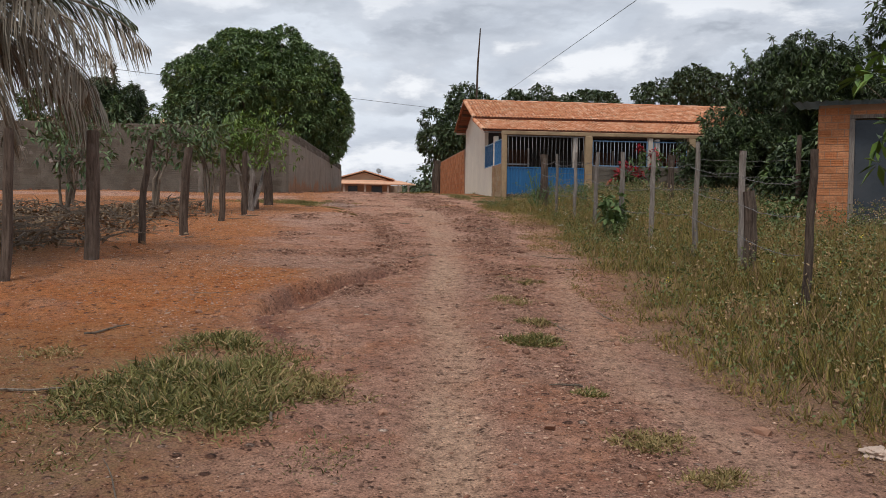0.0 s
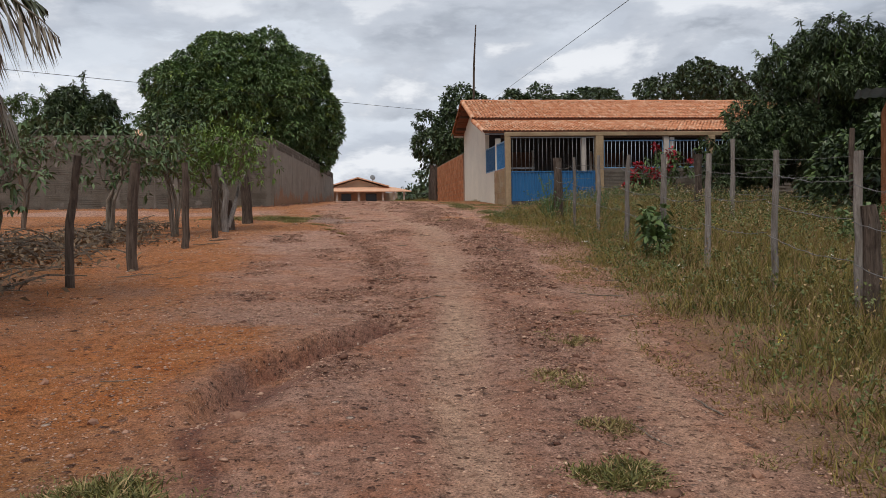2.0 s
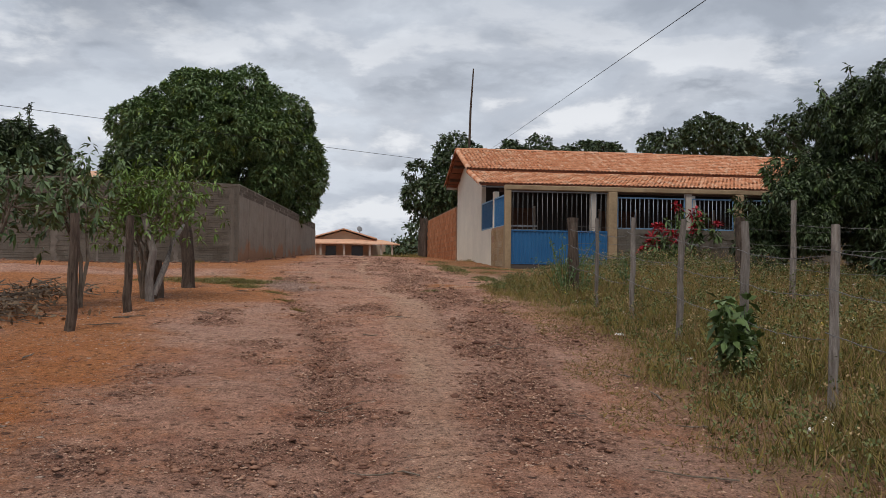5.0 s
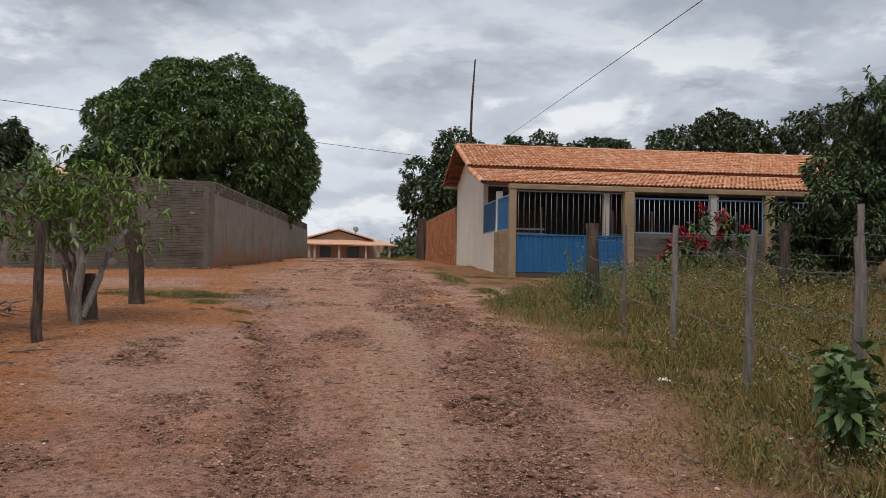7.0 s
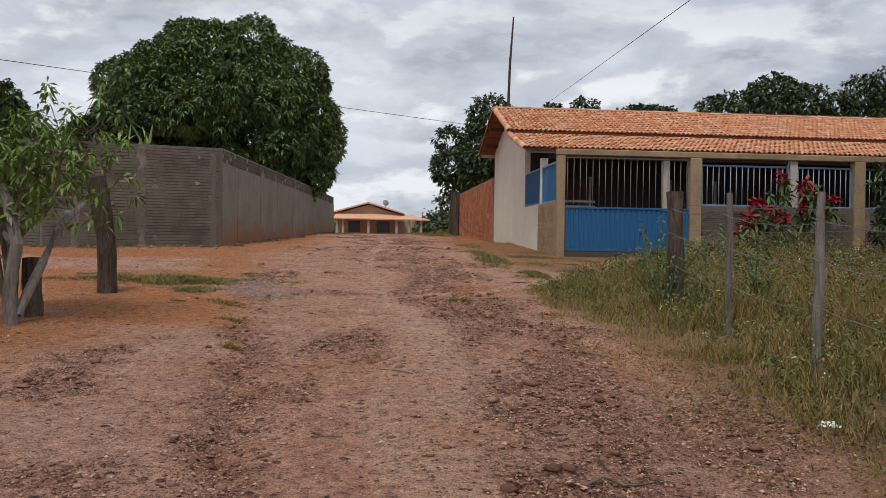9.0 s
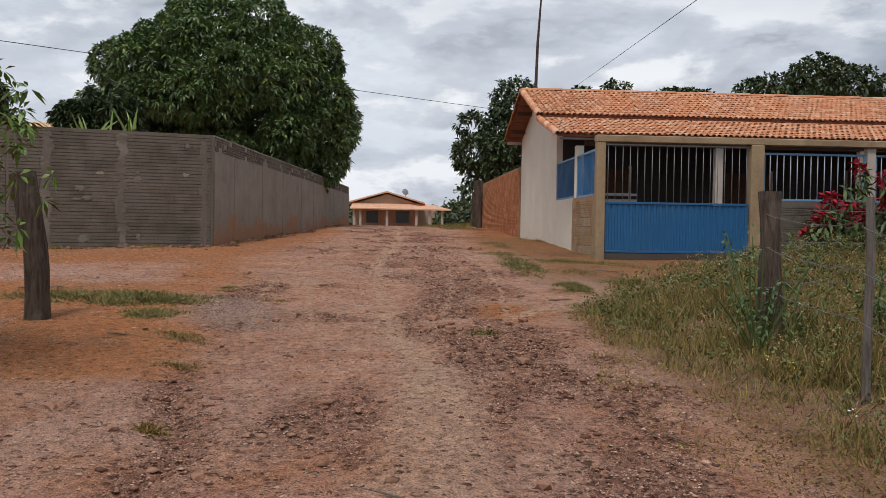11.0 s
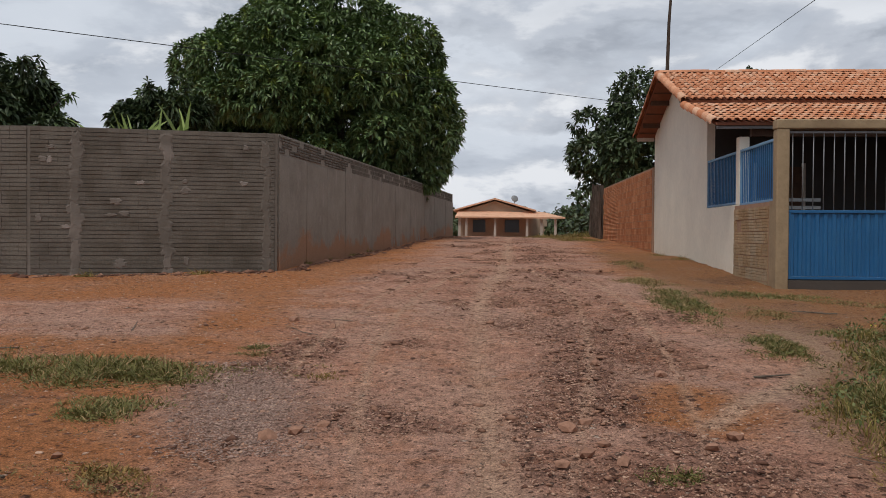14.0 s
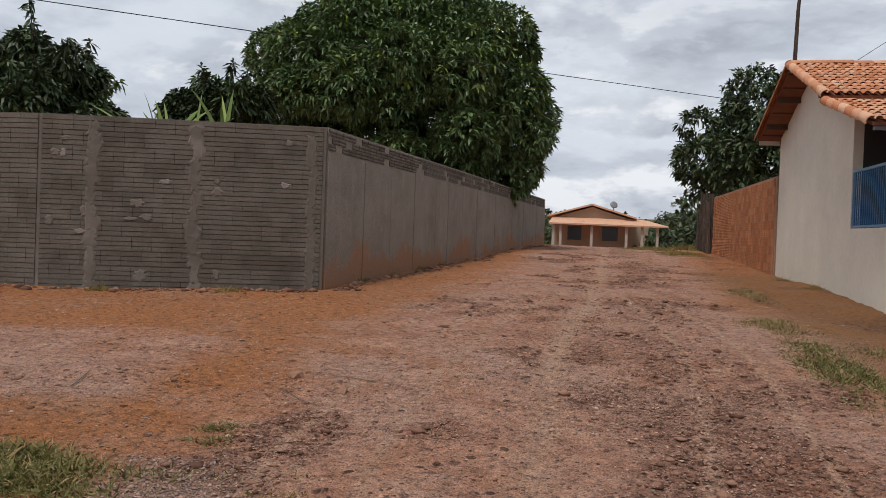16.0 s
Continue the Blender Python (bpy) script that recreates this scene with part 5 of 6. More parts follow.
# ---- fences ----
def fence_post(x, y, h, r, lean, mat, label, seed, group, crook=0.0, knob=0.0, seg=9):
    rng = random.Random(seed)
    z = gz(x, y)
    bm = bmesh.new()
    pts, rad = [], []
    for k in range(8):
        f = k / 7
        pts.append((x + lean[0] * f + crook * math.sin(f * 3.1) + rng.uniform(-0.01, 0.01), y + lean[1] * f + rng.uniform(-0.01, 0.01), z - 0.25 + (h + 0.25) * f))
        rad.append(r * (1.12 - 0.18 * f + (knob if k == 7 else 0) + rng.uniform(-0.06, 0.06)))
    tube(bm, pts, [q * 0.87 for q in rad], seg, wob=0.09)
    ob = part("fence_post", bm, mat)
    me = ob.data
    for v in me.vertices:
        v.co -= Vector((x, y, z))
    ob.location = (x, y, z)
    return tagged(ob, label, "post", group)


DARK_POST = "dark weathered wooden fence post set in orange soil"
LEFT = ((-3.62, 9.9, 1.62, 0.06, (0.05, 0), 0.02), (-3.15, 11.5, 1.60, 0.095, (0.02, 0), 0.01), (-2.99, 13.7, 1.56, 0.055, (0.13, 0), -0.07), (-2.74, 15.8, 1.52, 0.085, (0.08, 0), -0.05),
        (-2.48, 18.56, 1.48, 0.07, (0.03, 0), 0.02), (-2.25, 20.7, 1.45, 0.07, (0.03, 0), 0.0), (-2.2, 23.0, 0.66, 0.115, (-0.06, 0), 0.0), (-2.05, 25.3, 1.58, 0.15, (-0.16, 0), 0.06))
for i, (x, y, h, r, lean, crook) in enumerate(LEFT):
    label = "short weathered post stump in orange soil" if h < 1 else "thick gnarled dark fence end post" if r > 0.14 else DARK_POST
    fence_post(x, y, h, r, lean, POST, label, i, "left fence posts", crook, 0.12 if r > 0.14 else 0.0)

RIGHT = ((4.4, 8.05, 1.62, 0.045, (0.06, 0), POST), (4.78, 10.2, 1.60, 0.048, (-0.03, 0), POST_GREY), (5.0, 12.2, 1.57, 0.042, (0.03, 0), POST_GREY), (5.0, 13.98, 1.57, 0.046, (0.03, 0), POST_GREY),
         (5.07, 15.74, 1.60, 0.052, (0.02, 0), POST_GREY), (5.08, 17.5, 1.57, 0.046, (0.06, 0), POST_GREY), (5.27, 19.75, 1.58, 0.042, (0.04, 0), POST_GREY), (5.35, 21.7, 1.53, 0.036, (0, 0), POST_GREY),
         (5.51, 23.75, 1.54, 0.12, (0, 0), POST), (9.12, 22.0, 1.94, 0.062, (0.02, 0), POST_GREY), (9.69, 25.24, 1.6, 0.11, (0, 0), POST), (11.04, 20.4, 2.1, 0.07, (0, 0), POST))
for i, (x, y, h, r, lean, mat) in enumerate(RIGHT):
    fence_post(x, y, h, r, lean, mat, "grey weathered fence post strung with barbed wire" if mat is POST_GREY else "dark rough fence post strung with barbed wire", 40 + i, "right fence posts", knob=0.16 if r > 0.1 else 0.0)
fence_post(4.83, 10.12, 1.12, 0.088, (-0.02, 0.0), POST, "dark split log bound to a fence post", 90, "right fence posts", 0.02)


def strand(a, b, up, seed):
    rng = random.Random(seed)
    bm = bmesh.new()
    (x0, y0), (x1, y1) = a, b
    n = 14
    pts = []
    for i in range(n + 1):
        f = i / n
        x, y = x0 + (x1 - x0) * f, y0 + (y1 - y0) * f
        z = (gz(x0, y0) * (1 - f) + gz(x1, y1) * f) + up - 0.05 * 4 * f * (1 - f) + rng.uniform(-0.008, 0.008)
        pts.append((x - 0.07, y, z))
    tube(bm, pts, [0.0045] * (n + 1), 4, False)
    for p in pts[1:-1]:
        tube(bm, ((p[0], p[1], p[2] - 0.02), (p[0] + 0.01, p[1], p[2] + 0.02)), (0.002, 0.002), 3, False)
    tagged(part("barbed_wire", bm, WIRE), "rusty barbed wire strand between fence posts", "wire", "barbed wire strands")


line = [(x, y) for x, y, *_ in RIGHT[:9]]
for i, (a, b) in enumerate(zip(line, line[1:])):
    for j, up in enumerate((0.62, 1.0, 1.33)):
        strand(a, b, up + 0.03 * ((i * 7 + j * 3) % 3 - 1), i * 3 + j)
line = [(5.51, 23.75), (9.69, 25.24), (13.2, 26.5)]
cross_line = [(9.12, 22.0), (11.04, 20.4), (13.0, 19.0)]
for i, (a, b) in enumerate(zip(cross_line, cross_line[1:])):
    for j, up in enumerate((0.7, 1.1, 1.5)):
        strand(a, b, up, 200 + i * 3 + j)
for i, (a, b) in enumerate(zip(line, line[1:])):
    for j, up in enumerate((0.65, 1.05, 1.38)):
        strand(a, b, up, 100 + i * 3 + j)


# ---- brush heaps ----
def brush(x, y, rx, ry, h, n, seed):
    rng = random.Random(seed)
    bm = bmesh.new()
    for k in range(n):
        a = rng.uniform(0, 6.28)
        q = math.sqrt(rng.random())
        px, py = x + math.cos(a) * rx * q, y + math.sin(a) * ry * q
        z = gz(px, py) + rng.uniform(0.02, h * (1 - q * 0.7) + 0.03)
        d = rng.uniform(0, 6.28)
        ln = rng.uniform(0.3, 1.1)
        p1 = (px + math.cos(d) * ln, py + math.sin(d) * ln, z + rng.uniform(-0.12, 0.18))
        m = ((px + p1[0]) / 2 + rng.uniform(-0.1, 0.1), (py + p1[1]) / 2 + rng.uniform(-0.1, 0.1), (z + p1[2]) / 2 + rng.uniform(-0.05, 0.1))
        r = rng.choice((0.005, 0.008, 0.012, 0.02))
        tube(bm, ((px, py, z), m, p1), (r, r * 0.8, r * 0.4), 4, False)
    ob = part("brush_heap", bm, TWIG)
    tagged(ob, "heap of dry cut branches and leaves on the soil", "brush", kind="stuff")
    r2 = np.random.default_rng(seed)
    m = n * 5
    c = np.stack([x + r2.normal(0, rx * 0.5, m), y + r2.normal(0, ry * 0.5, m), np.zeros(m)], 1)
    c[:, 2] = ground_z(c[:, 0], c[:, 1]) + r2.uniform(0.02, h * 0.7, m)
    v, f = leaves(r2, c, r2.normal(size=(m, 3)), 0.12, 0.05, 0.5)
    tagged(raw("leaf_litter", v, f, LITTER), "dry brown leaf litter among cut branches", "litter", kind="stuff")


brush(-5.0, 13.4, 1.5, 1.4, 0.32, 150, 1)
brush(-5.2, 16.8, 1.7, 1.6, 0.42, 190, 2)
brush(-4.4, 20.0, 1.2, 1.5, 0.40, 150, 3)
brush(-7.2, 19.0, 1.8, 2.0, 0.45, 150, 4)
brush(-5.9, 10.4, 1.4, 1.2, 0.30, 110, 5)
brush(-4.3, 23.2, 0.9, 0.8, 0.3, 60, 6)


# ---- grass ----
def grass_field(name, label, xy, height, lean, width, mat, seed, segs=3, bend=0.25):
    rng = np.random.default_rng(seed)
    n = len(xy)
    base = np.stack([xy[:, 0], xy[:, 1], ground_z(xy[:, 0], xy[:, 1]) - 0.02], 1)
    way = np.stack([rng.normal(0, lean, n), rng.normal(0, lean, n), np.ones(n)], 1)
    v, f = blades(rng, base, way, height * rng.uniform(0.55, 1.15, n), width * rng.uniform(0.7, 1.3, n), bend * rng.uniform(0.3, 1.6, n), segs)
    return tagged(raw(name, v, f, mat), label, "grass", kind="stuff")


def scatter(rng, n, x0, x1, y0, y1):
    return np.stack([rng.uniform(x0, x1, n), rng.uniform(y0, y1, n)], 1)


def verge(seed, n, off, x1, y0=1.0, y1=33.0):
    rng = np.random.default_rng(seed)
    p = scatter(rng, n * 3, 2.5, x1, y0, y1)
    d = p[:, 0] - verge_x(p[:, 1]) - off - 0.7 * (fbm(p[:, 0] * 0.9, p[:, 1] * 0.9, 4, 3) - 0.5)
    clump = fbm(p[:, 0] * 1.7, p[:, 1] * 1.7, 3, 9)
    ok = (d > 0) & (rng.random(len(p)) < np.clip((clump - 0.28) * 3.2, 0.15, 1)) & ~((p[:, 0] > 9.2) & (p[:, 1] > 16.4) & (p[:, 1] < 20))
    return p[ok][:n], d[ok][:n], clump[ok][:n]


p, d, c = verge(1, 130000, 0.12, 12.5)
grass_field("verge_grass", "tall mixed green and straw grass on the verge", p, np.clip(0.12 + d * 0.22, 0.10, 0.50) * (0.65 + 0.7 * c), 0.32, 0.0075, GRASS, 2)
p, d, c = verge(3, 80000, 0.32, 7.5)
grass_field("verge_grass_green", "tangled dark green low grass and weeds on the verge", p, np.clip(0.08 + d * 0.16, 0.07, 0.32) * (0.6 + 0.8 * c), 0.55, 0.0085, GRASS_GREEN, 4, 2, bend=0.4)
p, d, c = verge(5, 110000, -0.5, 5.2)
keep = ((p[:, 1] < 23.5) | (d > 0.55)) & (d < 1.0)
p = p[keep]
grass_field("verge_edge_grass", "short dry yellow grass along the lane edge", p, np.full(len(p), 0.085), 0.9, 0.011, EDGE_GRASS, 6, 2, 0.5)
p, d, c = verge(9, 130000, 0.6, 24.0, -14.0, 33.0)
keep = (p[:, 0] > 12.3) | (p[:, 1] < 1.2)
grass_field("pasture_grass", "rough green and straw pasture grass beyond the verge", p[keep], np.full(keep.sum(), 0.46) * (0.65 + 0.7 * c[keep]), 0.32, 0.024, GRASS, 10, 2)
p, d, c = verge(7, 14000, 0.9, 12.5)
grass_field("verge_stems", "tall thin straw stems above the verge grass", p, np.clip(0.30 + d * 0.16, 0.25, 0.68), 0.18, 0.006, GRASS_DRY, 8)


def heads(name, label, n, seed, size, mat, count, lift, off=0.5, y0=1.5):
    rng = np.random.default_rng(seed)
    p, d, c = verge(seed, n, off, 12.0, y0)
    h = np.clip(0.18 + d * 0.20, 0.15, 0.60) * rng.uniform(0.8, 1.2, len(p)) + lift
    at = np.stack([p[:, 0], p[:, 1], ground_z(p[:, 0], p[:, 1]) + h], 1)
    v, f = rosettes(rng, at, np.tile([0, 0, 0.6], (len(at), 1)), count, size, size * 0.5, 0.2, 0.8)
    tagged(raw(name, v, f, mat), label, "flowers", kind="stuff")


heads("seed_heads", "pale reddish grass seed heads over the verge", 2600, 21, 0.036, SEED, 5, 0.05)
heads("weed_leaves", "small leaves of low weeds in the verge", 5200, 22, 0.045, WEEDLEAF, 6, -0.06, 0.2)
heads("weed_leaves_low", "grey-green small leaves of weeds near the lane", 5200, 26, 0.040, WEEDLEAF, 6, -0.09, 0.1)
heads("white_flowers", "small white wild flowers dotting the verge", 150, 23, 0.024, PETAL, 7, 0.0, 0.4)
heads("yellow_flowers", "small yellow wild flowers dotting the verge", 60, 24, 0.028, YELLOW, 7, 0.0, 0.4)


def tuft(name, label, x, y, rx, ry, n, h, mat, seed, turn=0.0):
    rng = np.random.default_rng(seed)
    k = 30
    cx, cy = rng.normal(0, 0.5, k), rng.normal(0, 0.5, k)
    n = int(n * 2.0)
    i = rng.integers(0, k, n)
    u, w = (cx[i] + rng.normal(0, 0.13, n)) * rx, (cy[i] + rng.normal(0, 0.13, n)) * ry
    ca, sa = math.cos(turn), math.sin(turn)
    xy = np.stack([x + u * ca - w * sa, y + u * sa + w * ca], 1)
    mat = TUFT if mat is GRASS_GREEN else TUFT_DRY if mat is GRASS_DRY else mat
    h *= 1.25
    fall = np.clip(1.35 - np.hypot(u / rx, w / ry), 0.35, 1)
    ob = grass_field(name, label, xy, h * fall, 0.75, 0.0105, mat, seed + 1, 3, 0.45)
    return tagged(ob, category="grass")


GT = "low spreading green grass tuft growing in the dirt lane"
DT = "half-dry grass tuft growing in the dirt lane"
tuft("grass_tuft", GT, -1.0, 5.85, 1.0, 1.15, 6400, 0.17, GRASS_GREEN, 31)
tuft("grass_tuft", DT, -0.35, 5.85, 0.7, 0.5, 1800, 0.11, GRASS_DRY, 32)
tuft("grass_tuft", GT, -0.95, 7.0, 0.5, 0.5, 1500, 0.12, GRASS_GREEN, 33)
tuft("grass_tuft", DT, -2.2, 6.8, 0.5, 0.4, 500, 0.07, GRASS_DRY, 34)
for i, (x, y, rx, ry, n, h, m) in enumerate((
        (1.72, 8.85, 0.42, 0.45, 1000, 0.07, GRASS_DRY), (1.5, 7.05, 0.34, 0.32, 1300, 0.10, GRASS_GREEN), (1.68, 7.8, 0.25, 0.25, 600, 0.08, GRASS_DRY), (1.58, 5.65, 0.15, 0.13, 500, 0.08, GRASS_GREEN),
        (1.65, 4.75, 0.36, 0.25, 1000, 0.08, GRASS_DRY), (1.85, 4.25, 0.36, 0.2, 700, 0.08, GRASS_DRY), (2.35, 7.2, 0.2, 0.2, 260, 0.06, GRASS_DRY), (1.9, 10.1, 0.3, 0.3, 300, 0.05, GRASS_DRY),
        (-1.7, 26.85, 1.4, 0.6, 5200, 0.16, GRASS_GREEN), (-0.85, 25.72, 0.55, 0.4, 1500, 0.12, GRASS_GREEN), (-2.9, 26.9, 0.8, 0.3, 1000, 0.10, GRASS_DRY), (-0.4, 27.9, 0.26, 0.16, 420, 0.07, GRASS_GREEN),
        (4.2, 30.8, 0.5, 2.0, 4800, 0.09, GRASS_GREEN), (5.0, 30.2, 0.5, 0.7, 1200, 0.07, GRASS_DRY), (4.5, 28.2, 0.38, 0.9, 2600, 0.10, GRASS_GREEN), (5.4, 31.8, 1.2, 0.6, 2600, 0.09, GRASS_GREEN), (5.6, 29.0, 0.5, 0.4, 900, 0.12, GRASS_GREEN), (0.41, 26.83, 0.26, 0.2, 380, 0.06, EDGE_GRASS), (-0.31, 24.4, 0.35, 0.22, 600, 0.08, EDGE_GRASS), (-0.05, 23.1, 0.3, 0.2, 420, 0.08, EDGE_GRASS), (0.27, 21.05, 0.12, 0.16, 260, 0.10, EDGE_GRASS), (2.08, 9.85, 0.26, 0.2, 480, 0.08, GRASS_DRY), (2.43, 11.0, 0.2, 0.16, 240, 0.06, EDGE_GRASS), (-0.37, 27.65, 0.28, 0.15, 360, 0.07, GRASS_DRY), (6.6, 31.3, 0.9, 0.4, 1200, 0.07, GRASS_DRY),
        (8.0, 31.8, 1.0, 0.5, 1700, 0.10, GRASS_GREEN), (4.2, 33.5, 0.6, 1.4, 2200, 0.08, GRASS_DRY), (4.6, 37.5, 0.6, 2.0, 2000, 0.07, GRASS_DRY), (4.75, 25.9, 0.55, 0.9, 3600, 0.2, GRASS_GREEN), (5.4, 27.4, 0.5, 0.7, 2600, 0.22, GRASS_GREEN), (2.78, 24.4, 0.24, 0.16, 420, 0.08, GRASS_GREEN), (-0.2, 24.2, 0.4, 0.22, 700, 0.07, GRASS_DRY), (0.35, 27.2, 0.2, 0.1, 200, 0.05, GRASS_DRY), (2.95, 25.6, 0.4, 0.3, 420, 0.03, GRASS_DRY),
        (0.25, 26.9, 0.3, 0.14, 240, 0.04, GRASS_DRY), (-0.8, 24.3, 0.4, 0.3, 260, 0.05, GRASS_DRY), (5.0, 53, 1.2, 2.0, 1600, 0.18, GRASS), (4.3, 57.0, 1.3, 1.5, 1600, 0.22, GRASS), (6.0, 59, 1.5, 1.5, 1500, 0.35, GRASS))):
    tuft("grass_tuft", GT if m is GRASS_GREEN else DT, x, y, rx, ry, n, h, m, 40 + i * 2)
for i, (x, y, rx, ry, n) in enumerate(((-1.15, 11.7, 0.42, 0.36, 420), (0.3, 12.9, 0.3, 0.3, 200), (-0.2, 22.0, 0.25, 0.2, 160), (2.6, 26.3, 0.25, 0.2, 200), (1.2, 28.6, 0.3, 0.2, 200), (3.0, 29.2, 0.3, 0.25, 200))):
    tuft("dead_grass_patch", "flat patch of dark dead grass on the dirt", x, y, rx, ry, n, 0.035, LITTER, 150 + i * 2)
for i, (x, y) in enumerate(((-1.7, 38.6), (-1.55, 40.3), (-1.4, 42.0), (-1.9, 36.9), (-3.2, 34.5), (-5.0, 34.1), (5.95, 39.2), (5.95, 41.8))):
    tuft("wall_foot_weeds", "dry weeds at the foot of the wall", x, y, 0.25, 0.2, 120, 0.16, GRASS, 120 + i * 2)


# ---- stones and clods ----
def stones(name, label, xy, size, mat, seed, sink=0.3, chips=False):
    rng = np.random.default_rng(seed)
    n = len(xy)
    t = np.array([[1, 0, 0], [0, 1, 0], [-1, 0, 0], [0, -1, 0], [0, 0, 1], [0, 0, -1], [0.6, 0.6, 0.5], [-0.6, 0.55, 0.45], [-0.55, -0.6, 0.5], [0.6, -0.55, 0.4]], dtype=float)
    tri = np.array([[0, 6, 4], [6, 1, 4], [1, 7, 4], [7, 2, 4], [2, 8, 4], [8, 3, 4], [3, 9, 4], [9, 0, 4], [0, 1, 6], [1, 2, 7], [2, 3, 8], [3, 0, 9], [1, 0, 5], [2, 1, 5], [3, 2, 5], [0, 3, 5]])
    if chips:
        t, tri = t[:6], np.array([[0, 1, 4], [1, 2, 4], [2, 3, 4], [3, 0, 4], [1, 0, 5], [2, 1, 5], [3, 2, 5], [0, 3, 5]])
    k = len(t)
    v = t[None] * rng.uniform(0.55, 1.4, (n, k, 1)) * np.stack([rng.uniform(0.8, 1.4, n), rng.uniform(0.7, 1.1, n), rng.uniform(0.3, 0.65, n)], 1)[:, None]
    a = rng.uniform(0, 6.28, n)
    ca, sa = np.cos(a)[:, None], np.sin(a)[:, None]
    x, y = v[..., 0] * ca - v[..., 1] * sa, v[..., 0] * sa + v[..., 1] * ca
    s = size[:, None]
    z0 = ground_z(xy[:, 0], xy[:, 1])[:, None]
    verts = np.stack([xy[:, :1] + x * s, xy[:, 1:] + y * s, z0 + v[..., 2] * s + s * (0.35 - sink)], -1).reshape(-1, 3)
    faces = (np.arange(n)[:, None, None] * k + tri[None]).reshape(-1, 3)
    return tagged(raw(name, verts, faces, mat), label, "stones", kind="stuff")


rng = np.random.default_rng(301)
p = scatter(rng, 420000, -3.0, 4.6, 2.2, 34)
grain = np.maximum(churn_zone(p[:, 0], p[:, 1]), np.clip((fbm(p[:, 0] * 0.9, p[:, 1] * 0.9, 4, 33) - 0.45) * 1.2, 0.03, 0.25))
p = p[(rng.random(len(p)) < grain) & (p[:, 0] < verge_x(p[:, 1]) + 0.1)][:70000]
stones("chips", "dense small earth and stone chips over the churned lane", p, np.clip(rng.lognormal(-4.95, 0.4, len(p)), 0.004, 0.02), STONE, 309, 0.2, True)
p = scatter(rng, 60000, -4.5, 4.6, 2.0, 36)
keep = (p[:, 0] < verge_x(p[:, 1]) + 0.3) & (rng.random(len(p)) < np.clip((fbm(p[:, 0] * 0.9, p[:, 1] * 0.9, 4, 33) - 0.3) * 2.2, 0.06, 1))
p = p[keep]
stones("gravel", "small loose stones scattered over the dirt lane", p, np.clip(rng.lognormal(-5.0, 0.5, len(p)), 0.003, 0.028), STONE, 302)

p = np.stack([-0.02 - 0.25 * (q := rng.uniform(-1.3, 1.3, 9000)) + rng.normal(0, 0.24, 9000), 26.0 + q], 1)
stones("gravel_patch", "flat patch of small grey-pink gravel on the lane", p, np.clip(rng.lognormal(-4.9, 0.4, len(p)), 0.004, 0.02), GRAVEL, 311, 0.2, True)


def clod_zone(p):
    return np.clip(churn_zone(p[:, 0], p[:, 1]) * 0.9, 0.006, 1)


p = scatter(rng, 170000, -3.5, 4.6, 2.0, 50)
p = p[(rng.random(len(p)) < clod_zone(p)) & (p[:, 0] < verge_x(np.minimum(p[:, 1], 29)) + 0.2)]
stones("clods", "dark dry earth clods churned up by wheels", p, np.clip(rng.lognormal(-4.5, 0.6, len(p)), 0.004, 0.055), CLOD, 303, 0.35)


foot = []
for a, b, n in (((-6.0, 34.0), (-2.1, 35.15), 500), ((-12.0, 33.85), (-6.0, 34.0), 300), ((-1.9, 35.4), (-0.78, 47.0), 1500), ((-0.78, 47.0), (0.2, 58.0), 900)):
    u = rng.uniform(0, 1, n)
    out = np.abs(rng.normal(0, 0.16, n)) * np.clip(fbm(u * 9, u * 0 + n, 3, 5) * 2 - 0.3, 0.15, 2)
    side = np.array([b[1] - a[1], a[0] - b[0]]) / math.hypot(b[0] - a[0], b[1] - a[1])
    foot.append(np.stack([a[0] + (b[0] - a[0]) * u + side[0] * out, a[1] + (b[1] - a[1]) * u + side[1] * out], 1))
p = np.concatenate(foot)
stones("wall_foot_clods", "crumbled earth and mortar along the wall foot", p, np.clip(rng.lognormal(-3.9, 0.6, len(p)), 0.008, 0.09), CLOD, 315, 0.3)


def loose_stone(x, y, s, seed, label="rounded reddish-brown stone lying on the lane"):
    r = random.Random(seed)
    bm = bmesh.new()
    bmesh.ops.create_icosphere(bm, subdivisions=1, radius=s)
    for v in bm.verts:
        v.co *= 1 + 0.75 * (noise.noise(v.co * (1.6 / s) + Vector((seed * 3.1, 0, 0))))
        v.co.z *= 0.62
    ob = part("stone", bm, CLOD, smooth=False)
    ob.location = (x, y, gz(x, y) + s * 0.3)
    ob.rotation_euler = (0, 0, r.uniform(0, 6))
    tagged(ob, label, "stone", "stones on the lane")


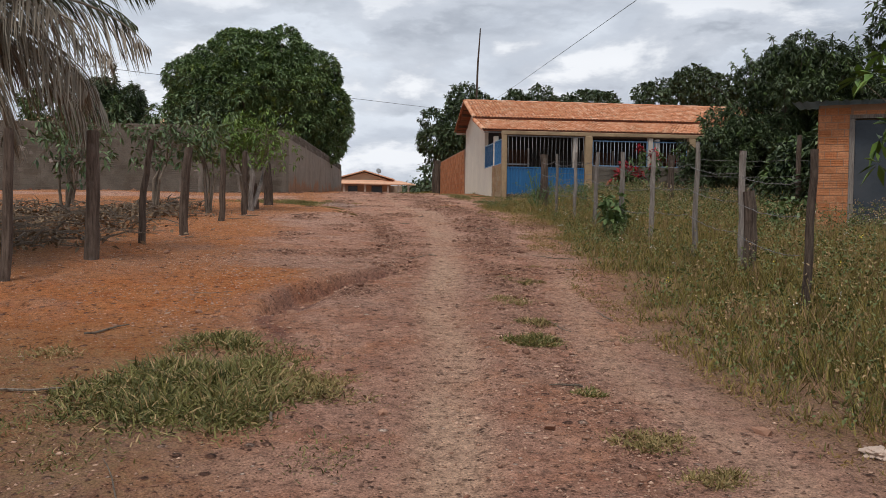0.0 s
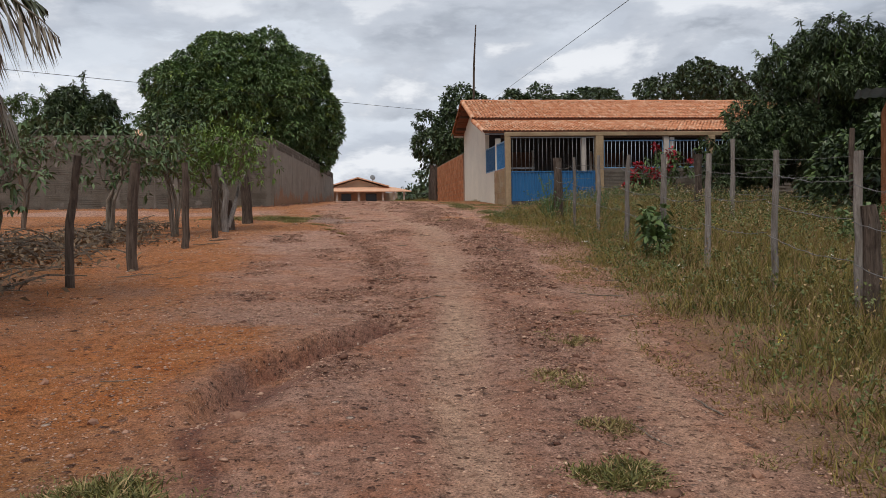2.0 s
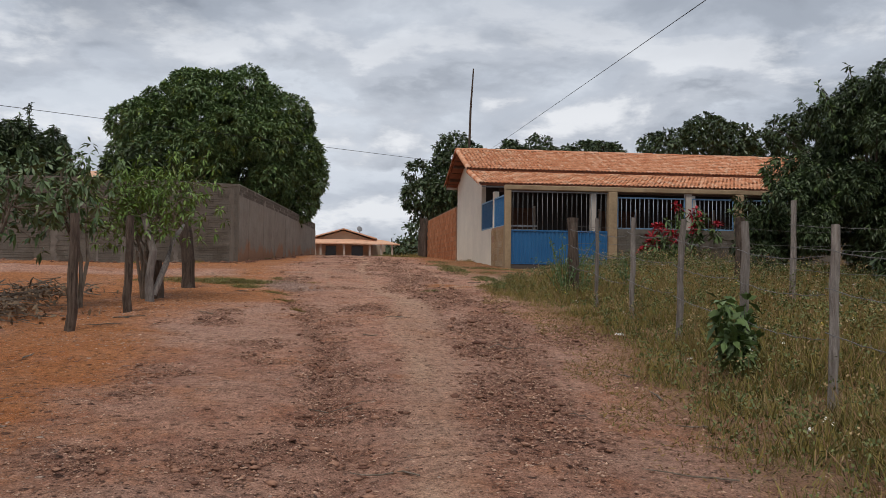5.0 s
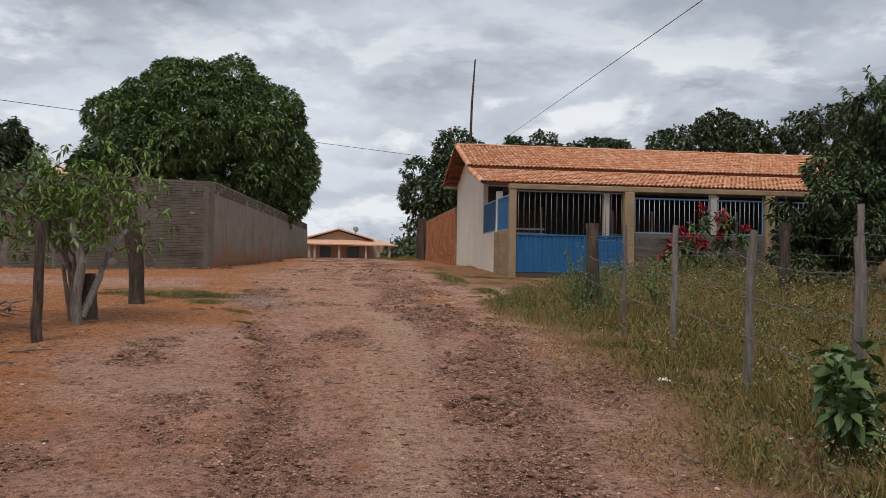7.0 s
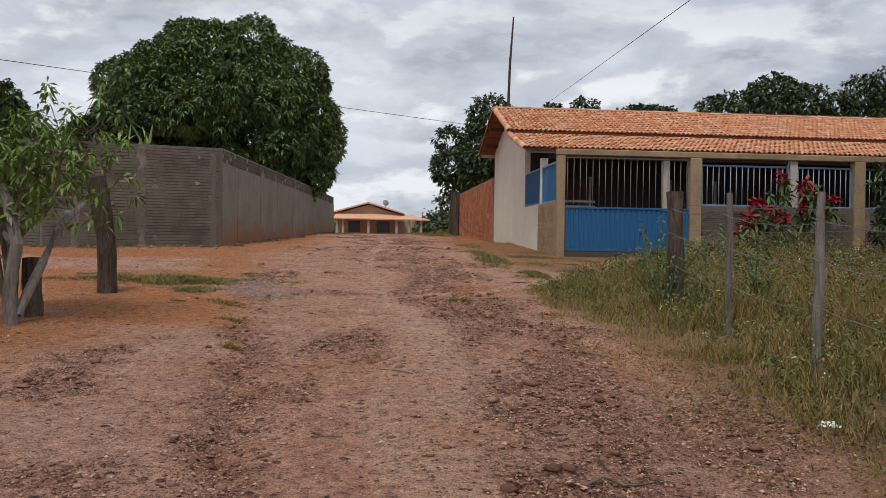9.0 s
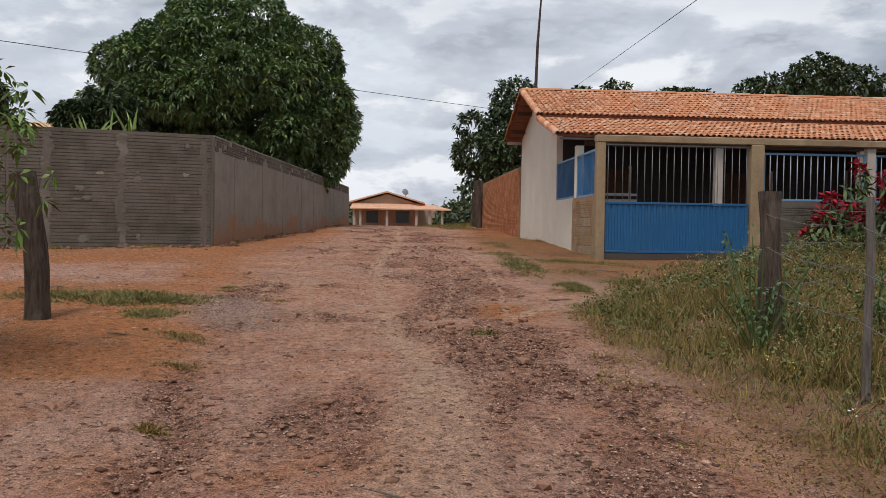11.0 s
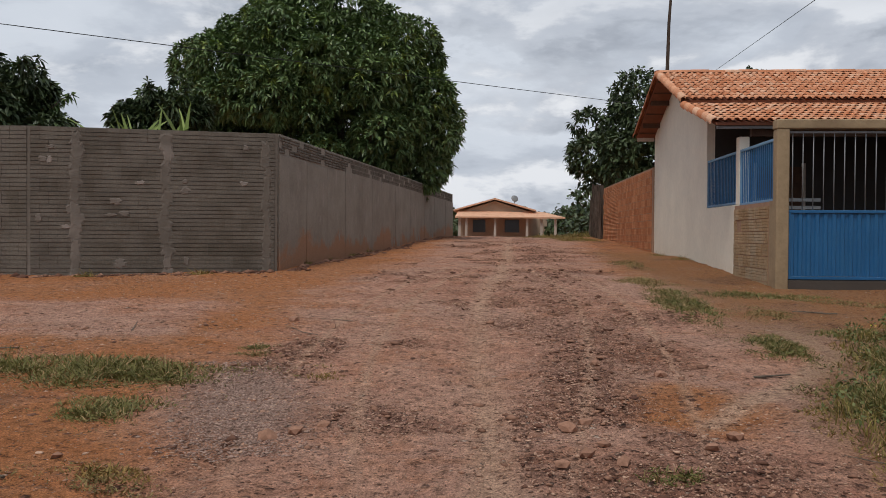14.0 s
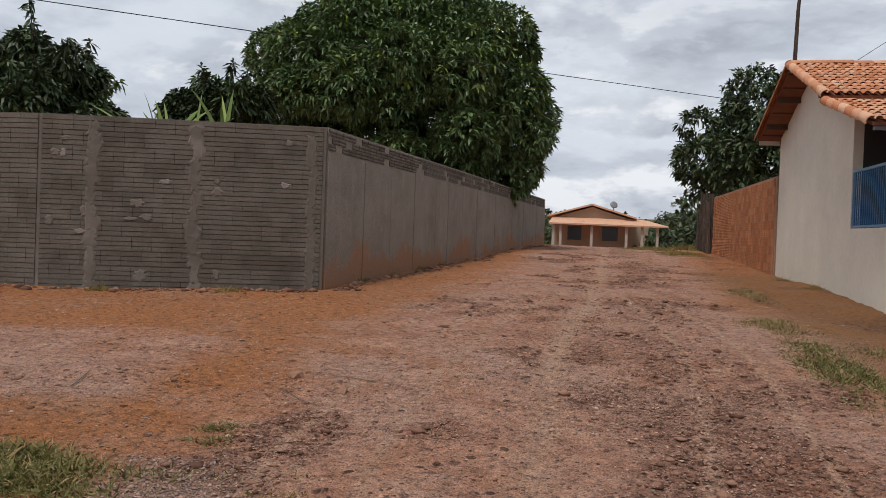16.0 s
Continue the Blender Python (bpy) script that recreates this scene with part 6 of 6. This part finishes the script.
for i, (x, y, s) in enumerate(((2.95, 22.9, 0.06), (-0.55, 21.6, 0.05), (0.9, 19.35, 0.05), (0.75, 20.1, 0.045), (1.45, 20.4, 0.04), (2.6, 20.0, 0.05), (0.05, 21.0, 0.045), (-0.7, 24.6, 0.035), (1.15, 5.0, 0.04), (2.4, 4.9, 0.05),
                               (0.2, 5.3, 0.04), (-1.9, 9.2, 0.04), (1.75, 7.4, 0.04), (-0.5, 8.4, 0.05), (-1.35, 8.3, 0.035), (3.2, 27.0, 0.06), (0.1, 29.0, 0.05), (-0.4, 29.3, 0.07), (2.2, 7.0, 0.035), (-2.4, 12.4, 0.045), (2.35, 24.75, 0.055), (2.48, 24.95, 0.045), (2.2, 24.55, 0.05), (2.55, 24.6, 0.05), (2.3, 25.3, 0.07), (2.42, 25.45, 0.05), (3.3, 25.15, 0.06), (3.1, 24.9, 0.05), (0.55, 25.2, 0.055), (0.42, 25.05, 0.06), (0.7, 25.4, 0.05), (2.7, 27.3, 0.05))):
    loose_stone(x, y, s, i)


def stick(x, y, ln, a, r, seed):
    q = random.Random(seed)
    bm = bmesh.new()
    pts = []
    for k in range(5):
        f = k / 4 - 0.5
        px, py = x + math.cos(a) * ln * f, y + math.sin(a) * ln * f
        pts.append((px + q.uniform(-0.015, 0.015), py + q.uniform(-0.015, 0.015), gz(px, py) + r + 0.008))
    tube(bm, pts, [r, r * 1.1, r, r * 0.8, r * 0.5], 6)
    tagged(part("fallen_stick", bm, TWIG), "thin dry stick lying on the dirt", "stick", "fallen sticks")


q = random.Random(9)
for i in range(46):
    y = q.uniform(3.5, 32)
    x = q.choice((q.uniform(-3.2, -1.0), q.uniform(-1, 3.0), float(verge_x(y)) - q.uniform(-0.1, 0.9)))
    stick(x, y, q.uniform(0.15, 0.6), q.uniform(0, 3.14), q.choice((0.004, 0.006, 0.009)), i)


def sack(x, y, s, seed, mat, label):
    bm = bmesh.new()
    bmesh.ops.create_icosphere(bm, subdivisions=4, radius=s)
    for v in bm.verts:
        d = v.co.normalized()
        v.co *= 1 + 0.55 * noise.noise(d * 2.3 + Vector((seed, 0, 0))) + 0.28 * abs(noise.noise(d * 6.0 + Vector((0, seed, 0))))
        v.co.z = max(v.co.z * 0.5, -0.01)
    ob = part("crumpled_sack", bm, mat)
    ob.location = (x, y, gz(x, y) + 0.01)
    tagged(ob, label, "litter")


sack(2.86, 4.5, 0.075, 3.3, SACK, "crumpled pale plastic sack on the lane edge")
sack(4.35, 13.2, 0.05, 5.1, PETALBAG, "crumpled white plastic scrap in the grass")
sack(4.6, 18.3, 0.06, 7.7, PETALBAG, "crumpled white plastic scrap in the grass")


# ---- pieces: roof tiles ----
def tile_arrays(w=0.064, ln=0.36, seg=5):
    """A barrel tile, crown up, its lower end at the origin and its length along +y."""
    v = []
    for y, r in ((0.0, w), (0.0, w * 0.78), (ln, w * 0.86)):
        for k in range(seg + 1):
            a = math.pi * k / seg
            v.append((r * math.cos(a), y, r * math.sin(a) * 0.8))
    n = seg + 1
    f = []
    for k in range(seg):
        f.append((k, k + 1, 2 * n + k + 1, 2 * n + k))
        f.append((n + k, n + k + 1, k + 1, k))
    return np.array(v), np.array(f)


TV, TF = tile_arrays()


def mesh_of(name, v, f, mat, smooth=False):
    me = bpy.data.meshes.new(name)
    me.from_pydata([tuple(p) for p in v], [], [tuple(int(i) for i in q) for q in f])
    if smooth:
        for q in me.polygons:
            q.use_smooth = True
    me.materials.append(mat)
    return me


def join(copies, v, f):
    vs = np.concatenate([v @ np.array(m.to_3x3()).T + np.array(m.translation) for m in copies])
    fs = np.concatenate([f + i * len(v) for i in range(len(copies))])
    return vs, fs


def place(me, name, m, parent):
    ob = new(name, me)
    ob.parent = parent
    base = parent.location if parent.parent is None else parent.location + parent.parent.location
    ob.matrix_basis = Matrix.Translation(-base) @ m
    return ob


def tile_roof(parent, y0, z0, y1, z1, rows, near_cols, seed, step=0.142, flip=1):
    rng = random.Random(seed)
    slope = math.atan2(z1 - z0, abs(y1 - y0))
    run = math.hypot(z1 - z0, y1 - y0)
    me = mesh_of("tile", TV, TF, TILE, True)
    far = []
    cols = int((ROOF_X1 - ROOF_X0) / step)
    for i in range(cols + 1):
        for j in range(rows):
            s = run * j / rows - 0.06
            x = ROOF_X0 + 0.06 + i * step + rng.uniform(-0.008, 0.008)
            lift = 0.046 + rng.uniform(-0.004, 0.006)
            y = y0 + flip * (s * math.cos(slope) - lift * math.sin(slope))
            z = z0 + s * math.sin(slope) + lift * math.cos(slope)
            m = Matrix.Translation((x, y, z)) @ Matrix.Rotation(0 if flip > 0 else math.pi, 4, "Z") @ Matrix.Rotation(slope - 0.075, 4, "X") @ Matrix.Rotation(rng.uniform(-0.03, 0.03), 4, "Z")
            if i < near_cols:
                place(me, "tile", m, parent)
            else:
                far.append(m)
    if far:
        v, f = join(far, TV, TF)
        tagged(raw("tile_field", v, f, TILE_MANY, parent, smooth=True), kind="stuff")


tile_roof(roof_front, 37.98, 5.90, 40.9, 6.95, 11, 27, 1)
tile_roof(roof_porch, 35.42, 5.12, 38.0, 5.79, 9, 33, 2)
tile_roof(roof_back, 44.05, 5.83, 40.9, 6.95, 12, 3, 3, flip=-1)
RIDGE = mesh_of("ridge_tile", TV * np.array([1.42, 1.17, 1.42]), TF, TILE, True)
for i in range(38):
    m = Matrix.Translation((ROOF_X0 + i * 0.375 + 0.42, 40.9, 6.99 + 0.006 * (i % 3))) @ Matrix.Rotation(math.pi / 2, 4, "Z") @ Matrix.Rotation(0.02, 4, "X")
    place(RIDGE, "ridge_tile", m, roof_front)
# the rake edge of each slope is closed by a line of tiles laid on its side
for parent, y0, z0, y1, z1, n in ((roof_front, 37.98, 5.90, 40.9, 6.95, 9), (roof_porch, 35.42, 5.12, 38.0, 5.79, 7), (roof_back, 44.05, 5.83, 40.9, 6.95, 9)):
    for j in range(n):
        f0 = j / n
        y, z = y0 + (y1 - y0) * f0, z0 + (z1 - z0) * f0 + 0.02
        turn = 0 if y1 > y0 else math.pi
        m = Matrix.Translation((ROOF_X0 - 0.02, y, z)) @ Matrix.Rotation(turn, 4, "Z") @ Matrix.Rotation(math.atan2(z1 - z0, abs(y1 - y0)) + 0.03, 4, "X") @ Matrix.Rotation(radians(-38 if turn == 0 else 38), 4, "Y")
        place(RIDGE, "rake_tile", m, parent)


# ---- pieces: hollow bricks ----
def brick_arrays(ln, h, proud, grooves, depth=0.008, gap=0.014):
    """A hollow clay brick's outer face with pressed grooves, length along +x, its face towards -y, from z = 0 up."""
    prof = [(0.02, 0.0), (-proud, 0.0)]
    for k in range(1, grooves + 1):
        z = h * k / (grooves + 1)
        prof += [(-proud, z - gap / 2), (-proud + depth, z - gap / 4), (-proud + depth, z + gap / 4), (-proud, z + gap / 2)]
    prof += [(-proud, h), (0.02, h)]
    n = len(prof)
    v = [(x, y, z) for x in (0.0, ln) for y, z in prof]
    f = [(k, n + k, n + k + 1, k + 1) for k in range(n - 1)]
    f += [(0, 1, n - 2, n - 1)[::-1], (n, n + 1, 2 * n - 2, 2 * n - 1)]
    return np.array(v), np.array(f)


def brick_face(parent, a, b, z0, z1, size, proud, grooves, mats, limit, skip, seed, depth=0.008, gap=0.014, joint=0.016, end=0.014):
    """Courses of bricks on the upright face from a to b, seen with a on the left hand."""
    rng = random.Random(seed)
    ax, ay = a
    length = math.hypot(b[0] - ax, b[1] - ay)
    turn = Matrix.Rotation(math.atan2(b[1] - ay, b[0] - ax), 4, "Z")
    ln, h = size
    v, f = brick_arrays(ln - end, h - joint, proud, grooves, depth, gap)
    me = mesh_of("brick", v, f, mats[0])
    v2, f2 = brick_arrays(ln * 0.5 - end, h - joint, proud, grooves, depth, gap)
    half = mesh_of("brick", v2, f2, mats[0])
    far, near = [], 0
    rows = int((z1 - z0) / h)
    spots = []
    for r in range(rows):
        s = -ln * 0.5 if r % 2 else 0.0
        while s < length:
            spots.append((s, r))
            s += ln
    spots.sort(key=lambda q: -q[0])
    for s, r in spots:
        if rng.random() < skip:
            continue
        z = z0 + r * h + joint / 2
        use, at = me, s
        if s < 0:
            use, at = half, 0.0
        elif s + ln > length:
            if s + ln * 0.5 > length:
                continue
            use = half
        m = Matrix.Translation((ax, ay, 0)) @ turn @ Matrix.Translation((at + end / 2, -rng.uniform(0.0, 0.004), z)) @ Matrix.Rotation(rng.uniform(-0.006, 0.006), 4, "Y")
        if near < limit:
            place(use, "brick", m, parent)
            near += 1
        elif use is me:
            far.append(m)
    if far:
        vs, fs = join(far, v, f)
        tagged(raw("brick_courses", vs, fs, mats[1], parent), kind="stuff")


def daub(parent, a, b, s, z, w, h, seed, mat):
    """A trowelled patch of cement on a wall's face, uneven in outline."""
    rng = random.Random(seed)
    d = Vector((b[0] - a[0], b[1] - a[1], 0)).normalized()
    nrm = Vector((d.y, -d.x, 0))
    bm = bmesh.new()
    n = 22
    ring = []
    for k in range(n):
        t = 2 * math.pi * k / n
        q = 1 + rng.uniform(-0.32, 0.25)
        ring.append(Vector((a[0], a[1], 0)) + d * (s + math.cos(t) * w * q) + Vector((0, 0, z + math.sin(t) * h * q)))
    low = [bm.verts.new(p - nrm * 0.01) for p in ring]
    mid = [bm.verts.new(p + nrm * 0.012) for p in ring]
    c = sum(ring, Vector()) / n
    top = [bm.verts.new(c + (p - c) * 0.7 + nrm * (0.020 + rng.uniform(0, 0.006))) for p in ring]
    for u, w2 in ((low, mid), (mid, top)):
        for k in range(n):
            bm.faces.new((u[k], u[(k + 1) % n], w2[(k + 1) % n], w2[k]))
    bm.faces.new(top)
    part("cement_daub", bm, mat, parent)


GA, GB = (-6.0, 34.15), (-2.06, 35.33)
brick_face(wall_front, GA, GB, 2.27, 4.90, (0.29, 0.219), 0.012, 2, (BRICK_GREY, BRICK_GREY_MANY), 190, 0.0, 5, 0.013, 0.013, end=0.004)
brick_face(wall_front, (-12.0, 34.0), (-6.0, 34.15), 2.27, 4.90, (0.29, 0.219), 0.012, 2, (BRICK_GREY, BRICK_GREY_MANY), 270, 0.0, 6, 0.013, 0.013, end=0.004)
brick_face(wall_front, (-24.0, 33.6), (-12.0, 34.0), 2.27, 4.90, (0.29, 0.219), 0.012, 2, (BRICK_GREY, BRICK_GREY_MANY), 0, 0.0, 7, 0.013, 0.013, end=0.004)


# trowelled cement over the buried posts of the wall
q = random.Random(11)
for a, b, at in ((GA, GB, (0.72, 2.2)), ((-12.0, 34.0), (-6.0, 34.15), (2.35, 4.75))):
    for s in at:
        for k in range(11):
            daub(wall_front, a, b, s + q.uniform(-0.03, 0.03), 2.35 + k * 0.235 + q.uniform(-0.04, 0.04), q.uniform(0.08, 0.13), q.uniform(0.17, 0.24), 500 + k + int(s * 100), PLASTER_GREY)
for k in range(12):
    daub(wall_front, GA, GB, 3.92 + q.uniform(-0.04, 0.03), 2.4 + k * 0.20, q.uniform(0.06, 0.10), q.uniform(0.15, 0.22), 700 + k, PLASTER_GREY)
q = random.Random(12)
for i in range(16):
    daub(wall_front, GA, GB, q.uniform(0.1, 3.6), q.uniform(2.5, 4.75), q.uniform(0.04, 0.13), q.uniform(0.03, 0.10), 200 + i, CEMENT_PALE if i % 4 == 0 else CEMENT_DAUB)
for i in range(12):
    daub(wall_front, (-12.0, 34.0), (-6.0, 34.15), q.uniform(0.1, 5.8), q.uniform(2.5, 4.75), q.uniform(0.05, 0.15), q.uniform(0.03, 0.10), 300 + i, CEMENT_PALE if i % 4 == 0 else CEMENT_DAUB)

# plaster panels with open joints and bare top courses on the long side wall
SA, SB = (-2.045, 35.37), (-0.93, 47.0)
SC = (0.05, 58.5)
for (a, b), k0 in (((SA, SB), 0), ((SB, SC), 1)):
    ln = math.hypot(b[0] - a[0], b[1] - a[1])
    ang = math.atan2(b[1] - a[1], b[0] - a[0])
    m = Matrix.Translation((a[0], a[1], 0)) @ Matrix.Rotation(ang, 4, "Z")
    cuts = [0.0]
    qq = random.Random(20 + k0)
    while cuts[-1] < ln - 1.2:
        cuts.append(cuts[-1] + qq.uniform(0.85, 1.7))
    cuts[-1] = ln
    for i, (u, w) in enumerate(zip(cuts, cuts[1:])):
        part("plaster_panel", boxed(u + 0.012, w - 0.012, -0.016 - 0.004 * (i % 2), 0.03, 1.9, 4.50 + 0.06 * qq.random(), bevel=0.005, m=m), SPLASHED, wall_side)
    brick_face(wall_side, a, b, 4.56, 4.90, (0.29, 0.11), 0.010, 1, (BRICK_GREY, BRICK_GREY_MANY), 60 if k0 == 0 else 0, 0.12, 30 + k0, 0.010, 0.012)
    for i in range(14):
        daub(wall_side, a, b, qq.uniform(0.2, ln - 0.3), qq.uniform(2.9, 4.5), qq.uniform(0.03, 0.10), qq.uniform(0.05, 0.2), 400 + i + 50 * k0, CEMENT_PALE)

# red brick yard wall: its face towards the lane, with cement columns
brick_face(brick_wall, (6.17, 54.6), (6.17, 43.95), 2.55, 4.98, (0.30, 0.20), 0.012, 3, (BRICK_RED, BRICK_RED_MANY), 260, 0.0, 41, 0.010, 0.014)
# tan brick of the low porch wall, smeared brick of the low front wall, shed walls
brick_face(side_low, (6.13, 35.68), (6.13, 33.62), 2.2, 3.66, (0.30, 0.20), 0.012, 3, (BRICK_TAN, BRICK_TAN), 200, 0.02, 42, 0.009, 0.012)
front_low = next(o for o in house.children if o.name.startswith("front_low_wall"))
brick_face(front_low, (9.62, 33.26), (13.46, 33.26), 2.3, 3.58, (0.30, 0.20), 0.010, 3, (BRICK_GREY, BRICK_GREY_MANY), 120, 0.05, 43, 0.010, 0.012)
brick_face(front_low, (13.76, 33.26), (XE, 33.26), 2.3, 3.58, (0.30, 0.20), 0.010, 3, (BRICK_GREY, BRICK_GREY_MANY), 0, 0.05, 44, 0.010, 0.012)
for w in [o for o in shed.children if o.name.startswith(("wall", "lintel_wall"))]:
    xs = [v.co.x for v in w.data.vertices]
    ys = [v.co.y for v in w.data.vertices]
    zs = [v.co.z for v in w.data.vertices]
    if max(ys) - min(ys) < 0.2 and min(ys) < SHED_Y + 0.05:
        brick_face(w, (min(xs), SHED_Y), (max(xs), SHED_Y), 1.20 if min(zs) < 2 else 3.60, 3.86, (0.235, 0.145), 0.012, 2, (BRICK_RED, BRICK_RED_MANY), 200, 0.0, 45, 0.010, 0.014)
    elif max(xs) < SHED_X + 0.2:
        brick_face(w, (SHED_X, SHED_Y + 2.8), (SHED_X, SHED_Y), 1.20, 3.86, (0.235, 0.145), 0.012, 2, (BRICK_RED, BRICK_RED_MANY), 300, 0.0, 46, 0.010, 0.014)

# the shed stands turned towards the lane
corner = Vector((SHED_X, SHED_Y, 0))
turn = Matrix.Rotation(radians(-31), 3, "Z")
shed.location = corner + turn @ (shed.location - corner)
shed.rotation_euler = (0, 0, radians(-31))
